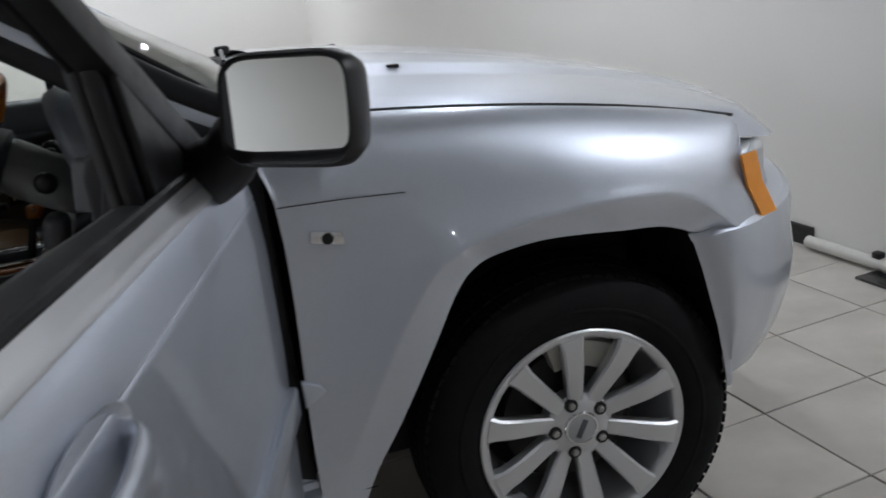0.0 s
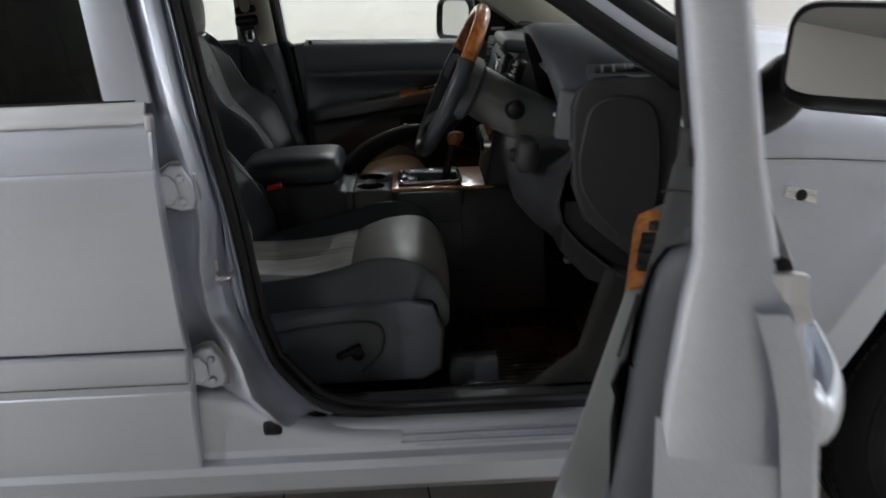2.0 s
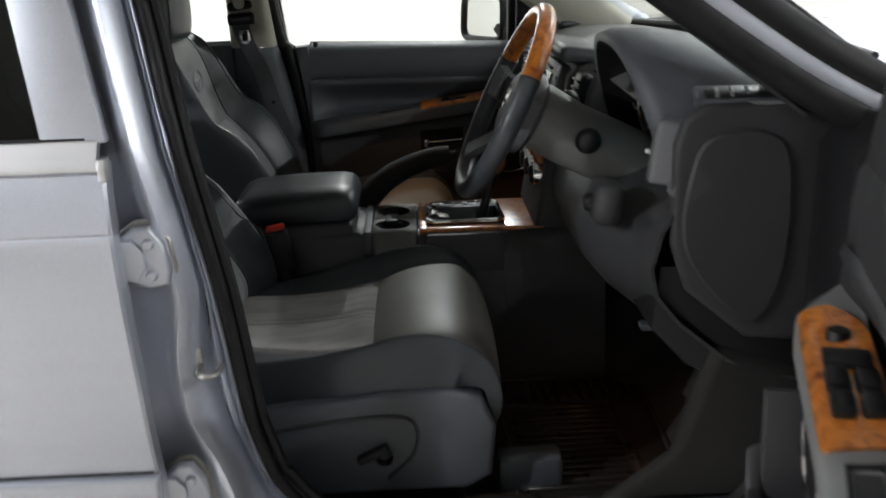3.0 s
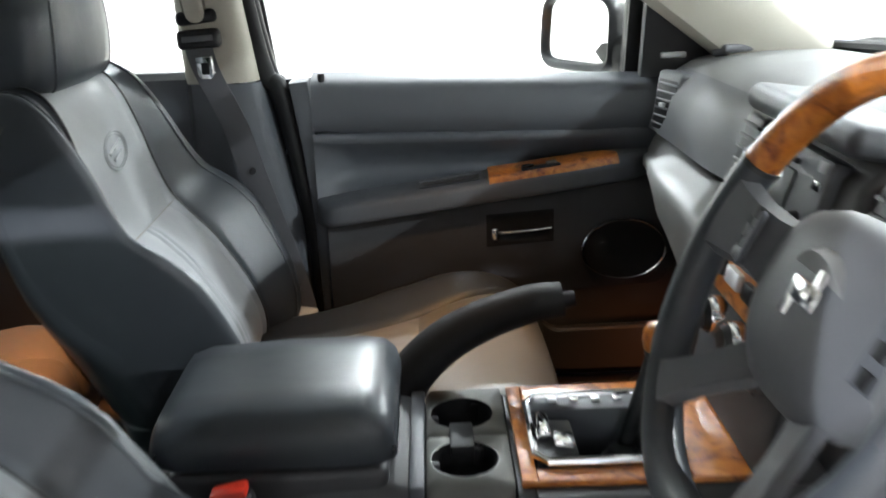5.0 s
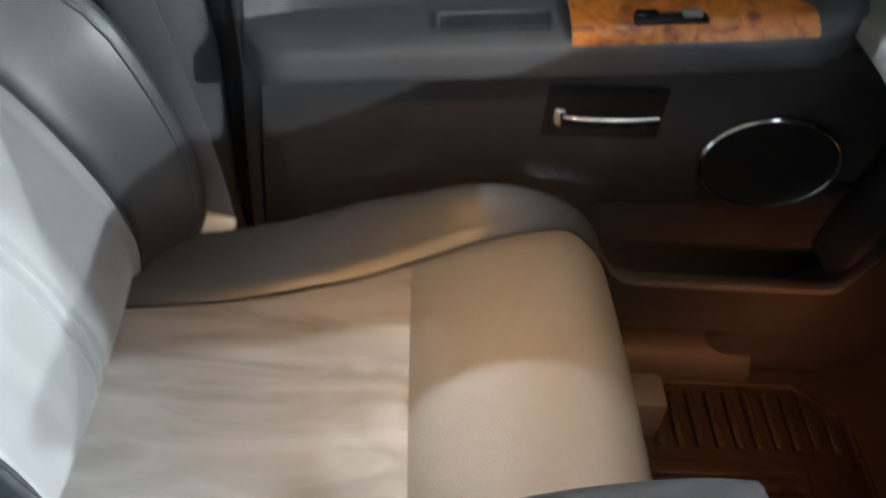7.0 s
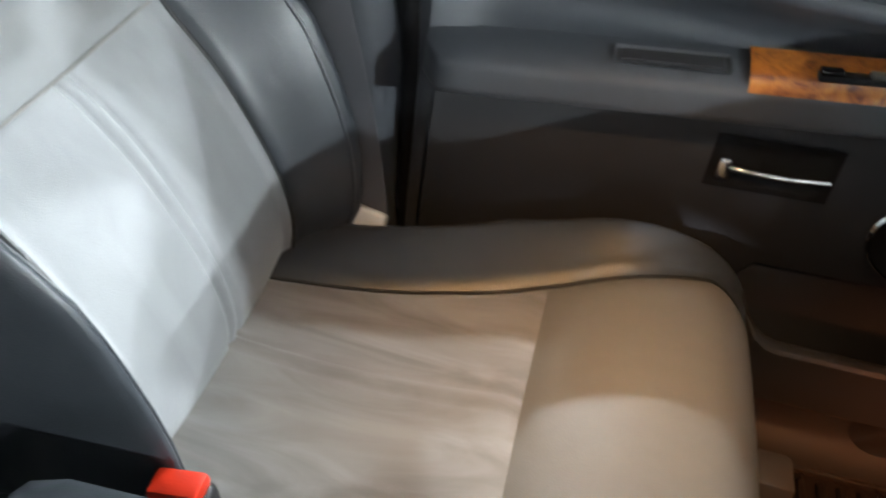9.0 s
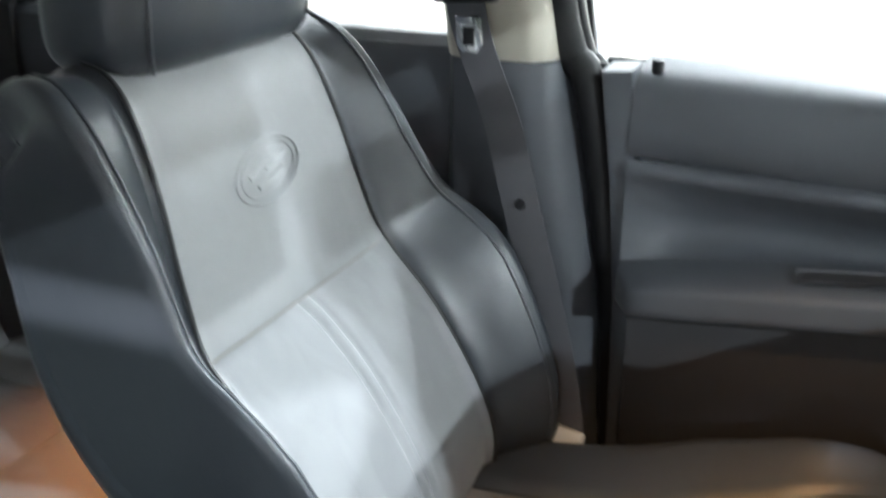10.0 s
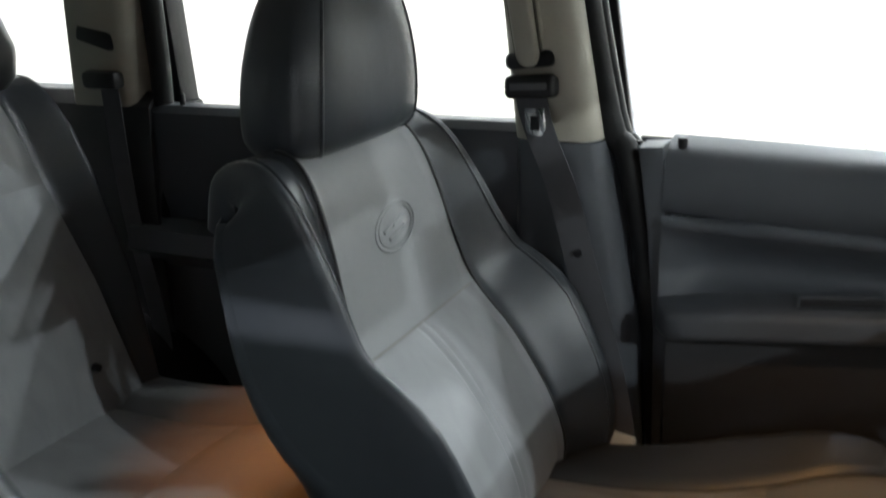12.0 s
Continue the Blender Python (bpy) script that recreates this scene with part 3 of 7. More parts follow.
def build_front():
    """Bumper skin, front panel and the corner lamps."""
    plan = curve([(0.278, 0.898, 0), (0.33, 0.910, 0), (0.38, 0.906, 0), (0.43, 0.886, 0), (0.50, 0.842, 0), (0.62, 0.73, 0), (0.74, 0.5, 0), (0.80, 0.22, 0), (0.815, 0, 0)], 5)
    full = plan + [V(p.x, -p.y, 0) for p in plan[::-1][1:]]
    prof = [(-0.05, 0.80), (0.0, 0.797), (0.016, 0.785), (0.02, 0.765), (0.018, 0.70), (0.024, 0.64), (0.015, 0.56), (-0.012, 0.47), (-0.04, 0.415), (-0.09, 0.40)]
    rows = []
    for i, p in enumerate(full):
        a, b = full[max(i - 1, 0)], full[min(i + 1, len(full) - 1)]
        d = (b - a).normalized()
        nrm = V(-d.y, d.x, 0)
        edge = min(i, len(full) - 1 - i)
        grow = ease(edge / 7)
        rows.append([p + nrm * (o * (0.05 + 0.95 * grow)) + V((ramp(z, (0.40, 0.347), (0.52, 0.334), (0.71, 0.29), (0.80, 0.262)) - 0.278) * (1 - ease(edge / 9)), 0, z - (0.012 * (1 - grow) if z > 0.78 else 0)) for o, z in prof])
    bm = sheet(rows, thick=0.004)
    part("front_bumper", bm, PAINT, suv, "silver moulded front bumper", smooth=28)
    for s in (-1, 1):
        lampob = part("headlamp", obox((0.455, 0.70 * s, 0.86), (0.13, 0.2, 0.13), (0, 0, -35 * s), 0.02, 3), ALLOY, suv, "clear headlamp with an amber corner")
        rows2 = []
        for k in range(9):
            z = 0.933 - 0.146 * k / 8
            rows2.append([V(ramp(z, (0.775, 0.455), (0.80, 0.447), (0.86, 0.418), (0.935, 0.402)) + 0.0050 * j, (fender_y(0.43, 0.8) + 0.017 - 0.0020 * j) * s, z) for j in range(0, 11, 2)])
        bmx = sheet(rows2, thick=0.006)
        part("corner_indicator", bmx, AMBER, lampob, "amber corner indicator lens")
        rows2 = []
        for k in range(9):
            z = 0.93 - 0.15 * k / 8
            rows2.append([V(0.443 + 0.004 * k + 0.026 * j, (0.858 - 0.032 * j) * s, z) for j in range(6)])
        part("clear_lens", sheet(rows2, thick=0.005), LENS, lampob)
    part("front_panel", sheet([[V(0.74 - 0.35 * (abs(w) ** 2.2), 0.74 * w, z) for w in np.linspace(-1, 1, 15)] for z in (0.78, 0.86, 0.93)], thick=0.01), PAINT, suv, "silver front panel above the bumper")


build_fender(-1)
build_fender(1)
build_hood()
build_front()


# ---------- wheels ----------
def build_wheel():
    """A wheel at the origin whose outer face looks to -y."""
    w = tagged(new("wheel"))
    w.parent = suv
    prof = [(0.236, -0.105), (0.250, -0.119), (0.275, -0.1265), (0.31, -0.1265), (0.335, -0.119), (0.352, -0.108), (0.366, -0.088), (0.372, -0.05), (0.373, 0.0), (0.372, 0.05), (0.364, 0.09), (0.335, 0.12), (0.25, 0.118), (0.236, 0.105), (0.236, -0.105)]
    tyre = part("tyre", lathe(prof, 72), TYRE, w, "black road tyre", smooth=50)
    bm = bmesh.new()
    for k in range(84):
        for rr, yy, wd in ((0.3625, -0.090, 0.028), (0.3725, -0.045, 0.034), (0.3735, 0.0, 0.03)):
            b2 = rbox(-0.0105, 0.0105, yy - wd / 2, yy + wd / 2, rr - 0.006, rr + 0.0015, 0.001, 1)
            b2.transform(Matrix.Rotation(k * math.tau / 84 + (0.03 if yy else 0), 4, "Y"))
            merge(bm, b2)
    tagged(part("tread", bm, TYRE, tyre, "", smooth=0), kind="stuff")
    part("raised_band", lathe([(0.285, -0.1268), (0.287, -0.1285), (0.293, -0.1285), (0.295, -0.1268)], 64), TYRE, tyre)
    rim = part("rim", lathe([(0.242, -0.112), (0.2445, -0.118), (0.241, -0.122), (0.229, -0.120), (0.222, -0.112), (0.219, -0.09), (0.208, -0.05), (0.20, 0.02), (0.20, 0.09)], 72), ALLOY, w, "silver ten-spoke alloy rim", smooth=40)
    for k in range(10):
        rings = []
        for t in np.linspace(0, 1, 8):
            r = 0.062 + 0.166 * t
            wd = 0.0185 + 0.0075 * t + 0.006 * ease((t - 0.9) / 0.1)
            yf = -0.094 - 0.028 * ease(t * 1.1) - 0.004 * math.sin(t * math.pi)
            rings.append([V(-wd, yf + 0.006, r), V(-wd * 0.8, yf, r), V(wd * 0.8, yf, r), V(wd, yf + 0.006, r), V(wd * 0.85, yf + 0.035, r), V(-wd * 0.85, yf + 0.035, r)])
        b2 = loft(rings)
        b2.transform(Matrix.Rotation(k * math.tau / 10 + 0.02, 4, "Y"))
        part("spoke", b2, ALLOY, rim, smooth=35)
    part("hub", lathe([(0.0, -0.098), (0.045, -0.098), (0.07, -0.094), (0.08, -0.085), (0.082, -0.05)], 48), ALLOY, rim)
    for k in range(5):
        a = k * math.tau / 5 + 0.55
        c = (0.061 * math.cos(a), 0, 0.061 * math.sin(a))
        part("nut_well", lathe([(0.0, -0.0985), (0.0155, -0.0985), (0.0165, -0.093)], 18, "y", c), BLACK, rim)
        part("lug_nut", lathe([(0.0, -0.106), (0.006, -0.106), (0.0085, -0.103), (0.0095, -0.097)], 6, "y", c), STEEL, rim, "dark steel wheel nut", smooth=20)
    cap = part("centre_cap", lathe([(0.0, -0.1045), (0.034, -0.1035), (0.039, -0.101), (0.041, -0.096)], 36), CAP_GREY, rim, "grey wheel cap with a chrome ring")
    part("cap_ring", lathe([(0.0335, -0.1032), (0.035, -0.1055), (0.038, -0.105), (0.0405, -0.1005)], 36), CHROME, rim)
    part("cap_badge", obox((0, -0.1045, 0), (0.046, 0.002, 0.014), (0, -58, 0), 0.001), DARK_TRIM, rim, "plain grey badge bar")
    part("brake_disc", lathe([(0.0, 0.0), (0.155, 0.0), (0.157, -0.02), (0.0, -0.021)], 48), DARK_IRON, w, "dark iron brake disc")
    bm = loft([[V((0.165 + dr) * math.sin(t), y, (0.165 + dr) * math.cos(t)) for dr, y in ((-0.03, -0.06), (0.03, -0.06), (0.034, -0.01), (-0.03, -0.01))] for t in np.linspace(-0.2, 0.85, 9)])
    part("brake_caliper", bm, WHITE_METAL, w, "grey cast brake caliper")
    part("hub_back", lathe([(0.0, 0.08), (0.19, 0.08), (0.2, 0.06), (0.0, 0.05)], 32), UNDER, w)
    return w


wheel = build_wheel()
wheel.matrix_basis = pose(0, -0.755, 0.372, 0, -4, -2)
copy_thing(wheel, pose(0, 0.755, 0.372, 0, 15, 180))
copy_thing(wheel, pose(-2.781, -0.755, 0.372, 0, 33, 0))
copy_thing(wheel, pose(-2.781, 0.755, 0.372, 0, 70, 180))


# ---------- doors ----------
def door_skin(xf, xr, z0, z1, side, name="skin", grooves=((1.046, 0.0016), (0.585, 0.003))):
    zs = sorted(set(np.round(np.linspace(z0, z1, 22), 4)) | {z + d for z, _ in grooves for d in (-0.0035, 0, 0.0035)})
    rows = []
    for z in zs:
        cut = sum(d for g, d in grooves if abs(g - z) < 0.0004)
        a, b = xf(z), xr(z)
        ys = y_side(z) - cut
        rows.append([V(a, ys - 0.03, z), V(a - 0.001, ys - 0.005, z), V(a - 0.005, ys, z)] + [V(a + (b - a) * t, ys, z) for t in np.linspace(0.02, 0.98, 9)] + [V(b + 0.005, ys, z), V(b + 0.001, ys - 0.005, z), V(b, ys - 0.03, z)])
    return sheet(rows)


def bar2(p, q, w0, w1, y0, y1, mat, parent, name, side, label="", r=0.004, lean=None):
    """A straight bar in the window plane from p to q (x, z), leaning in with the glass."""
    p, q = Vector(p), Vector(q)
    d = (q - p).normalized()
    n = V(-d.y, d.x)
    pts = [p + n * w0 / 2, q + n * w1 / 2, q - n * w1 / 2, p - n * w0 / 2]
    return part(name, slab([(a.x, a.y) for a in pts], "y", y0, y1, r, lean=lean or tumble), mat, parent, label, side)


DOOR_EDGE, DOOR_OPEN_EDGE = V(-0.612, -0.905, 0), V(-0.628, -0.925, 0)
DOOR_ANGLE = 74.2
OPEN = Matrix.Translation(DOOR_OPEN_EDGE) @ Matrix.Rotation(radians(DOOR_ANGLE), 4, "Z") @ Matrix.Translation(-DOOR_EDGE)


def build_mirror(door, c, lat, tilt, foot, turn=0):
    """A door mirror: lens centre, sideways direction (outwards), tilt, and the arm's foot on the door."""
    lat = lat.normalized()
    fwd = V(0, 0, 1).cross(lat)
    fwd = fwd if fwd.x > 0 else -fwd  # away from the lens
    up = V(0, 0, 1)
    m = Matrix((( *fwd, 0), (*lat, 0), (*up, 0), (0, 0, 0, 1))).transposed()
    m = Matrix.Translation(c) @ m @ Matrix.Rotation(radians(tilt), 4, "Y")
    rings = []
    for t, k in ((0.014, 0.955), (0.0, 0.96), (-0.006, 0.975), (-0.008, 1.01), (0.0, 1.045), (0.02, 1.055), (0.05, 0.99), (0.078, 0.82), (0.094, 0.55), (0.10, 0.2)):
        ring = []
        for n in range(40):
            a = n * math.tau / 40
            ca, sa = math.cos(a), math.sin(a)
            taper = 1.0 + 0.05 * (-ca) * sa
            chin = 1.0 + (max(-sa, 0) * 0.22 * ease((k - 0.93) / 0.08))
            ring.append(V(t, 0.109 * math.copysign(abs(ca) ** 0.36, ca) * k * (1 - 0.10 * sa * (1 if ca < 0 else 0.3)), 0.0655 * math.copysign(abs(sa) ** 0.36, sa) * (k + (k - 0.955) * 0.8) * taper * chin))
        rings.append(ring)
    bm = loft(rings, cap=False)
    bmesh.ops.recalc_face_normals(bm, faces=bm.faces)
    gm = loft([[V(0.011, v.y * 1.01, v.z * 1.01) for v in rings[0]], [V(0.006, v.y * 1.01, v.z * 1.01) for v in rings[0]]])
    bm.transform(m)
    gm.transform(m @ Matrix.Translation(V(0.014 if turn else 0.010, 0, 0)) @ Matrix.Rotation(radians(turn), 4, "Z") @ Matrix.Translation(V(-0.010, 0, 0)))
    part("mirror_housing", bm, BLACK, door, "black door mirror housing", 1, 60)
    part("mirror_glass", gm, MIRROR, door, "door mirror glass", 1, 20)
    inner = c - lat * 0.10 + fwd * 0.035 + V(0, 0, -0.045)
    part("mirror_arm", tube(curve([foot, foot.lerp(inner, 0.5) + V(0, 0, -0.008), inner, c + fwd * 0.05 + V(0, 0, -0.045)], 5), lambda t: 0.046 - 0.012 * t, 14, flat=1.15), BLACK, door, "black mirror arm")


def build_front_door(side):
    """A front door, shut; the driver's is turned on its hinge afterwards."""
    low = 0.065 if side > 0 else 0.0  # the far belt line sits lower
    shell = [(-0.615, 0.43), (-1.60, 0.43), (-1.665, 0.50), (-1.684, 0.66), (-1.684, 1.0), (-1.692, 1.142 - low), (-0.62, 1.118 - low)]
    inner = 0.775 if side > 0 else 0.852
    door = part("front_door", slab(shell, "y", inner, 0.888, 0.012, 3), PAINT, suv, "silver front door standing wide open" if side < 0 else "silver front door, shut", side)
    if side < 0:
        rings = []
        for z, xr0, yi, yo in ((0.53, -1.672, 0.80, 0.885), (0.56, -1.682, 0.785, 0.90), (0.70, -1.690, 0.779, 0.905), (0.90, -1.690, 0.780, 0.905), (1.05, -1.692, 0.788, 0.900), (1.13, -1.697, 0.798, 0.893), (1.18, -1.704, 0.806, 0.870), (1.26, -1.719, 0.804, 0.854), (1.40, -1.744, 0.788, 0.834), (1.575, -1.776, 0.766, 0.808)):
            rings.append([V(xr0 + ramp(z, (1.10, 0.055), (1.2, 0.034)), yi, z), V(xr0 + 0.008, yi, z), V(xr0, yi + 0.008, z), V(xr0, yo - 0.008, z), V(xr0 + 0.008, yo, z), V(xr0 + ramp(z, (1.10, 0.055), (1.2, 0.034)), yo, z)])
        part("door_edge", loft(rings), PAINT, door, "", side, 50)
        part("card_backing", slab([(-0.66, 0.47), (-1.58, 0.46), (-1.63, 0.54), (-1.63, 1.12), (-0.70, 1.09)], "y", 0.838, 0.853, 0.004), BLACK, door, "dark door card backing", side)
    xf = lambda z: ramp(z, (0.40, -0.618), (0.60, -0.612), (1.16, -0.606))
    xr = lambda z: ramp(z, (0.40, -1.66), (0.52, -1.69), (0.70, -1.705), (1.16, -1.712))
    part("skin", door_skin(xf, xr, 0.405, 1.14 - low, side), PAINT, door, "", side, 30)
    part("rub_strip", slab([(-0.625, 0.615), (-0.62, 0.675), (-1.702, 0.682), (-1.698, 0.615)], "y", 0.895, 0.926, 0.009, 3), PAINT, door, "silver rubbing strip", side)
    belt = sheet([[V(x, 0.896 - (0.006 if z > 1.15 else 0) - (0.012 if z > 1.168 else 0), z - low + ramp(x, (-1.712, 0.0), (-0.64, -0.03))) for x in np.linspace(-0.66, -1.712, 12)] for z in (1.134, 1.139, 1.152, 1.169, 1.172)], thick=0.012)
    part("belt_moulding", belt, ALLOY, door, "bright belt moulding", side)
    part("belt_cap", rbox(-1.715, -1.704, 0.874, 0.891, 1.150 - low, 1.174 - low, 0.003, 2), ALLOY, door, "bright belt end cap", side)
    part("belt_seal", tube([(-0.70, 0.868, 1.146 - low), (-1.2, 0.872, 1.163 - low), (-1.70, 0.872, 1.174 - low)], 0.009, 8), RUBBER, door, "black window seal", side)
    lean = tumble if side > 0 else (lambda z: tumble(z) * 0.5)
    # window frame: silver outside, black inside
    deep = 0.0 if side > 0 else 0.012
    for mat, y0, y1, nm in ((PAINT, 0.8405 - deep, 0.876, "frame_outer"), (BLACK, 0.828 - deep, 0.840 - deep, "frame_inner")):
        if side > 0:
            bar2((-1.716, 1.13 - low), (-1.756, 1.55), 0.055 - low * 0.2, 0.046, y0, y1, mat, door, nm, side, lean=lean)
        bar2((-1.79, 1.56), (-1.27, 1.585), 0.05, 0.045, y0, y1, mat, door, nm, side, lean=lean)
        bar2((-1.29, 1.592), (-0.70, 1.125), 0.055, 0.06, y0, y1, mat if nm == "frame_inner" else BLACK, door, nm, side, lean=lean)
        bar2((-1.005, 1.10), (-1.005, 1.34), 0.03 if side > 0 else 0.022, 0.026 if side > 0 else 0.018, y0, y1 if side > 0 else min(y1, 0.855), BLACK, door, "divider", side, "black window divider", lean=lean)
    part("sail_panel", slab([(-0.71, 1.10), (-1.0, 1.10), (-1.0, 1.345)], "y", 0.772 if side > 0 else 0.802, 0.80 if side > 0 else 0.828, 0.006, lean=lean), DEEP_TRIM, door, "black corner sail panel", side)
    part("sail_cover", slab([(-0.66, 1.09), (-1.0, 1.10), (-1.0, 1.345)], "y", 0.855, 0.872, 0.006, lean=lean), BLACK, door, "", side)
    part("tweeter_badge", rbox(-0.965, -0.915, 0.755 if side > 0 else 0.793, 0.764 if side > 0 else 0.802, 1.146, 1.158, 0.004), ALLOY, door, "small bright oval badge", side)
    if side > 0:
        part("window_pane", slab([(-1.0, 1.06), (-1.69, 1.08), (-1.76, 1.55), (-1.28, 1.57), (-1.0, 1.34)], "y", 0.842, 0.846, lean=tumble), GLASS, door, "clear door window", side)
    # outer handle
    cup = sheet([[V(-1.505 + 0.07 * math.cos(a) * r * 1.55, 0.9155 - 0.028 * max(1 - r, 0) ** 0.5 + (0.0 if r < 1 else 0.0005), 1.03 + 0.042 * math.sin(a) * r) for a in np.linspace(0, math.tau, 25)] for r in (1.06, 0.98, 0.8, 0.5, 0.2, 0.02)])
    part("handle_cup", cup, PAINT, door, "silver handle recess", side)
    grip = [(-1.615, 0.905, 1.0), (-1.605, 0.928, 1.0), (-1.55, 0.942, 1.0), (-1.49, 0.942, 1.002), (-1.415, 0.930, 1.008), (-1.40, 0.905, 1.012)]
    part("pull_handle", tube(curve(grip, 5), 0.011, 12, flat=2.1), PAINT, door, "silver pull handle", side)
    part("handle_base", obox((-1.602, 0.908, 1.006), (0.06, 0.044, 0.06), r=0.02, seg=4), PAINT, door, "", side)
    # shut face: latch, bolts, stamping
    part("shut_ledge", sheet([[V(x, y, z) for y in (0.782, 0.80, 0.86, 0.882)] for x, z in ((-1.684, 1.03), (-1.692, 0.995), (-1.701, 0.97), (-1.702, 0.93), (-1.700, 0.84), (-1.688, 0.78))], thick=0.004), PAINT, door, "", side)
    part("latch_plate", rbox(-1.712, -1.696, 0.785, 0.835, 0.868, 0.886, 0.004), BLACK, door, "black door latch", side)
    for yy, zz in ((0.805, 0.915), (0.848, 0.91), (0.812, 0.84)):
        part("bolt", lathe([(0.0, -1.706), (0.0055, -1.705), (0.0075, -1.702), (0.008, -1.696)], 12, "x", (0, yy, zz)), STEEL, door, "", side)
    if side > 0:
        part("edge_seal", tube(curve([(-0.64, inner, 0.46), (-1.58, inner, 0.455), (-1.665, inner, 0.54), (-1.676, inner, 0.9), (-1.682, inner, 1.13)], 6), 0.008, 8), RUBBER, door, "black door edge seal", side)
    if side > 0:
        build_mirror(door, V(-1.086, 1.015, 1.180), V(-0.105, 0.17, 0), 4, V(-0.93, 0.88, 1.13))
    else:
        build_mirror(door, OPEN.inverted() @ V(-0.580, -1.270, 1.252), OPEN.inverted().to_3x3() @ V(0.150, -0.140, 0), 8, V(-0.80, -0.885, 1.14), -10)
    return door


door_r = build_front_door(-1)
door_l = build_front_door(1)


def build_rear_door(side):
    xf = lambda z: ramp(z, (0.40, -1.722), (0.55, -1.720), (0.62, -1.712), (0.70, -1.717), (1.16, -1.735))
    xr = lambda z: ramp(z, (0.40, -2.36), (0.62, -2.46), (0.88, -2.70), (1.16, -2.74))
    low = 0.06 if side > 0 else 0.0
    shell = [(-1.74, 0.43), (-2.34, 0.43), (-2.68, 0.88), (-2.72, 1.14 - low), (-1.75, 1.14 - low)]
    door = part("rear_door", slab(shell, "y", 0.79, 0.872, 0.012), PAINT, suv, "silver rear door, shut", side)
    part("skin", door_skin(xf, xr, 0.402, 1.14 - low, side), PAINT, door, "", side, 30)
    part("rub_strip", slab([(-1.716, 0.612), (-1.712, 0.678), (-2.50, 0.682), (-2.46, 0.612)], "y", 0.895, 0.926, 0.009, 3), PAINT, door, "silver rubbing strip", side)
    part("strip_seam", tube([(-1.722, 0.9085, 0.6085), (-2.45, 0.9085, 0.6085)], 0.0035, 8), RUBBER, door, "", side)
    part("strip_seam", tube([(-1.722, 0.9105, 0.6815), (-2.49, 0.9105, 0.6845)], 0.0016, 6), RUBBER, door, "", side)
    belt = sheet([[V(x, 0.896 - (0.006 if z > 1.15 else 0) - (0.012 if z > 1.168 else 0), z - low) for x in np.linspace(-1.742, -2.74, 8)] for z in (1.134, 1.139, 1.152, 1.169, 1.172)], thick=0.012)
    part("belt_moulding", belt, ALLOY, door, "bright belt moulding", side)
    part("belt_cap", rbox(-1.742, -1.730, 0.872, 0.898, 1.118, 1.15, 0.003), ALLOY, door, "", side)
    part("belt_seal", tube([(-1.76, 0.868, 1.172 - low), (-2.5, 0.868, 1.174 - low)], 0.0045, 8), RUBBER, door, "black window seal", side)
    bar2((-1.775, 1.16), (-1.855, 1.57), 0.085, 0.075, 0.853, 0.878, PAINT, door, "pillar_cover", side, "silver pillar cover")
    bar2((-1.80, 1.13), (-1.87, 1.55), 0.055, 0.05, 0.825, 0.852, BLACK, door, "frame_inner", side)
    bar2((-1.90, 1.565), (-2.64, 1.565), 0.05, 0.05, 0.82, 0.87, BLACK, door, "frame_top", side)
    bar2((-2.63, 1.10), (-2.548, 1.56), 0.085, 0.06, 0.82, 0.87, BLACK, door, "frame_rear", side)
    part("window_pane", slab([(-1.80, 1.08), (-2.60, 1.08), (-2.55, 1.55), (-1.90, 1.55)], "y", 0.842, 0.846, lean=tumble), TINT if side < 0 else GLASS, door, "tinted rear door window" if side < 0 else "rear door window", side)
    trim = [[V(x, y, z) for x in np.linspace(-1.80, -2.66, 6)] for y, z in ((0.80, 1.15), (0.755, 1.152), (0.742, 1.14), (0.74, 1.03), (0.752, 1.0), (0.755, 0.93), (0.70, 0.92), (0.69, 0.88), (0.735, 0.84), (0.735, 0.5))]
    # driver's side uses the darker plastic as painted cabin shade
    part("door_trim", sheet(trim, thick=0.008), DARK_TRIM if side > 0 else DEEP_TRIM, door, "grey inner door trim, darker on the driver's side", side, 40)
    part("trim_end", slab([(0.742, 1.14), (0.80, 1.15), (0.80, 0.5), (0.737, 0.5), (0.737, 0.84)], "x", -1.798, -1.80 + 0.012), DARK_TRIM, door, "", side)
    part("lock_knob", lathe([(0.0, 1.174), (0.005, 1.173), (0.006, 1.168), (0.0055, 1.15)], 10, "z", (-2.545, 0.768, 0)), BLACK, door, "", side)
    return door


build_rear_door(-1)
build_rear_door(1)


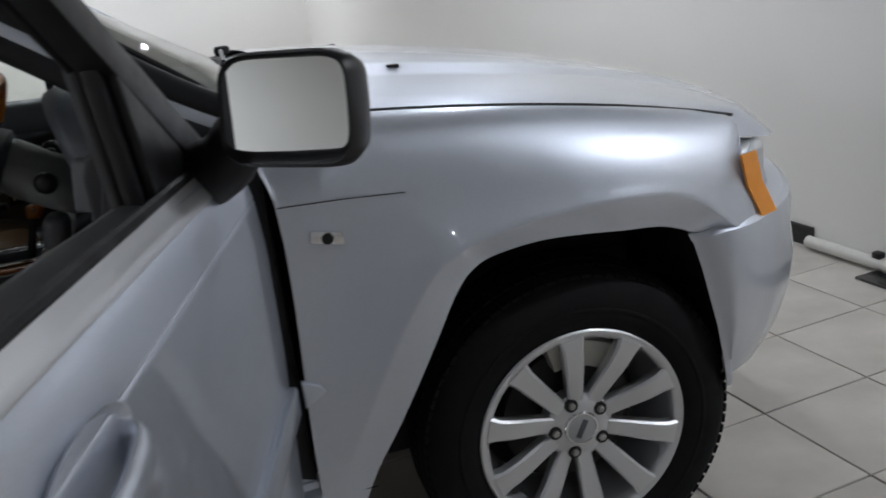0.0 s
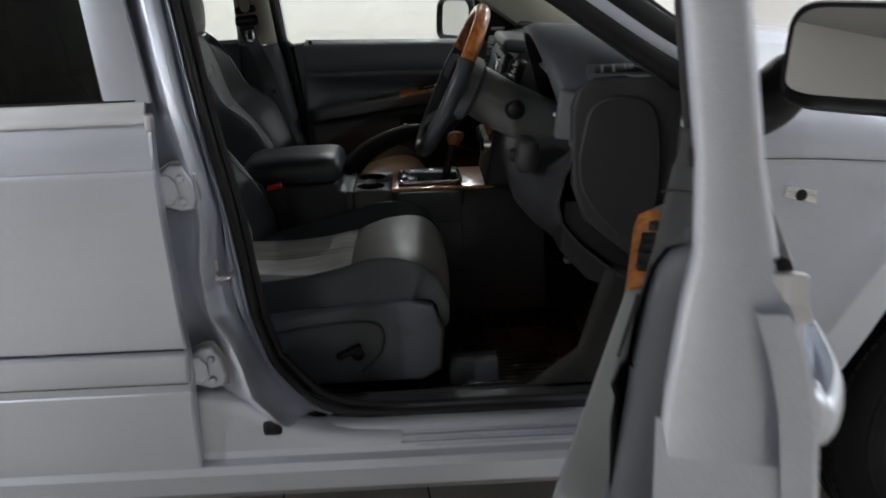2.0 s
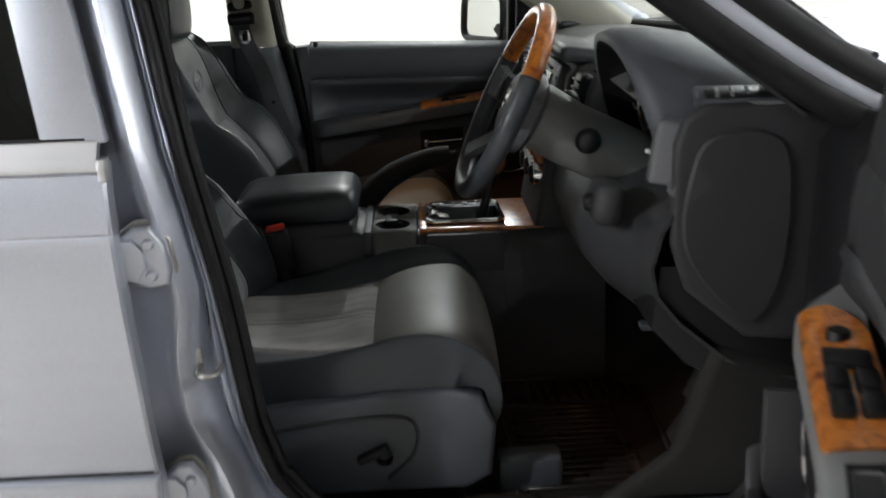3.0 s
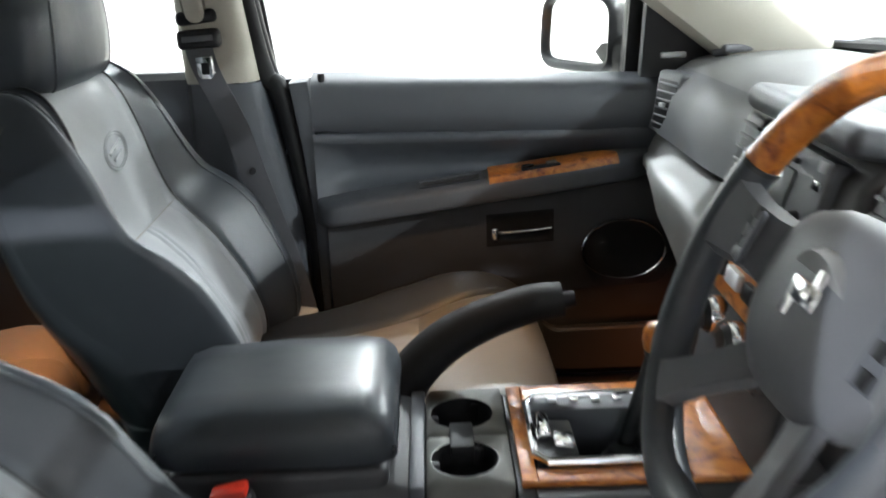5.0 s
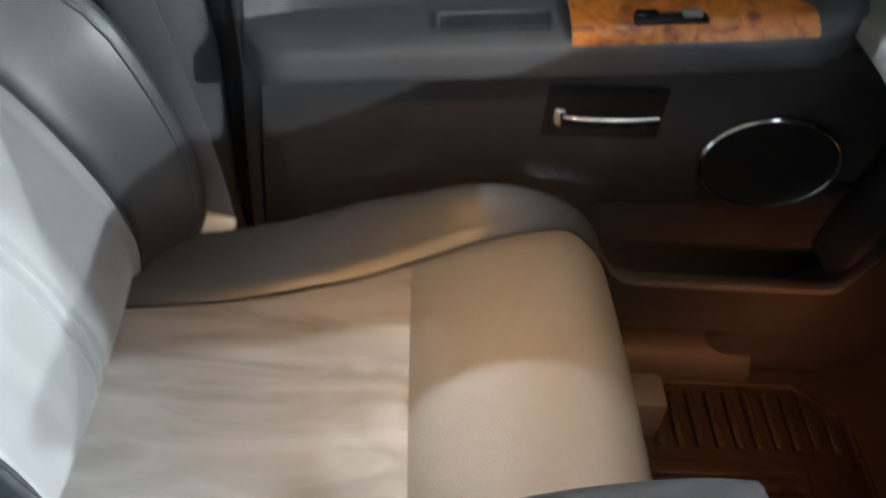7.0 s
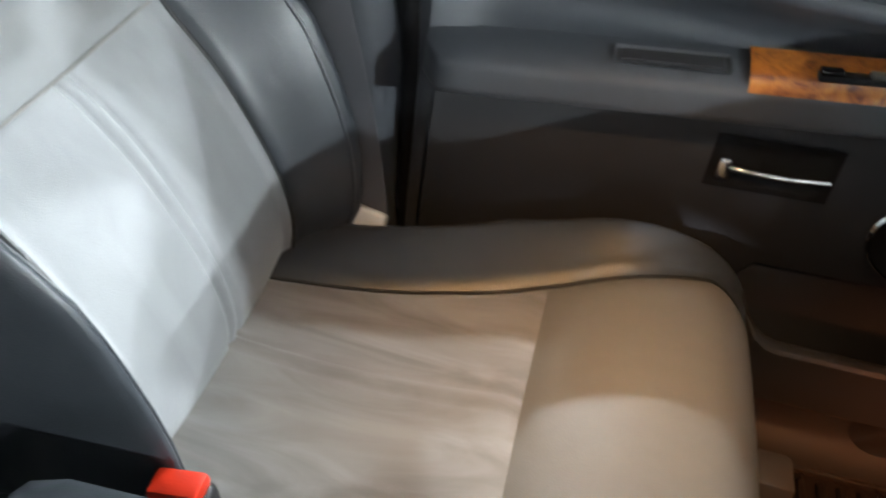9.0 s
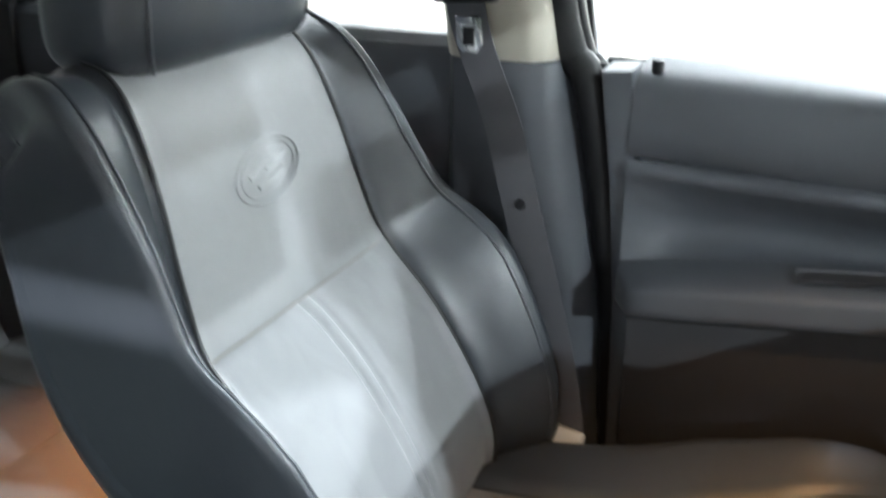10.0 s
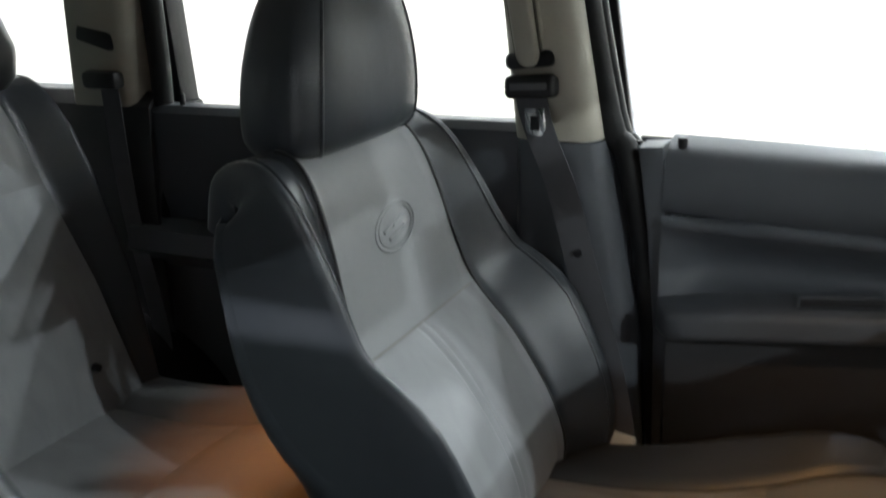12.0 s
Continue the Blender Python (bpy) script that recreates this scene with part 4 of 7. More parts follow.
# ---------- pillars, sills, roof, rear ----------
def build_shell(side):
    # sill: outer skin with ribs on the step
    sill = [(0.845, 0.30), (0.885, 0.335), (0.897, 0.385), (0.89, 0.402), (0.872, 0.41), (0.868, 0.424), (0.862, 0.426), (0.858, 0.436), (0.852, 0.438), (0.846, 0.45), (0.836, 0.458), (0.826, 0.461), (0.80, 0.462), (0.78, 0.455), (0.775, 0.40), (0.78, 0.30)]
    rings = [[V(x, y, z) for y, z in sill] for x in (-0.60, -0.9, -1.2, -1.5, -1.8, -2.1, -2.36)]
    s = part("sill", loft(rings), PAINT, suv, "silver door sill with ribbed step", side, 35)
    for yy, zz in ((0.871, 0.418), (0.865, 0.431), (0.855, 0.443)):
        part("step_rib", tube([(-0.68, yy, zz), (-1.27, yy, zz)], 0.0022, 6), PAINT, s, "", side)
    part("step_trim", rbox(-0.70, -1.48, 0.735, 0.80, 0.455, 0.475, 0.006), DEEP_TRIM, s, "dark plastic step trim", side)
    # pressed jamb of the B pillar, from the rear door's edge to the seal
    z_l = (0.478, 0.49, 0.52, 0.55, 0.62, 0.69, 0.75, 0.82, 0.90, 1.0, 1.08, 1.16, 1.30, 1.45, 1.56)
    seal_x = lambda z: ramp(z, (0.455, -1.30), (0.47, -1.40), (0.496, -1.481), (0.53, -1.52), (0.594, -1.569), (0.65, -1.588), (0.711, -1.604), (0.944, -1.631), (1.138, -1.664), (1.352, -1.706), (1.56, -1.76))
    mid_x = lambda z: ramp(z, (0.385, -1.40), (0.43, -1.46), (0.49, -1.55), (0.55, -1.60), (0.62, -1.615), (0.66, -1.63), (0.70, -1.655), (0.74, -1.672), (0.83, -1.678), (0.93, -1.662), (1.04, -1.678), (1.15, -1.700), (1.35, -1.735), (1.56, -1.79))
    rows = []
    for z in np.unique(np.concatenate([np.linspace(a, b, 4) for a, b in zip(z_l, z_l[1:])])):
        far = 0.05 if side > 0 else 0.0
        sx, mx, tl = (seal_x(z) if z > 0.47 else -1.30 - (0.47 - z) * 0.5) - far, mid_x(z) - far, tumble(z)
        lx = ramp(z, (0.4, -1.76), (1.16, -1.775), (1.56, -1.88))
        low = 0.02 * ease((0.72 - z) / 0.12)
        rows.append([V(lx, 0.80 + tl, z), V(lx + 0.012, 0.818 + tl, z), V((lx + mx) / 2, 0.822 + tl + low * 0.5, z), V(mx - 0.030, 0.838 + tl + low, z), V(mx - 0.013, 0.855 + tl + low, z), V(mx - 0.004, 0.857 + tl + low, z), V(mx + 0.006, 0.848 + tl + low * 0.7, z), V(mx + 0.018, 0.825 + tl, z), V(mx + (sx - mx) * 0.42 + 0.008, 0.795 + tl, z), V(mx + (sx - mx) * 0.60 + 0.006, 0.818 + tl, z), V(mx + (sx - mx) * 0.72 + 0.004, 0.827 + tl, z), V(mx + (sx - mx) * 0.88, 0.811 + tl, z), V(sx - 0.006, 0.814 + tl, z), V(sx, 0.822 + tl, z), V(sx + 0.006, 0.815 + tl, z), V(sx + 0.006, 0.78 + tl, z)])
    jam = part("pillar_jamb", sheet(rows), PAINT, suv, "pressed silver pillar jamb", side, 45)
    back = 0.07 if side > 0 else 0.0
    sealpts = [(seal_x(z) + 0.012 - back, 0.812 + tumble(z), z) for z in (1.55, 1.35, 1.14, 0.94, 0.8, 0.711, 0.65, 0.594, 0.53, 0.496, 0.475)] + [(x, 0.806, 0.464) for x in (-1.30, -1.1, -0.9, -0.72)]
    part("weather_seal", tube(curve(sealpts, 4), 0.0105, 10), RUBBER, jam, "black rubber weather seal", side)
    part("seal_lip", tube([(p[0] + 0.014, p[1] - 0.014, p[2] + (0.012 if p[2] < 0.6 else 0)) for p in curve(sealpts, 4)], 0.010, 8), RUBBER, jam, "", side)
    for zc in (1.0, 0.62):
        hx = -1.705 if zc > 0.8 else -1.69
        b = slab([(hx + dx, zc + dz) for dx, dz in ((-0.036, -0.034), (0.004, -0.046), (0.030, -0.040), (0.036, -0.020), (0.030, 0.018), (0.012, 0.046), (-0.010, 0.046), (-0.036, 0.026))], "y", 0.852, 0.872, 0.006, 3)
        merge(b, tube([(hx - 0.036, 0.880, zc - 0.036), (hx - 0.036, 0.880, zc + 0.04)], 0.011, 12))
        part("door_hinge", b, PAINT, jam, "silver painted door hinge", side)
        part("hinge_leaf", slab([(hx + dx, zc + dz) for dx, dz in ((-0.046, -0.030), (-0.010, -0.030), (0.004, -0.012), (0.002, 0.014), (-0.012, 0.030), (-0.046, 0.030))], "y", 0.872, 0.882, 0.004, 2), PAINT, jam, "", side)
        part("hinge_shim", slab([(hx + dx, zc + dz) for dx, dz in ((-0.040, -0.042), (0.006, -0.052), (0.036, -0.045), (0.042, -0.020), (0.036, 0.022), (0.014, 0.052), (-0.012, 0.052), (-0.040, 0.032))], "y", 0.846, 0.853, 0.002, 1), STEEL, jam, "", side)
        for dz in (-0.024, 0.022):
            b = lathe([(0.0, 0.882), (0.006, 0.881), (0.008, 0.877), (0.0085, 0.872), (0.013, 0.8715), (0.0135, 0.869)], 14, "y", (hx + 0.010, 0, zc + dz))
            part("hinge_bolt", b, PAINT, jam, "", side)
    part("striker", tube(curve([(-1.655, 0.825, 0.812), (-1.652, 0.862, 0.812), (-1.628, 0.864, 0.812), (-1.622, 0.825, 0.812)], 4), 0.005, 8), STEEL, jam, "steel door striker", side)
    part("striker_plate", rbox(-1.668, -1.652, 0.818, 0.828, 0.785, 0.84, 0.003), STEEL, jam, "", side)
    part("drain_plug", rbox(-1.590, -1.550, 0.860, 0.878, 0.460, 0.492, 0.010, 3), RUBBER, jam, "black rubber drain plug", side)
    foot = curve([V(-1.775, 0, 0.568), V(-1.70, 0, 0.566), V(-1.64, 0, 0.548), V(-1.59, 0, 0.518), V(-1.545, 0, 0.490), V(-1.49, 0, 0.466), V(-1.42, 0, 0.452), V(-1.30, 0, 0.446)], 4)
    rows = []
    for k, p in enumerate(foot):
        d = (foot[min(k + 1, len(foot) - 1)] - foot[max(k - 1, 0)]).normalized()
        n = V(-d.z, 0, d.x)
        rows.append([V(p.x - 0.03 * n.x, 0.868, 0.392)] + [p - n * off + V(0, y, 0) for off, y in ((0.034, 0.868), (0.022, 0.8672), (0.012, 0.864), (0.004, 0.857), (0.0, 0.848), (-0.003, 0.835), (-0.004, 0.815))])
    part("jamb_foot", sheet(rows), PAINT, jam, "", side, 60)
    # A pillar and roof rail, outside
    rail = curve([(-0.60, 0.79, 1.14), (-0.75, 0.765, 1.225), (-0.98, 0.735, 1.385), (-1.22, 0.70, 1.535), (-1.45, 0.68, 1.60), (-1.9, 0.675, 1.622), (-2.6, 0.67, 1.61), (-3.3, 0.65, 1.575)], 5)
    part("roof_rail", tube(rail, 0.033, 12, flat=1.15), PAINT, suv, "silver pillar and roof rail", side)
    part("rail_seal", tube([p + V(0.02, -0.012, -0.034) for p in rail], 0.011, 8), RUBBER, suv, "black door opening seal", side)
    if side < 0:
        for k, off in enumerate((V(-0.016, 0.010, -0.020), V(0.020, 0.010, 0.022))):
            part("opening_seal", tube([p + off for p in rail[:24]], 0.0275, 10), RUBBER, suv, "black rubber pillar seal", side)
    # front jamb; black on the driver's side for the door gap's shade
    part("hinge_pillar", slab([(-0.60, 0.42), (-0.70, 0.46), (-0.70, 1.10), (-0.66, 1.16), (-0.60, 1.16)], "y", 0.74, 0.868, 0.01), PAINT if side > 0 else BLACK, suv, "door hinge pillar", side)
    # rear quarter
    q = [[V(x, y_side(z) - 0.03 * ease((-x - 3.2) / 0.5) + tumble(z), z) for x in np.linspace(xa, -3.72, 9)] for z, xa in ((0.55, -3.2), (0.72, -3.12), (0.85, -2.85), (0.95, -2.72), (1.05, -2.74), (1.15, -2.75), (1.165, -2.75))]
    part("rear_quarter", sheet(q, thick=0.01), PAINT, suv, "silver rear quarter panel", side)
    bar2((-2.71, 1.155), (-2.63, 1.585), 0.10, 0.08, 0.84, 0.875, BLACK, suv, "rear_pillar", side, "black rear door pillar")
    bar2((-3.50, 1.155), (-3.36, 1.56), 0.25, 0.22, 0.80, 0.875, PAINT, suv, "tail_pillar", side, "silver tail pillar")
    if side > 0:
        part("belt_filler", rbox(-2.72, -2.57, 0.80, 0.86, 1.04, 1.150, 0.008), BLACK, suv, "black belt corner", side)
    part("quarter_window", slab([(-2.72, 1.16), (-3.42, 1.16), (-3.32, 1.54), (-2.66, 1.56)], "y", 0.842, 0.846, lean=tumble), TINT if side < 0 else GLASS, suv, "rear quarter window", side)


build_shell(-1)
build_shell(1)

roof_rows = [[V(x, 0.67 * w, ramp(x, (-1.22, 1.555), (-1.45, 1.635), (-1.9, 1.665), (-2.6, 1.655), (-3.4, 1.60)) + 0.05 * (1 - w * w)) for w in np.linspace(-1, 1, 15)] for x in np.linspace(-1.2, -3.4, 12)]
part("roof", sheet(roof_rows, thick=0.02), PAINT, suv, "silver roof")
part("headlining", sheet([[p + V(0, 0, -0.045) for p in row] for row in roof_rows], thick=0.01), HEADLINER, suv, "stone-coloured cloth headlining")
ws = [[V(-0.55 - 0.70 * t - 0.09 * w * w * (1 - t), (0.735 - 0.075 * t) * w, 1.165 + 0.42 * t + 0.025 * (1 - w * w)) for w in np.linspace(-1, 1, 13)] for t in np.linspace(0, 1, 7)]
part("windscreen", sheet(ws, thick=0.004), GLASS, suv, "clear windscreen")
part("screen_band", tube([p + V(-0.012, 0, -0.004) for p in ws[0]], 0.012, 8), BLACK, suv, "black band at the screen's foot")
part("cowl", sheet([[V(-0.50 - d - 0.09 * w * w, 0.74 * w, 1.172 + 0.03 * (1 - w * w) - 0.012 * d / 0.1) for w in np.linspace(-1, 1, 11)] for d in (-0.02, 0.02, 0.07)], thick=0.01), BLACK, suv, "black cowl panel")
for yy, ln in ((0.52, 0.5), (-0.12, 0.52)):
    wp = part("wiper", tube(curve([(-0.545, yy, 1.20), (-0.56, yy - 0.2, 1.218), (-0.575, yy - ln, 1.212)], 6), 0.007, 8), BLACK, suv, "black windscreen wiper")
    part("wiper_pivot", obox((-0.545, yy, 1.205), (0.05, 0.05, 0.03), r=0.01), BLACK, wp)
part("tailgate", slab([(-0.80, 0.45), (0.80, 0.45), (0.82, 1.15), (-0.82, 1.15)], "x", -3.74, -3.70, 0.01), PAINT, suv, "silver tailgate")
part("rear_window", slab([(-0.80, 1.15), (0.80, 1.15), (0.62, 1.60), (-0.62, 1.60)], "x", -3.60, -3.596), TINT, suv, "tinted tailgate window")
part("floor_pan", slab([(0.25, 0.30), (-3.68, 0.30), (-3.68, 0.36), (-0.55, 0.36), (-0.42, 0.75), (0.25, 0.75)], "y", -0.62, 0.62), UNDER, suv, "dark underbody")
part("sill_closer", rbox(-0.6, -2.4, -0.79, 0.79, 0.32, 0.40, 0), UNDER, suv)


# ---------- seats ----------
def lateral(s, b, w, hump, drop, mid=0.0):
    """Across a seat: s from -1 to 1. Returns the sideways offset and the height over the middle, with sewn grooves at the bolster seams."""
    a, sg = abs(s), (1 if s >= 0 else -1)
    if a <= 0.5:
        t = a / 0.5
        h = -0.007 * ease((t - 0.9) / 0.1) + mid * (1 - t * t)
        return sg * b * t, h
    t = (a - 0.5) / 0.5
    h = hump * math.sin(min(t / 0.62, 1) * math.pi / 2) ** 1.3 - drop * ease((t - 0.55) / 0.45) ** 1.2 - 0.007 * (1 - ease(t / 0.06))
    return sg * (b + (w - b) * math.sin(min(t * 1.12, 1) * math.pi / 2)), h


def frames_along(prof, n=6):
    """Points, tangents and outward normals along a profile of (x, z), the normal to the left of the way."""
    pts = curve([V(x, 0, z) for x, z in prof], n)
    out = []
    for i, p in enumerate(pts):
        d = (pts[min(i + 1, len(pts) - 1)] - pts[max(i - 1, 0)]).normalized()
        out.append((p, d, V(-d.z, 0, d.x)))
    return out


def seat_surface(fr, yc, fb, fw, fh, fd, s0, s1, n, i0, i1, groove=(), mid=0.004, ctr=0.0):
    """A stretch of the padded surface: rows i0..i1 along the profile, s0..s1 across."""
    rows, m = [], len(fr) - 1
    for i in range(i0, i1 + 1):
        p, d, nr = fr[i]
        t = i / m
        row = []
        for s in np.linspace(s0, s1, n):
            dy, h = lateral(s, fb(t), fw(t), fh(t), fd(t), mid)
            for g in groove:
                h -= math.copysign(0.008, mid) * math.exp(-(((t - g) * m) ** 2) / 0.5) * ease((0.5 - abs(s)) / 0.06) if abs(s) <= 0.5 else 0
            if ctr and abs(s) < 0.5:
                h -= ctr * (math.exp(-((s - 0.03) / 0.012) ** 2) + math.exp(-((s + 0.03) / 0.012) ** 2))
            row.append(V(p.x, yc + dy, p.z) + nr * h)
        rows.append(row)
    return sheet(rows)


def build_seat(yc, x=0.0, label=""):
    """A front bucket seat: suede middle, leather bolsters, separate headrest."""
    out = 1 if yc > 0 else -1
    base = part("front_seat", slab([(-1.68, 0.47), (-1.25, 0.47), (-1.24, 0.60), (-1.30, 0.645), (-1.70, 0.62)], "y", yc - 0.20, yc + 0.20, 0.02, 3), BLACK, suv, label)
    cf = frames_along([(-1.80, 0.72), (-1.74, 0.702), (-1.62, 0.695), (-1.52, 0.701), (-1.443, 0.716), (-1.37, 0.738), (-1.31, 0.743), (-1.262, 0.733), (-1.226, 0.695), (-1.212, 0.645), (-1.222, 0.595), (-1.27, 0.575)], 4)
    cb = lambda t: ramp(t, (0, 0.08), (0.09, 0.10), (0.25, 0.15), (0.37, 0.178), (0.5, 0.203), (0.62, 0.226), (0.75, 0.235), (1, 0.235))
    cw = lambda t: ramp(t, (0, 0.205), (0.15, 0.225), (0.3, 0.258), (0.6, 0.262), (0.72, 0.252), (1, 0.245))
    ch = lambda t: ramp(t, (0, 0.0), (0.1, 0.004), (0.2, 0.022), (0.3, 0.036), (0.42, 0.036), (0.52, 0.026), (0.62, 0.010), (0.75, 0.0), (1, 0.0))
    cd = lambda t: ramp(t, (0, 0.15), (0.5, 0.15), (0.66, 0.09), (0.78, 0.03), (1, 0.02))
    nseam = 16
    rear_i = 4
    cbi = lambda t: ramp(t, (0, 0.14), (0.12, 0.175), (0.37, 0.20), (0.5, 0.208), (0.62, 0.222), (0.75, 0.235), (1, 0.235))  # wider on the tunnel side
    for a, b in ((-0.5, 0.0), (0.0, 0.5)):
        fb = cbi if (a + b) * out < 0 else cb
        part("cushion_insert", seat_surface(cf, yc, fb, cw, ch, cd, a, b, 49, rear_i, nseam, (nseam / 44,), 0.006, 0.0022), SUEDE_STREAKED, base, "darker, brown-streaked suede cushion centre", smooth=60)
        part("cushion_front", seat_surface(cf, yc, fb, cw, ch, cd, a, b, 17, nseam, 44, (nseam / 44,), 0.006), LEATHER_GREIGE, base, "greige leather cushion front", smooth=60)
    for a, b in ((-1, -0.5), (0.5, 1)):
        part("cushion_bolster", seat_surface(cf, yc, cbi if (a + b) * out < 0 else cb, cw, ch, cd, a, b, 17, 0, 44), LEATHER, base, "slate leather cushion bolster", smooth=60)
    part("cushion_core", slab([(-1.78, 0.60), (-1.30, 0.585), (-1.26, 0.62), (-1.27, 0.69), (-1.33, 0.715), (-1.5, 0.685), (-1.78, 0.69)], "y", yc - 0.225, yc + 0.225, 0.02, 3), LEATHER_DARK, base)
    # backrest, from the crook upwards and over the top
    bf = frames_along([(-1.768, 0.63), (-1.728, 0.705), (-1.742, 0.785), (-1.800, 0.885), (-1.862, 0.957), (-1.887, 1.02), (-1.905, 1.09), (-1.925, 1.15), (-1.95, 1.185), (-1.985, 1.193), (-2.02, 1.175), (-2.04, 1.12)], 4)
    bb = lambda t: ramp(t, (0, 0.15), (0.36, 0.155), (0.6, 0.135), (0.75, 0.125), (1, 0.125))
    bw = lambda t: ramp(t, (0, 0.22), (0.12, 0.232), (0.3, 0.253), (0.42, 0.247), (0.6, 0.222), (0.74, 0.202), (0.85, 0.195), (1, 0.19))
    bh = lambda t: -ramp(t, (0, 0.03), (0.12, 0.065), (0.28, 0.088), (0.42, 0.06), (0.6, 0.03), (0.72, 0.014), (1, 0.0))
    bd = lambda t: -ramp(t, (0, 0.13), (0.3, 0.16), (0.5, 0.14), (0.6, 0.115), (0.68, 0.085), (0.76, 0.058), (0.85, 0.045), (1, 0.045))
    bwi = lambda t: bw(t) - ramp(t, (0.05, 0.0), (0.25, 0.022), (0.5, 0.022), (0.68, 0.0))  # the tunnel side is slimmer
    # the profile climbs, so its left normal looks back: humps are negative
    part("backrest_insert", seat_surface(bf, yc, bb, bw, bh, bd, -0.5, 0.5, 97, 0, 16, (16 / 44,), -0.006, -0.0042), SUEDE, base, "pale grey suede backrest centre", smooth=60)
    up = part("backrest_upper", seat_surface(bf, yc, bb, bw, bh, bd, -0.5, 0.5, 33, 16, 44, (16 / 44,), -0.006), LEATHER_PALE, base, "pale leather backrest upper panel", smooth=60)
    for a, b in ((-1, -0.5), (0.5, 1)):
        part("backrest_bolster", seat_surface(bf, yc, bb, bwi if (a + b) * out < 0 else bw, bh, bd, a, b, 19, 0, 44), LEATHER, base, "slate leather backrest bolster", smooth=60)
    back_x = lambda z: ramp(z, (0.60, -1.82), (0.90, -1.985), (1.0, -2.015), (1.08, -2.03), (1.14, -2.03))
    for sgn in (-1, 1):
        fw = bwi if sgn * out < 0 else bw
        rows = []
        for i in range(0, 32):
            p, d, nr = bf[i]
            t = i / (len(bf) - 1)
            dy, h = lateral(sgn, bb(t), fw(t), bh(t), bd(t))
            e = V(p.x, yc + dy, p.z) + nr * h
            z = min(e.z, 1.15)
            k = ramp(z, (0.9, 0.82), (1.1, 0.92))
            q = V(ramp(z, (0.60, -1.82), (0.90, -1.985), (1.0, -2.010), (1.06, -2.018), (1.10, -2.018), (1.14, -2.008)), yc + dy * k, z)
            rows.append([e + V(0.01, -0.002 * sgn, 0)] + [e.lerp(q, f) + V(0, sgn * (0.004 * math.sin(math.pi * f) + abs(dy) * (1 - k) * (f - f ** 3)), 0) for f in (0.0, 0.3, 0.55, 0.75, 0.9, 1.0)])
        part("backrest_side", sheet(rows), LEATHER, base, "slate leather backrest side", smooth=60)
    part("backrest_shell", sheet([[V(back_x(z) - 0.012 * (1 - w * w), yc + ramp(z, (0.6, 0.172), (0.8, 0.19), (0.95, 0.18), (1.06, 0.17), (1.14, 0.15)) * w, z) for w in np.linspace(-1, 1, 9)] for z in np.linspace(0.60, 1.14, 12)]), LEATHER_DARK, base, "charcoal leather backrest back", smooth=50)
    for fr, fb, fw, fh, fd, i0, i1, mid in ((cf, cb, cw, ch, cd, 4, 40, 0.006), (bf, bb, bw, bh, bd, 0, 36, -0.006)):
        for sgn in (-1, 1):
            for sv, r, mt in ((0.502, 0.0024, LEATHER_DARK),) + (((0.72, 0.0018, LEATHER),) if fr is bf else ()):
                pts = []
                for i in range(i0, i1):
                    p, d, nr = fr[i]
                    t = i / (len(fr) - 1)
                    dy, h = lateral(sgn * sv, (cbi if fb is cb and sgn * out < 0 else fb)(t), (bwi if fw is bw and sgn * out < 0 else fw)(t), fh(t), fd(t), mid)
                    pts.append(V(p.x, yc + dy, p.z) + nr * (h + math.copysign(0.0006, mid)))
                part("piping", tube(pts, r, 6), mt, base)
    p, d, nr = bf[16]
    across = [(lateral(sv, bb(16 / 44), bw(16 / 44), bh(16 / 44), bd(16 / 44), -0.006)) for sv in np.linspace(-0.49, 0.49, 15)]
    part("cross_seam", tube([V(p.x, yc + dy, p.z) + nr * (h + 0.0045) for dy, h in across], 0.0013, 6), LEATHER_GREIGE, base)
    # pressed oval badge on the upper panel
    ce, ex, ez = V(-1.9035, yc + 0.005, 1.082), V(0, 0.050, 0.002), V(-0.008, 0.008, 0.027)
    for k, (sc, r) in enumerate(((1.0, 0.0016), (0.84, 0.0012))):
        part("pressed_oval", tube([ce + V(0.0070, 0, 0) + ex * sc * math.cos(a) + ez * sc * math.sin(a) for a in np.linspace(0, math.tau, 33)[:-1]], r, 6, True), LEATHER_PALE, base)
    for u, v, ln in ((-0.30, 0.10, 0.30), (0.22, 0.22, 0.34), (0.05, -0.30, 0.42)):
        c = ce + V(0.0066, 0, 0) + ex * u + ez * v
        part("pressed_bar", tube([c - ex * ln - ez * 0.12, c + ex * ln + ez * 0.12], 0.0028, 6), LEATHER_PALE, base, "plain pressed badge bar")
    # headrest
    rings = []
    prof = curve([(0.0, 0.84, 0.72), (0.04, 0.94, 0.92), (0.12, 1.0, 1.03), (0.3, 1.0, 1.06), (0.5, 0.955, 1.02), (0.7, 0.865, 0.92), (0.84, 0.765, 0.79), (0.93, 0.665, 0.65), (0.98, 0.53, 0.47), (1.0, 0.28, 0.24)], 3)
    for t, wf, df in prof:
        z = 1.185 + 0.218 * t
        w, d = 0.147 * wf, 0.062 * df
        xc = -1.987 + 0.012 * t
        ring = []
        for k in range(28):
            a = k * math.tau / 28
            ca, sa = math.cos(a), math.sin(a)
            ring.append(V(xc + d * math.copysign(abs(ca) ** 0.6, ca), yc + 0.022 * out + w * math.copysign(abs(sa) ** 0.5, sa), z))
        rings.append(ring)
    part("headrest", loft(rings), LEATHER, base, "charcoal leather headrest", smooth=60)
    for k in (3, 25):
        part("headrest_seam", tube([r[k] * 1.0 for r in rings[:-3]], 0.0022, 6), LEATHER, base)
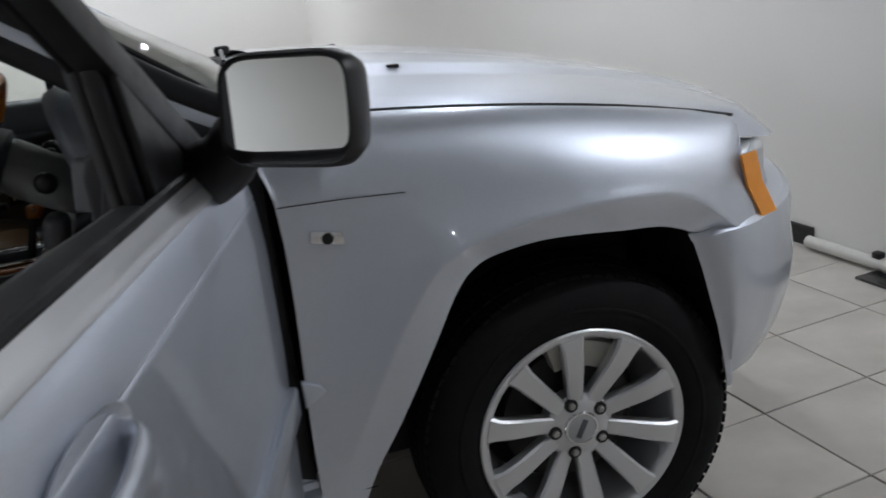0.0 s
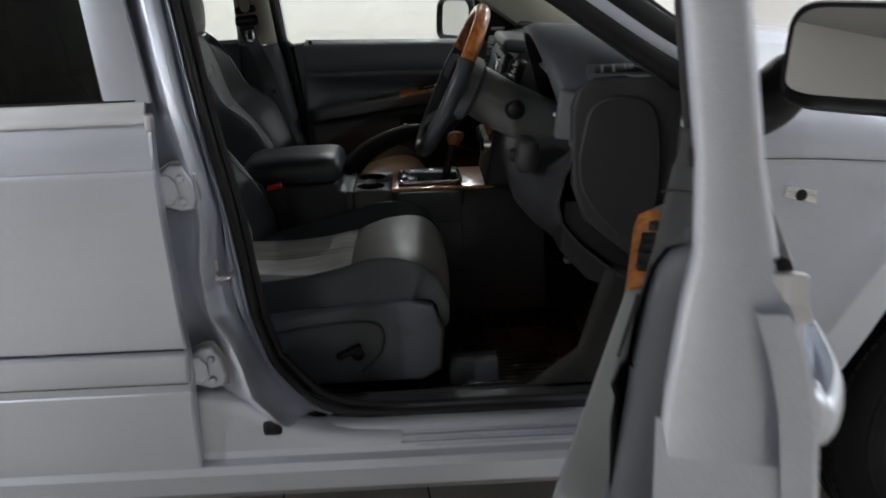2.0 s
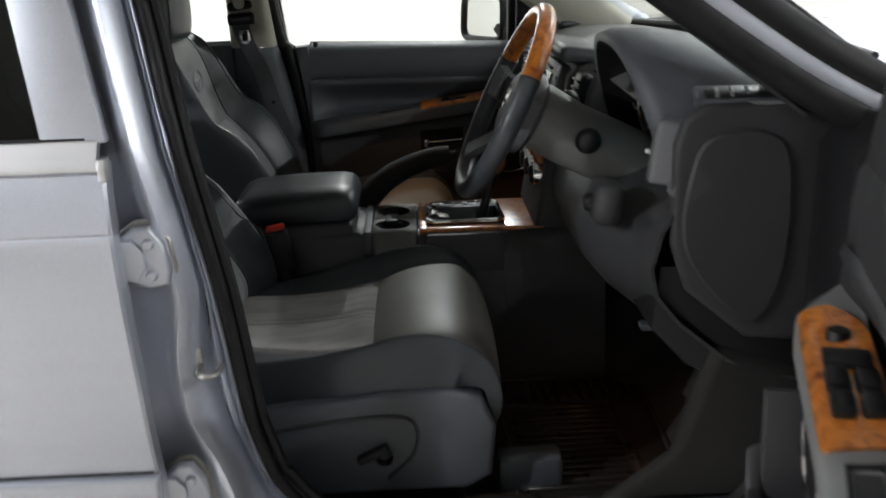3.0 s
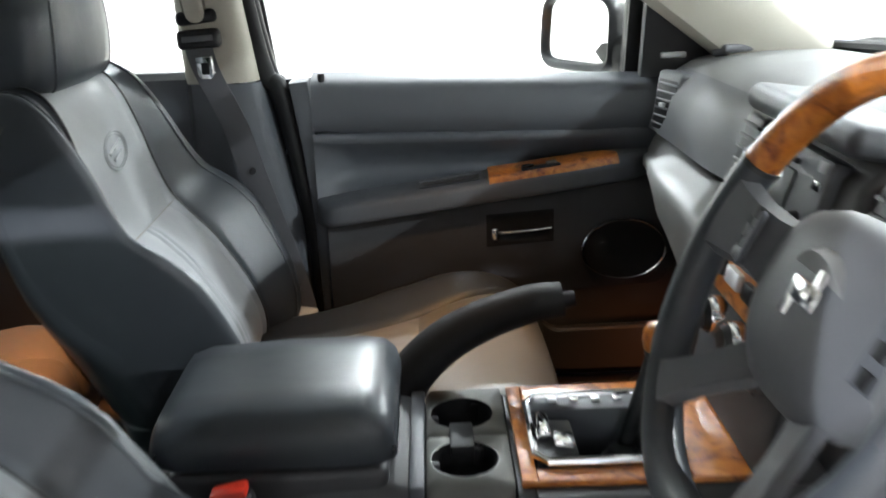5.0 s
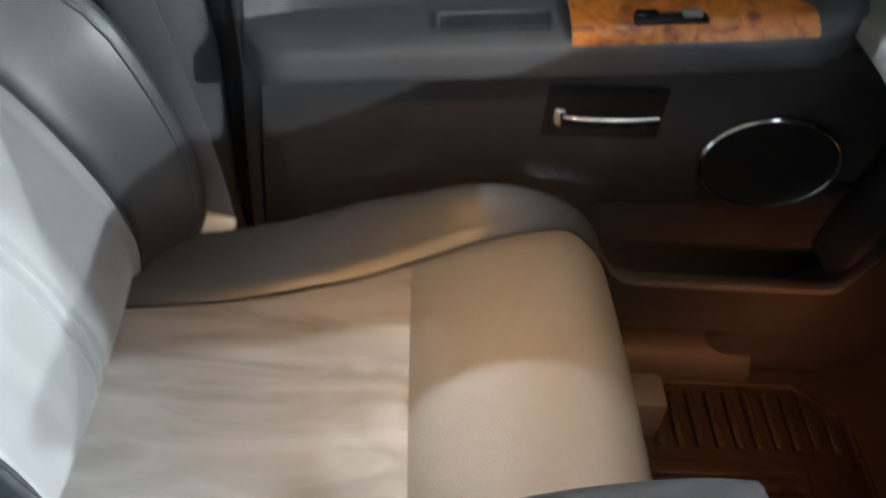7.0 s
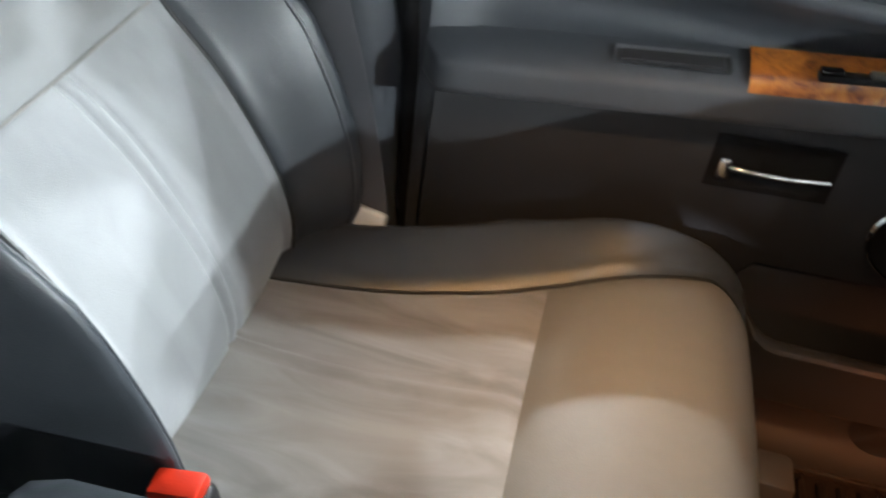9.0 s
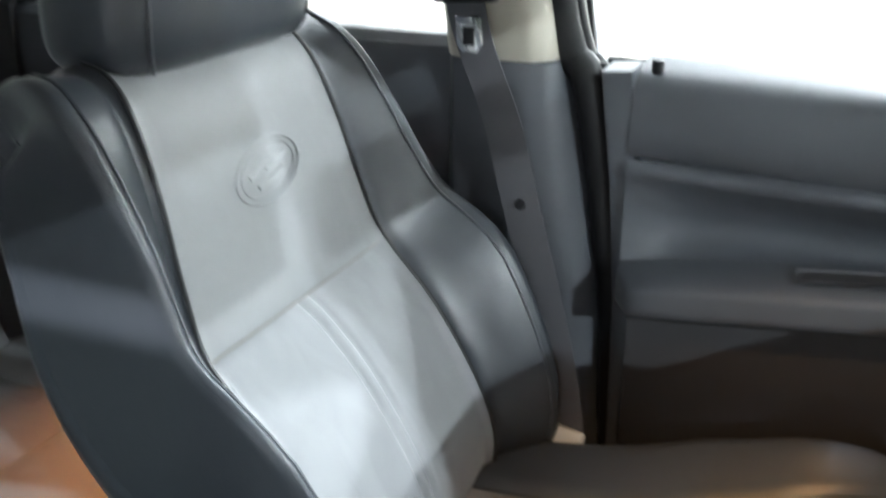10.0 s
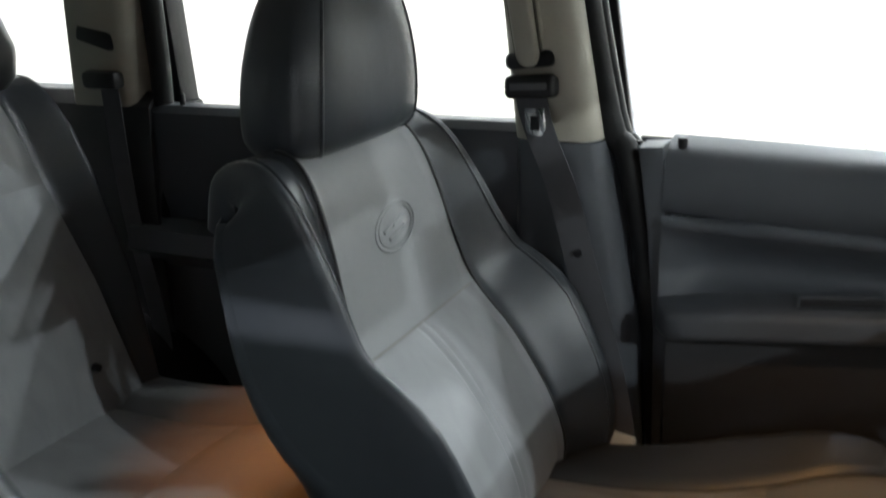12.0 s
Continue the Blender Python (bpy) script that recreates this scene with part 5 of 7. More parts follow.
    for s in (-0.06, 0.06):
        part("headrest_post", tube([(-2.0, yc + s, 1.12), (-2.0, yc + s, 1.22)], 0.006, 8), CHROME, base)
    # side shield with the seat switch
    sh = [(-1.70, 0.50), (-1.66, 0.475), (-1.28, 0.475), (-1.235, 0.50), (-1.225, 0.60), (-1.25, 0.655), (-1.31, 0.672), (-1.42, 0.668), (-1.72, 0.632)]
    ys = yc + out * 0.262
    shield = part("side_shield", slab(sh, "y", *sorted((ys - out * 0.03, ys + out * 0.012)), 0.010, 3), DARK_TRIM, base, "grey plastic seat side shield")
    part("shield_line", tube(curve([(-1.69, ys + out * 0.013, 0.60), (-1.50, ys + out * 0.014, 0.625), (-1.38, ys + out * 0.014, 0.622), (-1.37, ys + out * 0.014, 0.56), (-1.42, ys + out * 0.014, 0.505)], 6), 0.0035, 6), DEEP_TRIM, base)
    part("seat_switch", obox((-1.445, ys + out * 0.022, 0.56), (0.062, 0.02, 0.016), (0, -25, 0), 0.006, 3), BLACK, base, "black seat switch")
    part("seat_switch_knob", lathe([(0.0, 0.016), (0.012, 0.015), (0.015, 0.01), (0.016, 0.0)], 18, "y", (-1.425, ys + (0.012 if out > 0 else -0.028), 0.555)), BLACK, base)
    part("seat_rail", rbox(-1.22, -1.10, yc + out * 0.2 - 0.03, yc + out * 0.2 + 0.03, 0.42, 0.50, 0.012), DARK_TRIM, base, "grey seat rail cover")
    if x:
        base.matrix_basis = pose(x, 0, 0)
    return base


build_seat(0.40, 0.0, "two-tone leather and suede passenger seat")
driver_seat = build_seat(-0.40, 0.03, "two-tone leather and suede driver's seat")
for ob in driver_seat.children:
    if ob.name.startswith(("backrest", "headrest", "pressed", "piping", "cross_seam")):
        for v in ob.data.vertices:
            if v.co.x < -1.70 or not ob.name.startswith("piping"):
                v.co.x -= 0.2 * max(v.co.z - 0.74, 0.0)


def build_rear_seat():
    base = part("rear_seat", slab([(-2.62, 0.42), (-2.10, 0.42), (-2.08, 0.56), (-2.14, 0.60), (-2.62, 0.57)], "y", -0.62, 0.62, 0.02, 3), LEATHER_DARK, suv, "two-tone leather rear bench")
    for yc in (0.36, -0.36):
        cf = frames_along([(-2.68, 0.645), (-2.60, 0.632), (-2.48, 0.63), (-2.36, 0.64), (-2.24, 0.665), (-2.15, 0.672), (-2.10, 0.65), (-2.08, 0.59), (-2.085, 0.53), (-2.11, 0.49)], 4)
        b = lambda t: ramp(t, (0, 0.17), (0.4, 0.175), (0.6, 0.2), (1, 0.22))
        w = lambda t: 0.285
        h = lambda t: ramp(t, (0, 0.015), (0.5, 0.03), (0.7, 0.01), (1, 0.0))
        d = lambda t: ramp(t, (0, 0.10), (0.6, 0.09), (1, 0.03))
        part("cushion_insert", seat_surface(cf, yc, b, w, h, d, -0.5, 0.5, 25, 0, 14, (14 / 36,), 0.008, 0.004), SUEDE, base, "pale suede rear cushion centre", smooth=60)
        part("cushion_front", seat_surface(cf, yc, b, w, h, d, -0.5, 0.5, 25, 14, 36, (14 / 36,), 0.008), LEATHER_PALE, base, "pale leather rear cushion front", smooth=60)
        for s0, s1 in ((-1, -0.5), (0.5, 1)):
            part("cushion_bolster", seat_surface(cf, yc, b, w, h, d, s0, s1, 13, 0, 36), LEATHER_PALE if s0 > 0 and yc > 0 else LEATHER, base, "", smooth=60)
        bf = frames_along([(-2.575, 0.62), (-2.60, 0.70), (-2.63, 0.80), (-2.665, 0.92), (-2.70, 1.04), (-2.73, 1.14), (-2.755, 1.20), (-2.79, 1.215), (-2.82, 1.19)], 4)
        bb = lambda t: ramp(t, (0, 0.235), (0.3, 0.222), (0.5, 0.19), (0.75, 0.16), (1, 0.15))
        bw = lambda t: ramp(t, (0, 0.27), (0.5, 0.285), (0.8, 0.26), (1, 0.23))
        bh = lambda t: -ramp(t, (0, 0.02), (0.3, 0.05), (0.6, 0.045), (0.8, 0.015), (1, 0.0))
        bd = lambda t: -ramp(t, (0, 0.12), (0.6, 0.13), (0.85, 0.05), (1, 0.03))
        part("backrest_insert", seat_surface(bf, yc, bb, bw, bh, bd, -0.5, 0.5, 25, 0, 16, (16 / 32,), -0.008, -0.004), SUEDE, base, "pale suede rear backrest centre", smooth=60)
        part("backrest_upper", seat_surface(bf, yc, bb, bw, bh, bd, -0.5, 0.5, 25, 16, 32, (16 / 32,), -0.008), LEATHER_PALE, base, "pale leather rear backrest upper panel", smooth=60)
        for s0, s1 in ((-1, -0.5), (0.5, 1)):
            part("backrest_bolster", seat_surface(bf, yc, bb, bw, bh, bd, s0, s1, 15, 0, 32), LEATHER, base, "slate leather rear bolster", smooth=60)
        part("fold_button", lathe([(0.0, 0.012), (0.007, 0.011), (0.008, 0.0)], 12, "x", (-2.598, yc + 0.15 * (1 if yc > 0 else -1), 0.715)), BLACK, base, "black release button")
        rings = []
        for t in np.linspace(0, 1, 11):
            z = 1.21 + 0.17 * t
            ww = 0.15 * ramp(t, (0, 0.8), (0.1, 0.95), (0.4, 1.0), (0.8, 0.85), (0.95, 0.6), (1, 0.3))
            dd = 0.05 * ramp(t, (0, 0.8), (0.3, 1.05), (0.8, 0.8), (1, 0.3))
            rings.append([V(-2.755 + dd * math.cos(a), yc + 0.075 * (1 if yc > 0 else -1) + ww * math.copysign(abs(math.sin(a)) ** 0.65, math.sin(a)), z) for a in np.linspace(0, math.tau, 25)[:-1]])
        part("headrest", loft(rings), LEATHER_DARK, base, "charcoal leather rear headrest", smooth=60)
    part("backrest_shell", slab([(-2.60, 0.45), (-2.66, 0.70), (-2.80, 1.15), (-2.86, 1.17), (-2.88, 1.1), (-2.75, 0.45)], "y", -0.60, 0.60, 0.02, 3), LEATHER_DARK, base)


build_rear_seat()


# ---------- floor, side trims, pillars ----------
part("carpet", sheet([[V(x, y, ramp(x, (-3.68, 0.62), (-2.7, 0.60), (-2.62, 0.42), (-1.05, 0.41), (-0.85, 0.42), (-0.66, 0.62), (-0.60, 0.80)) + (0.0 if abs(y) > 0.17 else 0.16 * ease((0.17 - abs(y)) / 0.07))) for y in np.linspace(-0.76, 0.76, 39)] for x in np.linspace(-3.68, -0.60, 48)], thick=0.01), CARPET, suv, "dark carpet")
part("bulkhead", slab([(-0.78, 0.42), (0.78, 0.42), (0.78, 1.12), (-0.78, 1.12)], "x", -0.66, -0.60), UNDER, suv, "dark bulkhead")
for s in (-1, 1):
    # driver's kick panel wears carpet black to stand for the footwell's shade
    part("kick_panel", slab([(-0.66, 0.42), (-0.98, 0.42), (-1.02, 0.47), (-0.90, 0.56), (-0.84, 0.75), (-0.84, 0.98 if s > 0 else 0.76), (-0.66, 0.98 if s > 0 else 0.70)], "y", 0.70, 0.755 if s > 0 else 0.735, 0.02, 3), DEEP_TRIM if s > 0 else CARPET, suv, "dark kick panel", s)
    part("sill_trim", loft([[V(x, y, z) for y, z in ((0.80, 0.44), (0.80, 0.472), (0.76, 0.482), (0.71, 0.47), (0.685, 0.44), (0.68, 0.40), (0.76, 0.38))] for x in np.linspace(-0.95, -2.45, 6)]), DEEP_TRIM, suv, "dark scuff plate", s)
    # B pillar inside
    lo = [[V(ramp(z, (0.45, -1.93), (0.6, -1.88), (1.132, -1.868)) + dx[0] * (ramp(z, (0.45, -1.60), (0.62, -1.655), (0.85, -1.665), (1.132, -1.722)) - ramp(z, (0.45, -1.93), (0.6, -1.88), (1.132, -1.868))), dx[1], z) for dx in ((0, 0.80), (0.03, 0.745), (0.12, 0.725), (0.85, 0.722), (0.97, 0.74), (1.0, 0.80))] for z in (0.45, 0.52, 0.62, 0.75, 0.85, 1.0, 1.132)]
    # pillar trims turn dark on the driver's side, shade painted as colour
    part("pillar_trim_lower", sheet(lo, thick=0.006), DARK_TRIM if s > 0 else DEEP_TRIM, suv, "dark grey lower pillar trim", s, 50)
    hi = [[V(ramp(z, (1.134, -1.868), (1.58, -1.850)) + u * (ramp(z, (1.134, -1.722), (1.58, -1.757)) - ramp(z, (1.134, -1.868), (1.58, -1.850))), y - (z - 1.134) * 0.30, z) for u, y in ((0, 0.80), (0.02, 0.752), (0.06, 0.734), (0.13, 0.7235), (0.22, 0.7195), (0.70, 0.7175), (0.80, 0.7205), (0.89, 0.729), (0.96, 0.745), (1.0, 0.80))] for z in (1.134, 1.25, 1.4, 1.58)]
    ph = part("pillar_trim_upper", sheet(hi, thick=0.006), BEIGE_TRIM if s > 0 else DEEP_TRIM, suv, "stone-coloured upper pillar trim, driver's side painted in shade", s, 50)
    flush = lambda z: -(z - 1.134) * 0.30
    def stadium(x0, z0, x1, z1, r):
        n = V(-(z1 - z0), x1 - x0).normalized()
        d = V(n.y, -n.x)
        return [tuple(V(x1, z1) + n * r * math.cos(a) + d * r * math.sin(a)) for a in np.linspace(0, math.pi, 9)] + [tuple(V(x0, z0) - n * r * math.cos(a) - d * r * math.sin(a)) for a in np.linspace(0, math.pi, 9)]
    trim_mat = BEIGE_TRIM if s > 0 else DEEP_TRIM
    # slot's depth is painted: shaded stone tone on a near-flat plate
    part("adjuster_slot", slab(stadium(-1.817, 1.27, -1.820, 1.365, 0.0215), "y", 0.7135, 0.719, 0.001, 1, lean=flush), STONE_SHADE, ph, "adjuster slot, its shade painted in", s)
    part("adjuster_cover", slab(stadium(-1.818, 1.30, -1.824, 1.425, 0.026), "y", 0.7155, 0.721, 0.002, 1, lean=flush), trim_mat, ph, "", s)
    part("height_adjuster", slab(stadium(-1.815, 1.265, -1.818, 1.352, 0.0165), "y", 0.698, 0.716, 0.005, 3, lean=flush), trim_mat, ph, "belt height adjuster", s)
    part("adjuster_line", tube([(-1.832, 0.7005 + flush(1.345), 1.345), (-1.803, 0.7005 + flush(1.345), 1.345)], 0.0012, 6), STONE_SHADE, ph, "", s)
    # seals between pillar and door
    part("pillar_seal", tube(curve([(-1.60, 0.765, 0.50), (-1.632, 0.765, 0.62), (-1.648, 0.765, 0.85), (-1.690, 0.765, 1.10), (-1.726, 0.765, 1.17), (-1.765, 0.65, 1.56)], 5), 0.020, 10), RUBBER, suv, "black door seal", s)
    part("pillar_seal_lip", tube(curve([(-1.585, 0.785, 0.50), (-1.617, 0.785, 0.62), (-1.633, 0.785, 0.85), (-1.682, 0.785, 1.10), (-1.716, 0.785, 1.17), (-1.755, 0.67, 1.56)], 5), 0.014, 10), BLACK, suv, "", s)
    # C pillar inside
    c = [[V(ramp(z, (1.15, -2.805), (1.56, -2.645)) + u * (0.177 - 0.06 * (z - 1.15)), y - (z - 1.15) * 0.30, z) for u, y in ((0, 0.80), (0.04, 0.745), (0.15, 0.73), (0.85, 0.728), (0.97, 0.745), (1, 0.80))] for z in (1.15, 1.3, 1.45, 1.58)]
    part("rear_pillar_trim", sheet(c, thick=0.006), BEIGE_TRIM, suv, "stone-coloured rear pillar trim", s, 50)
    part("rear_side_trim", sheet([[V(x, y, z) for x in np.linspace(-2.60, -3.66, 6)] for y, z in ((0.84, 1.17), (0.76, 1.175), (0.735, 1.15), (0.72, 0.95), (0.72, 0.6))], thick=0.008), DEEP_TRIM, suv, "dark load-bay side trim", s)
    part("rear_pillar_seal", tube(curve([(-2.45, 0.765, 0.50), (-2.60, 0.765, 0.8), (-2.600, 0.775, 1.1), (-2.572, 0.75, 1.25), (-2.50, 0.67, 1.56)], 5), 0.02, 10), RUBBER, suv, "black rear door seal", s)
    # A pillar inside
    a = []
    for t in np.linspace(0, 1, 8):
        p = V(-0.70 - 0.58 * t, 0.735 - 0.075 * t, (1.13 if s > 0 else 1.185) + 0.43 * t)
        a.append([p + V(0.03, 0.02, 0.06), p + V(0.045, -0.02, 0.045), p + V(0.03, -0.05, 0.02), p + V(-0.02, -0.055, -0.03)] + ([p + V(-0.055, -0.045, -0.050), p + V(-0.068, 0.02, -0.055)] if s > 0 else [p + V(-0.028, -0.03, -0.04), p + V(-0.03, 0.02, -0.045)]))
    # same here: the driver's screen pillar has its shade in the colour
    part("screen_pillar_trim", sheet(a, thick=0.006), BEIGE_TRIM if s > 0 else DEEP_TRIM, suv, "pale grey screen pillar trim, driver's side painted in shade", s, 60)


def build_belt(s, x0=0.0):
    """A shoulder belt down the pillar with its tongue and anchor."""
    path = curve([(-1.826, 0.695, 1.255), (-1.815, 0.699, 1.17), (-1.772, 0.69, 1.07), (-1.742, 0.682, 0.97), (-1.694, 0.665, 0.82), (-1.668, 0.642, 0.735), (-1.662, 0.634, 0.70)], 6)
    rows = [[p + V(-0.026, 0.004, 0), p + V(0, -0.0015, 0), p + V(0.026, -0.004, 0)] for p in path]
    b = part("seat_belt", sheet(rows, thick=0.0015), WEBBING, suv, "dark grey seat belt", s, 50)
    part("belt_guide", obox((-1.816, 0.684, 1.258), (0.074, 0.030, 0.024), (-8, -6, 0), 0.009, 3), BLACK, b, "black belt guide", s)
    part("belt_guide_lower", obox((-1.815, 0.682, 1.220), (0.078, 0.03, 0.034), (-8, -3, 0), 0.009, 3), BLACK, b, "", s)
    part("guide_slot", obox((-1.815, 0.6665, 1.222), (0.056, 0.003, 0.010), (-8, -3, 0), 0.001), WEBBING, b, "", s)
    ring = [(-1.826, 1.188), (-1.795, 1.190), (-1.792, 1.158), (-1.80, 1.148), (-1.818, 1.148), (-1.825, 1.156)]
    bm = slab(ring, "y", 0.678, 0.684, 0.003)
    part("tongue", bm, CHROME, b, "bright metal belt tongue", s)
    part("tongue_slot", rbox(-1.816, -1.802, 0.6765, 0.6785, 1.157, 1.178, 0.002), BLACK, b, "", s)
    part("belt_stud", lathe([(0.0, -0.004), (0.006, -0.003), (0.007, 0.002)], 12, "y", (-1.743, 0.679, 0.975)), BLACK, b, "", s)
    part("anchor", obox((-1.664, 0.622, 0.694), (0.054, 0.018, 0.050), (-25, 8, 0), 0.006, 3), WHITE_METAL, b, "bare metal belt anchor", s)


build_belt(1)
build_belt(-1)
rows = [[p + V(-0.024, 0, 0), p + V(0.026, -0.006, 0)] for p in curve([(-2.662, 0.712, 1.29), (-2.667, 0.715, 1.17), (-2.66, 0.715, 0.95), (-2.61, 0.70, 0.72), (-2.60, 0.68, 0.64)], 6)]
rb = part("rear_seat_belt", sheet(rows, thick=0.0015), WEBBING, suv, "dark rear seat belt")
part("rear_belt_guide", obox((-2.668, 0.700, 1.205), (0.085, 0.03, 0.034), r=0.010), BLACK, rb)
part("rear_belt_mount", obox((-2.662, 0.695, 1.285), (0.085, 0.024, 0.036), (0, 15, 0), r=0.008), BLACK, rb)

# ---------- front door trims ----------
def arm_z(x):
    return ramp(x, (-1.64, 0.857), (-1.05, 0.931), (-0.95, 0.939))


def build_trim(door, s):
    xs = np.linspace(-1.632, -0.965, 26)
    # driver's card is darker: cabin shade put into its colour
    card_tone = DEEP_TRIM if s < 0 else DARK_TRIM
    part("trim_upper", sheet([[V(x, y, z + ramp(x, (-1.63, 0.0), (-0.97, -0.022))) for x in xs] for y, z in (((0.80, 1.138), (0.768, 1.131), (0.750, 1.122), (0.739, 1.108), (0.733, 1.07), (0.733, 1.036), (0.742, 1.030)) if s > 0 else ((0.80, 1.136), (0.765, 1.142), (0.745, 1.137), (0.736, 1.12), (0.732, 1.08), (0.733, 1.036), (0.742, 1.031)))]), card_tone, door, "dark grey door top pad", s, 60)
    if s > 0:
        part("trim_end", slab([(-1.6355, 1.130), (-1.6145, 0.84), (-1.6145, 0.62), (-1.602, 0.50), (-1.62, 0.50), (-1.637, 0.62), (-1.641, 0.84), (-1.655, 1.0), (-1.672, 1.127)], "y", 0.738, 0.80, 0.004), card_tone, door, "", s)
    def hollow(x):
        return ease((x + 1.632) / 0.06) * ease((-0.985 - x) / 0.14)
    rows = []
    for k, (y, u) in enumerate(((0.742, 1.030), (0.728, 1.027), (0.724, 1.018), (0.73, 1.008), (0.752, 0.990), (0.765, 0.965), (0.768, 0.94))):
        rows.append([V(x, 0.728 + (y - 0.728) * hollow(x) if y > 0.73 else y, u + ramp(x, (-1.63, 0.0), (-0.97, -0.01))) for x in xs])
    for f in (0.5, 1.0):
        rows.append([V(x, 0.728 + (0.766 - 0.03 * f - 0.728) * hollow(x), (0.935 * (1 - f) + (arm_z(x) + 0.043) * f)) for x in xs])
    part("trim_hollow", sheet(rows), card_tone, door, "grey scooped door panel", s, 60)
    # armrest
    def reach(x):
        return 0.735 - 0.07 * ease((x + 1.645) / 0.035) * ease((-0.94 - x) / 0.12)
    rows = []
    for f, dz in ((0.0, 0.047), (0.5, 0.044), (0.90, 0.040), (0.975, 0.036), (1.0, 0.028), (1.0, 0.010), (0.985, 0.002), (0.93, -0.001), (0.2, -0.004)):
        rows.append([V(x, 0.742 + (reach(x) - 0.742) * f, arm_z(x) + dz) for x in xs])
    arm = part("armrest", sheet(rows), card_tone if s > 0 else PALE_TRIM, door, "grey door armrest", s, 50)
    yy = lambda f, x: 0.742 + (reach(x) - 0.742) * f
    plate = []
    for x in np.linspace(-1.300, -1.056, 22):
        tip = max(0.2, math.sqrt(1 - min(max((x + 1.12) / 0.072, 0), 1) ** 2))
        m = 0.93
        plate.append([V(x, yy(f * tip + m * (1 - tip), x), arm_z(x) + dz + 0.005) for f, dz in ((0.04, 0.036), (0.05, 0.047), (0.45, 0.045), (0.88, 0.039), (0.975, 0.031), (0.985, 0.025))])
    part("wood_plate", sheet(plate, thick=0.003), WOOD, door, "glossy burr-wood switch plate", s, 50)
    if s > 0:
        part("window_switch", obox((-1.200, 0.697, arm_z(-1.200) + 0.0465), (0.075, 0.022, 0.008), (-6, -7, 0), 0.003), BLACK, door, "black window switch", s)
        part("switch_key", obox((-1.225, 0.697, arm_z(-1.225) + 0.0525), (0.022, 0.014, 0.006), (-6, -7, 0), 0.002), GLOSS_BLACK, door, "", s)
        part("switch_key", obox((-1.18, 0.697, arm_z(-1.18) + 0.0525), (0.02, 0.014, 0.006), (-6, -7, 0), 0.002), PALE_TRIM, door, "", s)
    else:
        for k, xx in enumerate((-1.245, -1.205)):
            for yv in (0.692, 0.722):
                part("window_switch", obox((xx, yv, arm_z(xx) + 0.053), (0.034, 0.024, 0.012), (0, -7, 0), 0.004), BLACK, door, "black window switch", s)
        part("lock_switch", obox((-1.165, 0.707, arm_z(-1.165) + 0.052), (0.03, 0.05, 0.008), (0, -7, 0), 0.003), BLACK, door, "", s)
        part("mirror_switch", lathe([(0.0, 0.01), (0.012, 0.009), (0.014, 0.0)], 16, "z", (-1.115, 0.705, arm_z(-1.115) + 0.046)), BLACK, door, "black mirror knob", s)
    # pull cup behind the wood
    x0, x1 = -1.435, -1.315
    part("pull_cup", sheet([[V(x0 + (x1 - x0) * u, 0.724 - 0.038 * v, arm_z(x0 + (x1 - x0) * u) + 0.0475 - 0.004 * v - (0.03 if 0.04 < u < 0.96 and 0.12 < v < 0.88 else -0.0015)) for u in (0, 0.03, 0.06, 0.3, 0.6, 0.94, 0.97, 1)] for v in (0, 0.1, 0.16, 0.5, 0.84, 0.9, 1)]), BLACK if s < 0 else DARK_TRIM, door, "pull cup, grey, darker on the driver's side", s, 30)
    # flush dark plate that paints the shade inside the cup
    part("cup_floor", obox(((x0 + x1) / 2, 0.705, arm_z(-1.375) + 0.0462), (0.10, 0.024, 0.002), (0, -7, 0), 0), DEEP_TRIM, door, "", s)
    # lower panel
    xl = np.linspace(-1.615, -0.90, 24)
    rows = [[V(x, y + 0.012 * ease((x + 0.98) / 0.08), zz) for x in xl for zz in ((arm_z(x) - 0.004) * (1 - f) + (ramp(x, (-1.62, 0.56), (-1.55, 0.515), (-1.30, 0.52), (-1.22, 0.69), (-0.95, 0.70), (-0.9, 0.73)) if s > 0 else ramp(x, (-1.62, 0.56), (-1.55, 0.515), (-0.9, 0.50))) * f,)] for y, f in ((0.745, 0.0), (0.722, 0.012), (0.715, 0.05), (0.713, 0.3), (0.714, 0.55), (0.72, 0.8), (0.735, 1.0))]
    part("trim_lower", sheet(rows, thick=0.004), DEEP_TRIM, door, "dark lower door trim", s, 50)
    # lever recess: a near-flat black plate stands in for its shade
    part("lever_recess", sheet([[V(-1.305 + 0.132 * u, 0.7095 + (0.002 if 0.1 < u < 0.9 and 0.15 < v < 0.85 else 0.0), 0.797 + 0.066 * v + 0.008 * u) for u in (0, 0.05, 0.09, 0.12, 0.5, 0.88, 0.91, 0.95, 1)] for v in (0, 0.08, 0.13, 0.18, 0.5, 0.82, 0.87, 0.92, 1)]), MATTE_BLACK, door, "lever recess, its shade painted black", s, 30)
    part("lever", tube(curve([(-1.285, 0.715, 0.826), (-1.275, 0.704, 0.828), (-1.22, 0.702, 0.831), (-1.178, 0.706, 0.834)], 5), lambda t: 0.0065 - 0.0025 * t, 10, flat=0.8), CHROME, door, "chrome door lever", s)
    part("lever_boss", obox((-1.288, 0.712, 0.823), (0.016, 0.016, 0.028), r=0.005, seg=3), CHROME, door, "", s)
    # loudspeaker
    sc = (-1.035, 0.0, 0.785)
    b = lathe([(0.0, 0.708), (0.055, 0.707), (0.078, 0.705), (0.084, 0.704), (0.086, 0.715)], 48, "y", sc)
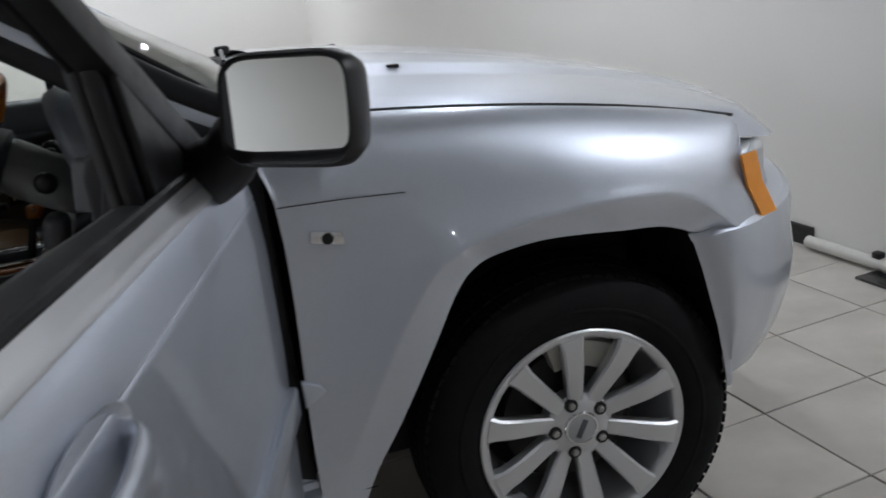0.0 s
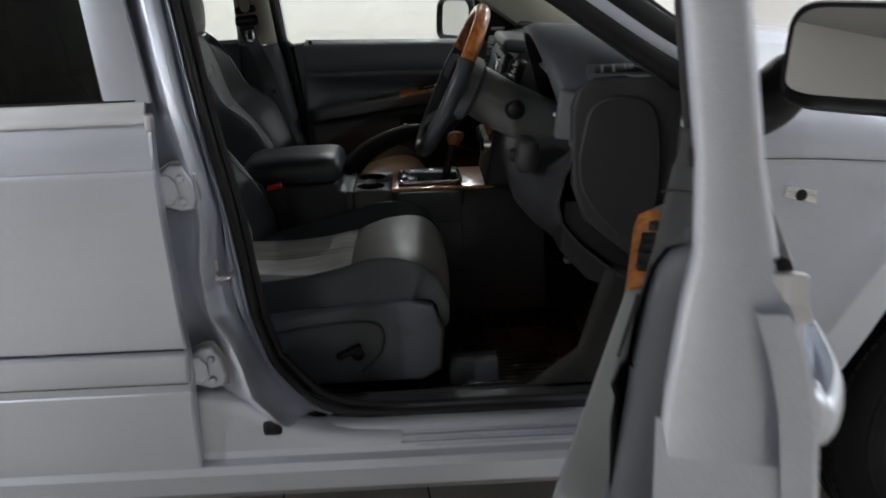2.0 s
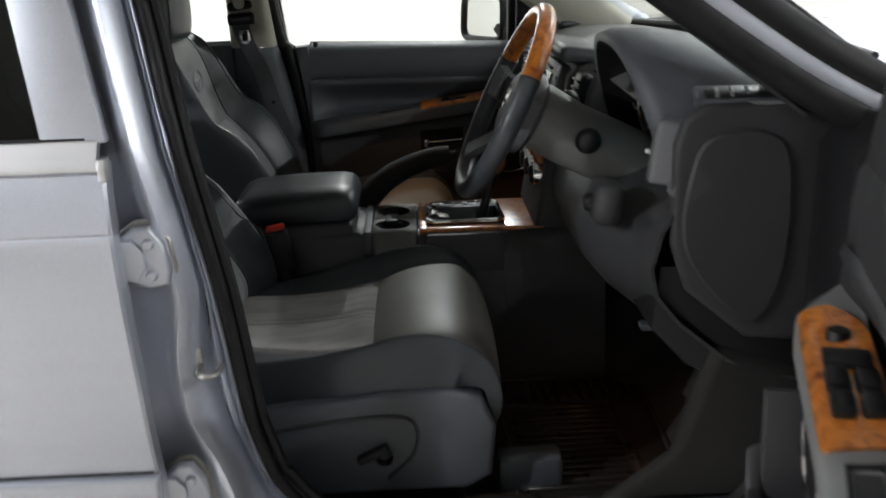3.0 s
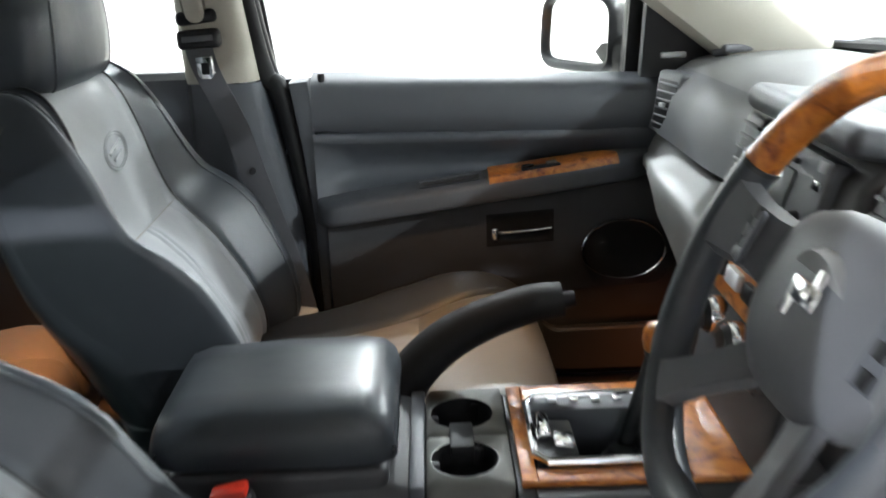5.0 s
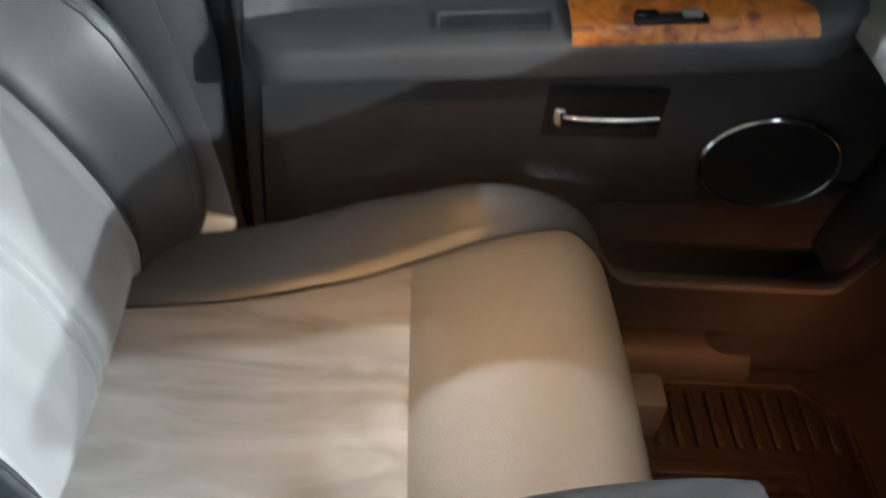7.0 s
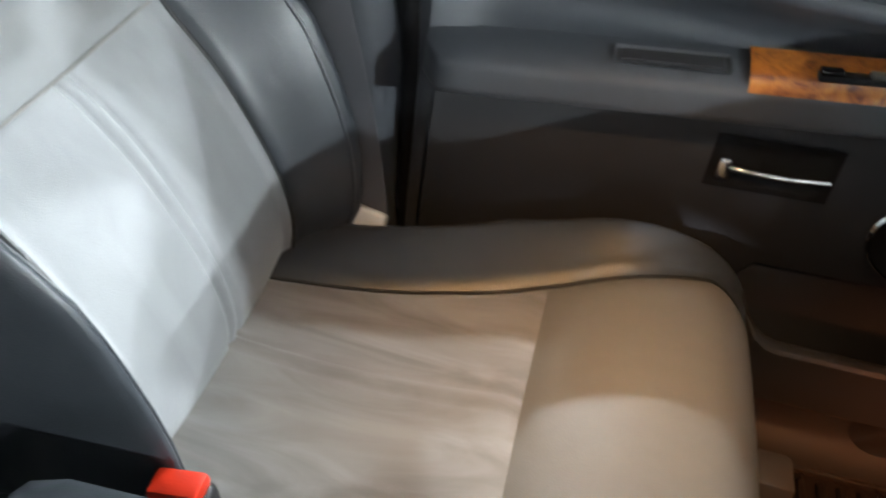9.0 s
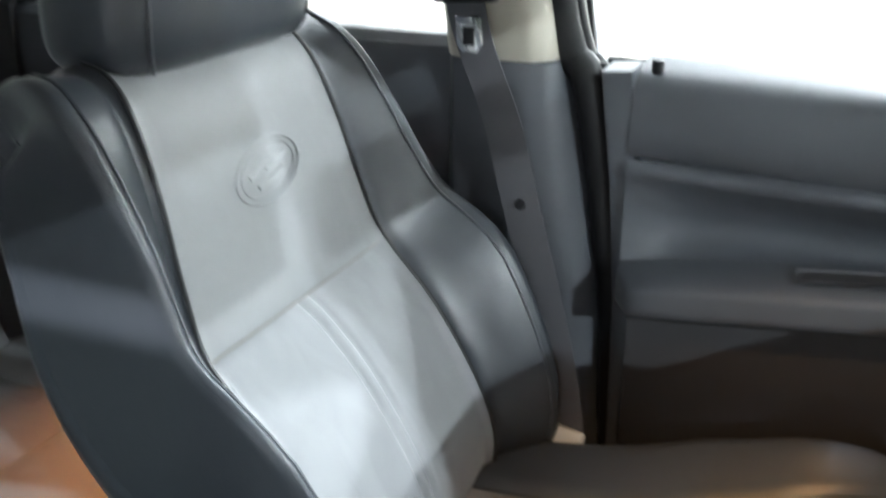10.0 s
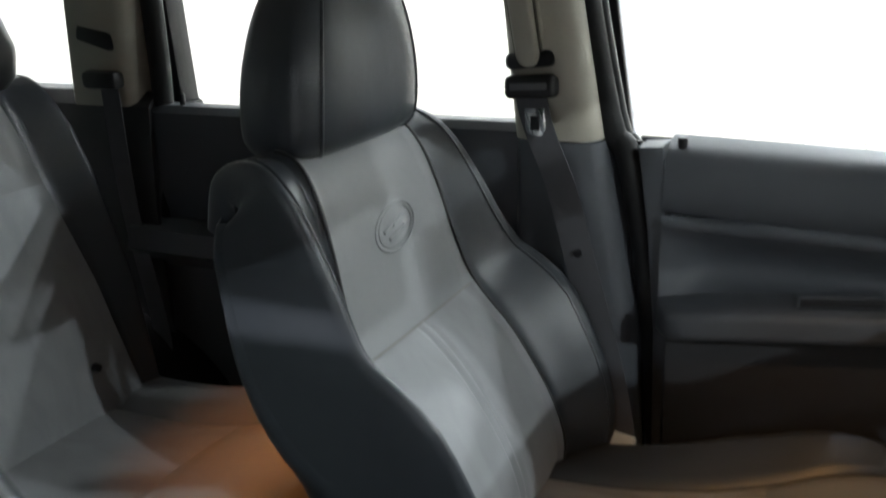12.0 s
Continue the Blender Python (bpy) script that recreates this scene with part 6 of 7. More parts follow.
    oval = Matrix.Translation((0, 0, 0.785)) @ Matrix.Diagonal((0.97, 1, 0.72, 1)) @ Matrix.Translation((0, 0, -0.785))
    oval.translation.x = -1.035 * 0.03
    b.transform(oval)
    part("speaker_grille", b, RUBBER, door, "black loudspeaker grille", s)
    b = lathe([(0.0815, 0.705), (0.082, 0.7005), (0.0845, 0.6995), (0.087, 0.702), (0.0875, 0.712)], 56, "y", sc)
    b.transform(oval)
    part("speaker_ring", b, CHROME, door, "thin chrome loudspeaker ring", s)
    # map pocket
    rows = []
    lipz = lambda x: 0.651 + 0.015 * (x + 1.05) + 0.045 * ease((-1.175 - x) / 0.07) + 0.075 * ease((x + 0.93) / 0.05)
    for y, f in ((0.72, 0.12), (0.70, 0.03), (0.672, 0.0), (0.660, 0.06), (0.650, 0.45), (0.642, 0.86), (0.640, 0.94), (0.643, 0.985), (0.650, 1.0), (0.658, 0.985), (0.662, 0.94), (0.668, 0.5), (0.690, 0.25), (0.735, 0.22)):
        row = []
        for x in np.linspace(-1.262, -0.865, 28):
            e = ease((x + 1.262) / 0.06) * ease((-0.860 - x) / 0.035)
            row.append(V(x, 0.728 + (y - 0.728) * e * 1.05, 0.545 + 0.03 * ease((-1.15 - x) / 0.1) + 0.05 * ease((x + 0.95) / 0.08) + (lipz(x) - 0.545 - 0.03 * ease((-1.15 - x) / 0.1) - 0.05 * ease((x + 0.95) / 0.08)) * f))
        rows.append(row)
    part("pocket_back", sheet([[V(x, y, z) for x in np.linspace(-1.30, -0.86, 8)] for y, z in ((0.738, 0.74), (0.745, 0.70), (0.745, 0.50))], thick=0.004), DEEP_TRIM, door, "", s)
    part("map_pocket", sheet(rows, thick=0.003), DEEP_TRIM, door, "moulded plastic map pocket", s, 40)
    part("pocket_end", slab([(-0.918, 0.64), (-0.880, 0.64), (-0.850, 0.80), (-0.880, 0.80), (-0.912, 0.70)], "y", 0.655, 0.74, 0.006, 3), DEEP_TRIM, door, "", s)
    part("lock_knob", lathe([(0.0, 1.141), (0.0062, 1.140), (0.0075, 1.136), (0.0065, 1.118)] if s > 0 else [(0.0, 1.162), (0.0045, 1.161), (0.0058, 1.156), (0.005, 1.14)], 12, "z", (-1.612, 0.762, 0)), BLACK, door, "black lock knob", s)


build_trim(door_l, 1)
build_trim(door_r, -1)
CARD = ("trim_", "armrest", "wood_plate", "window_switch", "lock_switch", "mirror_switch", "pull_cup", "cup_", "pocket_", "lever", "recess", "speaker", "map_pocket", "lock_knob", "switch_key")
for ob in door_r.children:
    if ob.name.startswith(CARD):
        for v in ob.data.vertices:
            v.co.x = ramp(v.co.x, (-1.672, -1.672), (-1.632, -1.632), (-1.302, -1.105), (-1.035, -0.83), (-0.965, -0.76), (-0.865, -0.69)) if not ob.name.startswith("trim_end") else v.co.x
            v.co.x += 0.18 if ob.name.startswith("lock_knob") else 0.0
            v.co.z += 0.02 if ob.name.startswith("lock_knob") else 0.0
            v.co.y -= ramp(v.co.x, (-1.66, 0.010), (-1.3, 0.040), (-1.1, 0.056)) + ramp(v.co.z, (1.0, 0.0), (1.14, 0.03)) * ramp(v.co.x, (-1.66, 1.0), (-1.2, 0.0))
            v.co.z += ramp(v.co.z, (0.5, 0.0), (0.945, -0.010), (1.03, 0.02), (1.14, 0.03))
cap_rows = ((0.525, 0.765), (0.545, 0.735), (0.60, 0.727), (0.72, 0.724), (0.88, 0.726), (0.93, 0.738), (1.0, 0.749), (1.06, 0.757), (1.12, 0.767), (1.148, 0.774), (1.164, 0.785), (1.171, 0.80), (1.172, 0.83))
part("trim_cap", loft([[V(x, y, z) for x, y in ((-1.585, y0 + 0.004), (-1.605, y0 + 0.0015), (-1.624, y0 + 0.002), (-1.638, y0 + 0.008), (-1.647, y0 + 0.019), (-1.651, min(y0 + 0.034, 0.842)), (-1.651, 0.845), (-1.585, 0.845))] for z, y0 in cap_rows]), DARK_TRIM, door_r, "dark rounded card edge", -1, 60)
part("pad_groove", tube([(-1.437, 0.776, 1.164), (-1.44, 0.786, 1.1685), (-1.45, 0.80, 1.170), (-1.455, 0.835, 1.168)], 0.0016, 6), BLACK, door_r, "", -1)
door_r.matrix_basis = OPEN


# ---------- dashboard ----------
def build_dash():
    ys = np.linspace(-0.735, 0.735, 50)
    def cx(y):  # how far the middle stands towards the seats
        return -0.02 * (1 - ease((abs(y) - 0.16) / 0.12))
    def bow(y):
        return 0.05 * (abs(y) / 0.735) ** 2
    top = [[V(x + (bow(y) if x > -0.8 else 0) * -1.0 + (0.055 * ease((-y - 0.5) / 0.22) if x < -0.8 else 0), y, z + 0.012 * (1 - (y / 0.74) ** 2)) for y in ys] for x, z in ((-0.57, 1.155), (-0.66, 1.162), (-0.76, 1.163), (-0.85, 1.158), (-0.905, 1.148), (-0.93, 1.134))]
    dash = part("dashboard", sheet(top, thick=0.006), PALE_TRIM, suv, "two-tone grey moulded dashboard", smooth=60)
    dip = lambda y: 0.12 * ease((0.215 - abs(y + 0.468)) / 0.03)  # the instrument well
    face = [[V(x + dip(y) + cx(y) - 0.014 * ease((y - 0.2) / 0.2) * ease((1.134 - z) / 0.03) + 0.055 * ease((-y - 0.5) / 0.22), y, z + 0.012 * (1 - (y / 0.74) ** 2)) for y in ys] for x, z in ((-0.93, 1.134), (-0.948, 1.118), (-0.958, 1.09), (-0.966, 1.05), (-0.975, 1.02))]
    part("dash_face", sheet(face, thick=0.005), MID_TRIM, dash, "slate upper dash face", smooth=60)
    # lower pad with its ledge, passenger side then driver side
    yl = np.linspace(0.155, 0.735, 22)
    lip = lambda y: -0.05 * ease((0.74 - y) / 0.35) - 0.032
    pad = []
    for f, z in ((0.0, 1.016), (0.60, 1.010), (0.90, 1.007), (0.98, 1.001), (1.01, 0.988), (0.95, 0.93), (0.72, 0.87), (0.35, 0.81), (-0.3, 0.775), (-1.2, 0.77)):
        up = lambda y: ease((y - 0.26) / 0.47) * ease((0.995 - z) / 0.19)
        pad.append([V(-0.972 + lip(y) * f + 0.05 * up(y), y, z - 0.035 * ease((y - 0.45) / 0.3) * (0 if f == 0 else 1) + 0.20 * up(y)) for y in yl])
    part("glovebox_pad", sheet(pad, thick=0.006), PAD_TRIM, dash, "pale grey lower dash pad", smooth=60)
    pad = []
    yd = np.linspace(-0.735, -0.155, 22)
    for dx, z in ((0.0, 1.03), (-0.02, 1.0), (-0.045, 0.96), (-0.06, 0.90), (-0.05, 0.85), (-0.01, 0.80), (0.06, 0.74), (0.12, 0.70), (0.22, 0.69)):
        pad.append([V(-0.965 + dx + dip(y) * ease((z - 0.97) / 0.05) + 0.075 * ease((-y - 0.5) / 0.22), y, z) for y in yd])
    part("knee_pad", sheet(pad, thick=0.006), DEEP_TRIM, dash, "dark knee panel", smooth=60)
    part("light_switch", lathe([(0.0, -1.038), (0.012, -1.037), (0.016, -1.03), (0.018, -1.0)], 18, "x", (0, -0.62, 0.985)), BLACK, dash, "black light switch")
    part("switch_recess", obox((-1.0, -0.62, 0.985), (0.05, 0.085, 0.075), (0, 10, 0), 0.02, 3), DEEP_TRIM, dash)
    part("lower_cover", slab([(-0.66, 0.62), (-0.88, 0.72), (-0.94, 0.79), (-0.93, 0.90), (-0.66, 0.90)], "y", -0.72, 0.60, 0.01), BLACK, dash, "black lower dash cover")
    # dash ends: a side wall with a rounded access panel
    for s in (-1, 1):
        edge = 0.04 if s > 0 else 0.0
        part("end_panel", slab([(-0.66, 1.165), (-0.87 + edge, 1.16), (-0.905 + edge, 1.14), (-0.918 + edge, 1.10), (-0.918 + edge, 0.94), (-0.89 + edge, 0.86), (-0.79, 0.775), (-0.66, 0.76)], "y", 0.712, 0.738, 0.010, 3), DEEP_TRIM, dash, "dark dash end panel", s)
        outline = curve([(-0.904, 0.97, 0), (-0.896, 1.045, 0), (-0.878, 1.100, 0), (-0.835, 1.122, 0), (-0.775, 1.117, 0), (-0.742, 1.08, 0), (-0.732, 0.98, 0), (-0.742, 0.875, 0), (-0.775, 0.810, 0), (-0.822, 0.828, 0), (-0.885, 0.905, 0)], 4, True)
        part("access_panel", slab([(p.x, p.y) for p in outline], "y", 0.738, 0.748, 0.004, 1), DEEP_TRIM, dash, "dark rounded access panel", s)
        # driver's demister one tone darker, shade set into the plastic
        part("demister", obox((-0.80, 0.700, 1.166), (0.16, 0.056, 0.016), (-16, 0, 10), 0.006, 3), MID_TRIM if s > 0 else DARK_TRIM, dash, "grey side demister", s)
        part("demister_well", obox((-0.815, 0.7075, 1.1725), (0.10, 0.030, 0.006), (-16, 0, 10), 0.002), BLACK, dash, "", s)
        for k in range(4):
            part("demister_vane", obox((-0.777 - 0.025 * k, 0.702 + 0.0045 * k, 1.176), (0.005, 0.028, 0.006), (-16, 0, 10), 0.001), PALE_TRIM, dash, "pale demister vane", s)
        # outer air vent
        dx = 0.0 if s > 0 else 0.045
        part("air_vent", obox((-0.925 + dx, 0.672, 1.076), (0.11, 0.086, 0.106), (0, 8, 16), 0.010, 3), MID_TRIM, dash, "grey side air vent", s)
        part("vent_hole", obox((-0.9735 + dx, 0.6585, 1.075), (0.014, 0.068, 0.092), (0, 8, 16), 0.004), BLACK, dash, "", s)
        for k in range(6):
            part("vent_slat", obox((-0.9815 + 0.0020 * k + dx, 0.6575, 1.039 + 0.0145 * k), (0.010, 0.064, 0.005), (0, 26, 16), 0.0015), MID_TRIM, dash, "", s)
        part("vent_tab", obox((-0.983 + dx, 0.656, 1.076), (0.012, 0.012, 0.008), (0, 8, 16), 0.002), ALLOY, dash, "", s)
    # centre stack
    part("console_tower", slab([(-0.86, 1.165), (-0.945, 1.168), (-0.985, 1.13), (-1.02, 1.0), (-1.045, 0.88), (-1.06, 0.80), (-0.9, 0.78), (-0.8, 1.0)], "y", -0.15, 0.15, 0.012, 3), DEEP_TRIM, dash, "dark centre stack")
    part("stack_hood", obox((-0.955, 0.0, 1.172), (0.10, 0.31, 0.035), (0, 8, 0), 0.016, 4), DARK_TRIM, dash, "rounded stack hood")
    rad = part("radio", obox((-0.998, 0.0, 1.085), (0.03, 0.205, 0.125), (0, 16, 0), 0.006, 2), DARK_TRIM, dash, "grey radio with a screen")
    part("radio_screen", obox((-1.014, 0.02, 1.088), (0.006, 0.10, 0.072), (0, 16, 0), 0.002), DISPLAY, dash, "dull grey radio screen")
    part("radio_slot", obox((-1.006, 0.02, 1.135), (0.006, 0.11, 0.006), (0, 16, 0), 0.001), BLACK, dash)
    for sy in (-0.083, 0.088):
        for k in range(6):
            part("radio_key", obox((-0.995 - 0.0052 * k, sy, 1.138 - 0.02 * k), (0.008, 0.022, 0.013), (0, 16, 0), 0.002), GLOSS_BLACK if k % 2 else PALE_TRIM, dash)
    part("radio_knob", lathe([(0.0, -1.035), (0.014, -1.034), (0.016, -1.028), (0.017, -1.005)], 20, "x", (0, -0.062, 1.07)), BLACK, dash, "black radio knob")
    for yy in (-0.195, 0.195):
        part("centre_vent", obox((-0.972, yy, 1.085), (0.03, 0.075, 0.12), (0, 14, 0), 0.012, 3), BLACK, dash, "black centre air vent")
        for k in range(6):
            part("vent_slat", obox((-0.977 - 0.0035 * k, yy, 1.128 - 0.017 * k), (0.01, 0.06, 0.005), (0, 30, 0), 0.001), BLACK, dash)
    part("stack_wood", obox((-1.035, 0.0, 0.975), (0.012, 0.27, 0.075), (0, 12, 0), 0.005), WOOD, dash, "burr-wood stack trim")
    for k in range(3):
        part("climate_knob", lathe([(0.0, -1.068), (0.018, -1.066), (0.021, -1.06), (0.023, -1.03)], 24, "x", (0, -0.085 + 0.085 * k, 0.905)), BLACK, dash, "black climate knob")
        part("knob_ring", lathe([(0.021, -1.056), (0.024, -1.058), (0.026, -1.052), (0.026, -1.03)], 24, "x", (0, -0.085 + 0.085 * k, 0.905)), CHROME, dash)
    for k in range(4):
        part("stack_switch", obox((-1.043, -0.09 + 0.06 * k, 0.975), (0.012, 0.045, 0.022), (0, 12, 0), 0.003), BLACK if k % 2 else ALLOY, dash)
    # instrument hood: a thick soft arch over deep-set dials
    rows = []
    hy, hw = -0.468, 0.215
    for a in np.linspace(math.pi * 1.04, -0.04 * math.pi, 34):
        ca, sa = math.cos(a), math.sin(a)
        px = math.copysign(abs(ca) ** 0.75, ca)
        pz = max(sa, 0) ** 0.75
        row = []
        for x, wf, zt in ((-0.72, 1.12, -0.045), (-0.80, 1.12, -0.012), (-0.90, 1.10, 0.004), (-0.955, 1.06, 0.006), (-0.978, 1.0, -0.002), (-0.975, 0.94, -0.016), (-0.955, 0.89, -0.026), (-0.86, 0.84, -0.036)):
            back = 0.075 * (1 - pz) * (1 if x < -0.85 else 0)
            row.append(V(x + back, hy + hw * wf * px, 0.985 + (0.263 + zt) * pz))
        rows.append(row)
    part("instrument_hood", sheet([r[:6] for r in rows]), DARK_TRIM, dash, "dark arched instrument hood", smooth=60)
    part("hood_lining", sheet([r[5:] for r in rows]), BLACK, dash, "black hood lining", smooth=60)
    part("instrument_panel", slab([(-0.66, 1.02), (-0.28, 1.02), (-0.28, 1.14), (-0.33, 1.20), (-0.455, 1.225), (-0.60, 1.20), (-0.66, 1.14)], "x", -0.87, -0.85), GLOSS_BLACK, dash, "black instrument panel")
    for yy, r in ((-0.525, 0.058), (-0.385, 0.058), (-0.60, 0.03), (-0.31, 0.03)):
        part("dial", lathe([(0.0, -0.873), (r * 0.9, -0.873), (r, -0.88), (r * 1.04, -0.878), (r * 1.06, -0.865)], 32, "x", (0, yy, 1.115)), GLOSS_BLACK, dash, "round black dial")
        part("dial_ring", lathe([(r * 0.98, -0.879), (r * 1.0, -0.882), (r * 1.05, -0.8805), (r * 1.06, -0.872)], 32, "x", (0, yy, 1.115)), STEEL, dash, "thin metal dial ring")
        part("dial_needle", obox((-0.8765, yy - r * 0.28, 1.115 - r * 0.2), (0.002, r * 0.75, 0.003), (35, 0, 0), 0.0005), PVC, dash)
    part("dial_display", rbox(-0.8775, -0.8745, -0.552, -0.508, 1.078, 1.089, 0.001), DIAL, dash, "small blue-green lit display")
    # dash speaker strip by the screen
    part("dash_speaker", obox((-0.70, -0.60, 1.172), (0.05, 0.12, 0.016), (0, 0, 8), r=0.008, seg=3), BLACK, dash, "black dash-top grille")


build_dash()

# ---------- steering wheel and column ----------
SW_C, SW_T = V(-1.150, -0.405, 1.125), 26.0
SW = pose(*SW_C, 0, 0, 0) @ Matrix.Rotation(radians(-(90 - SW_T)), 4, "Y")  # local z looks at the driver, local x up the rim


def sw_part(name, bm, mat, parent, label="", smooth=50):
    bm.transform(SW)
    return part(name, bm, mat, parent, label, 1, smooth)


def build_steering():
    def rim(a0, a1, r, n=40, rad=0.0155, flat=1.12, bm=None):
        return tube([(0.177 * math.cos(a), 0.177 * math.sin(a), 0) for a in np.linspace(a0, a1, n)], rad, 14, False, bm, flat, (0, 0, 1))
    up = radians(68)
    hub_rings = []
    for t, z in ((0.80, 0.0), (1.0, 0.012), (1.0, 0.03), (0.93, 0.044), (0.75, 0.052), (0.4, 0.056), (0.1, 0.057)):
        ring = []
        for k in range(32):
            a = k * math.tau / 32
            ca, sa = math.cos(a), math.sin(a)
            rx, ry = 0.075 * (1.0 if ca > 0 else 1.05), 0.108 * (1 - 0.16 * max(-ca, 0))
            ring.append(V(rx * t * math.copysign(abs(ca) ** 0.75, ca), ry * t * math.copysign(abs(sa) ** 0.75, sa), z - 0.062))
        hub_rings.append(ring)
    hub = sw_part("steering_wheel", loft(hub_rings), HUB_TRIM, suv, "leather and burr-wood four-spoke steering wheel")
    sw_part("wood_rim", rim(-up, up, 0), WOOD, hub, "glossy burr-wood rim arc")
    sw_part("leather_rim", rim(up, math.tau - up, 0, 60, 0.0165), LEATHER, hub, "slate leather rim")
    for a in (up, -up):
        sw_part("rim_joint", tube([(0.177 * math.cos(a + d), 0.177 * math.sin(a + d), 0) for d in (-0.012, 0.012)], 0.0175, 14, False, None, 1.1), LEATHER_DARK, hub)
    for a, w in ((radians(84), 0.038), (radians(-84), 0.038), (radians(142), 0.024), (radians(-142), 0.024)):
        rings = []
        for t in np.linspace(0, 1, 6):
            r = 0.06 + 0.12 * t
            ww = w * (1.25 - 0.45 * math.sin(t * math.pi) ** 0.8)
            z = 0.012 - 0.02 * ease(1 - t) + (0.012 * (1 - t)) - 0.040 * (1 - t)
            c, d = V(math.cos(a), math.sin(a), 0), V(-math.sin(a), math.cos(a), 0)
            rings.append([c * r + d * ww + V(0, 0, z - 0.006), c * r + d * ww * 0.8 + V(0, 0, z + 0.006), c * r - d * ww * 0.8 + V(0, 0, z + 0.006), c * r - d * ww + V(0, 0, z - 0.006), c * r + V(0, 0, z - 0.016)])
        sw_part("spoke", loft(rings), HUB_TRIM, hub)
    for sy in (-0.118, 0.118):
        sw_part("spoke_switch", obox((0.012, sy, -0.002), (0.050, 0.026, 0.006), (-18 if sy > 0 else 18, 0, 0), 0.003, 3), DARK_TRIM, hub, "grey spoke switch pad")
        for dx in (-0.018, 0.004, 0.024):
            sw_part("switch_key", obox((0.012 + dx * 0.9, sy, 0.0015), (0.012, 0.016, 0.003), r=0.001), BLACK, hub)
    b = obox((0.008, 0.0, -0.0035), (0.018, 0.042, 0.004), r=0.002)
    obox((0.016, -0.012, -0.0035), (0.03, 0.010, 0.004), r=0.002, bm=b)
    obox((0.000, 0.014, -0.0035), (0.03, 0.010, 0.004), r=0.002, bm=b)
    sw_part("hub_badge", b, CHROME, hub, "plain chrome badge shape")
    col = part("steering_column", loft([[V(x, -0.405 + r * math.cos(a) * 1.05, z + r * math.sin(a)) for a in np.linspace(0, math.tau, 25)[:-1]] for x, z, r in ((-1.135, 1.110, 0.050), (-1.10, 1.098, 0.066), (-1.06, 1.08, 0.072), (-1.0, 1.045, 0.068), (-0.92, 1.01, 0.064), (-0.86, 0.985, 0.060))]), PALE_TRIM, suv, "grey steering column cowl", smooth=60)
    for s, zz in ((-1, 1.068), (1, 1.10)):
        part("stalk", tube([(-1.01, -0.405 + s * 0.07, zz), (-1.015, -0.405 + s * 0.115, zz + 0.002)], 0.010, 10), BLACK, col)
        part("stalk_knob", tube([(-1.012, -0.405 + s * (0.10 + 0.033 * t), zz) for t in np.linspace(0, 1, 9)], lambda t: 0.004 + 0.020 * math.sin(math.pi * (0.12 + 0.86 * t)) ** 0.5, 20), BLACK, col, "black stalk knob")


build_steering()


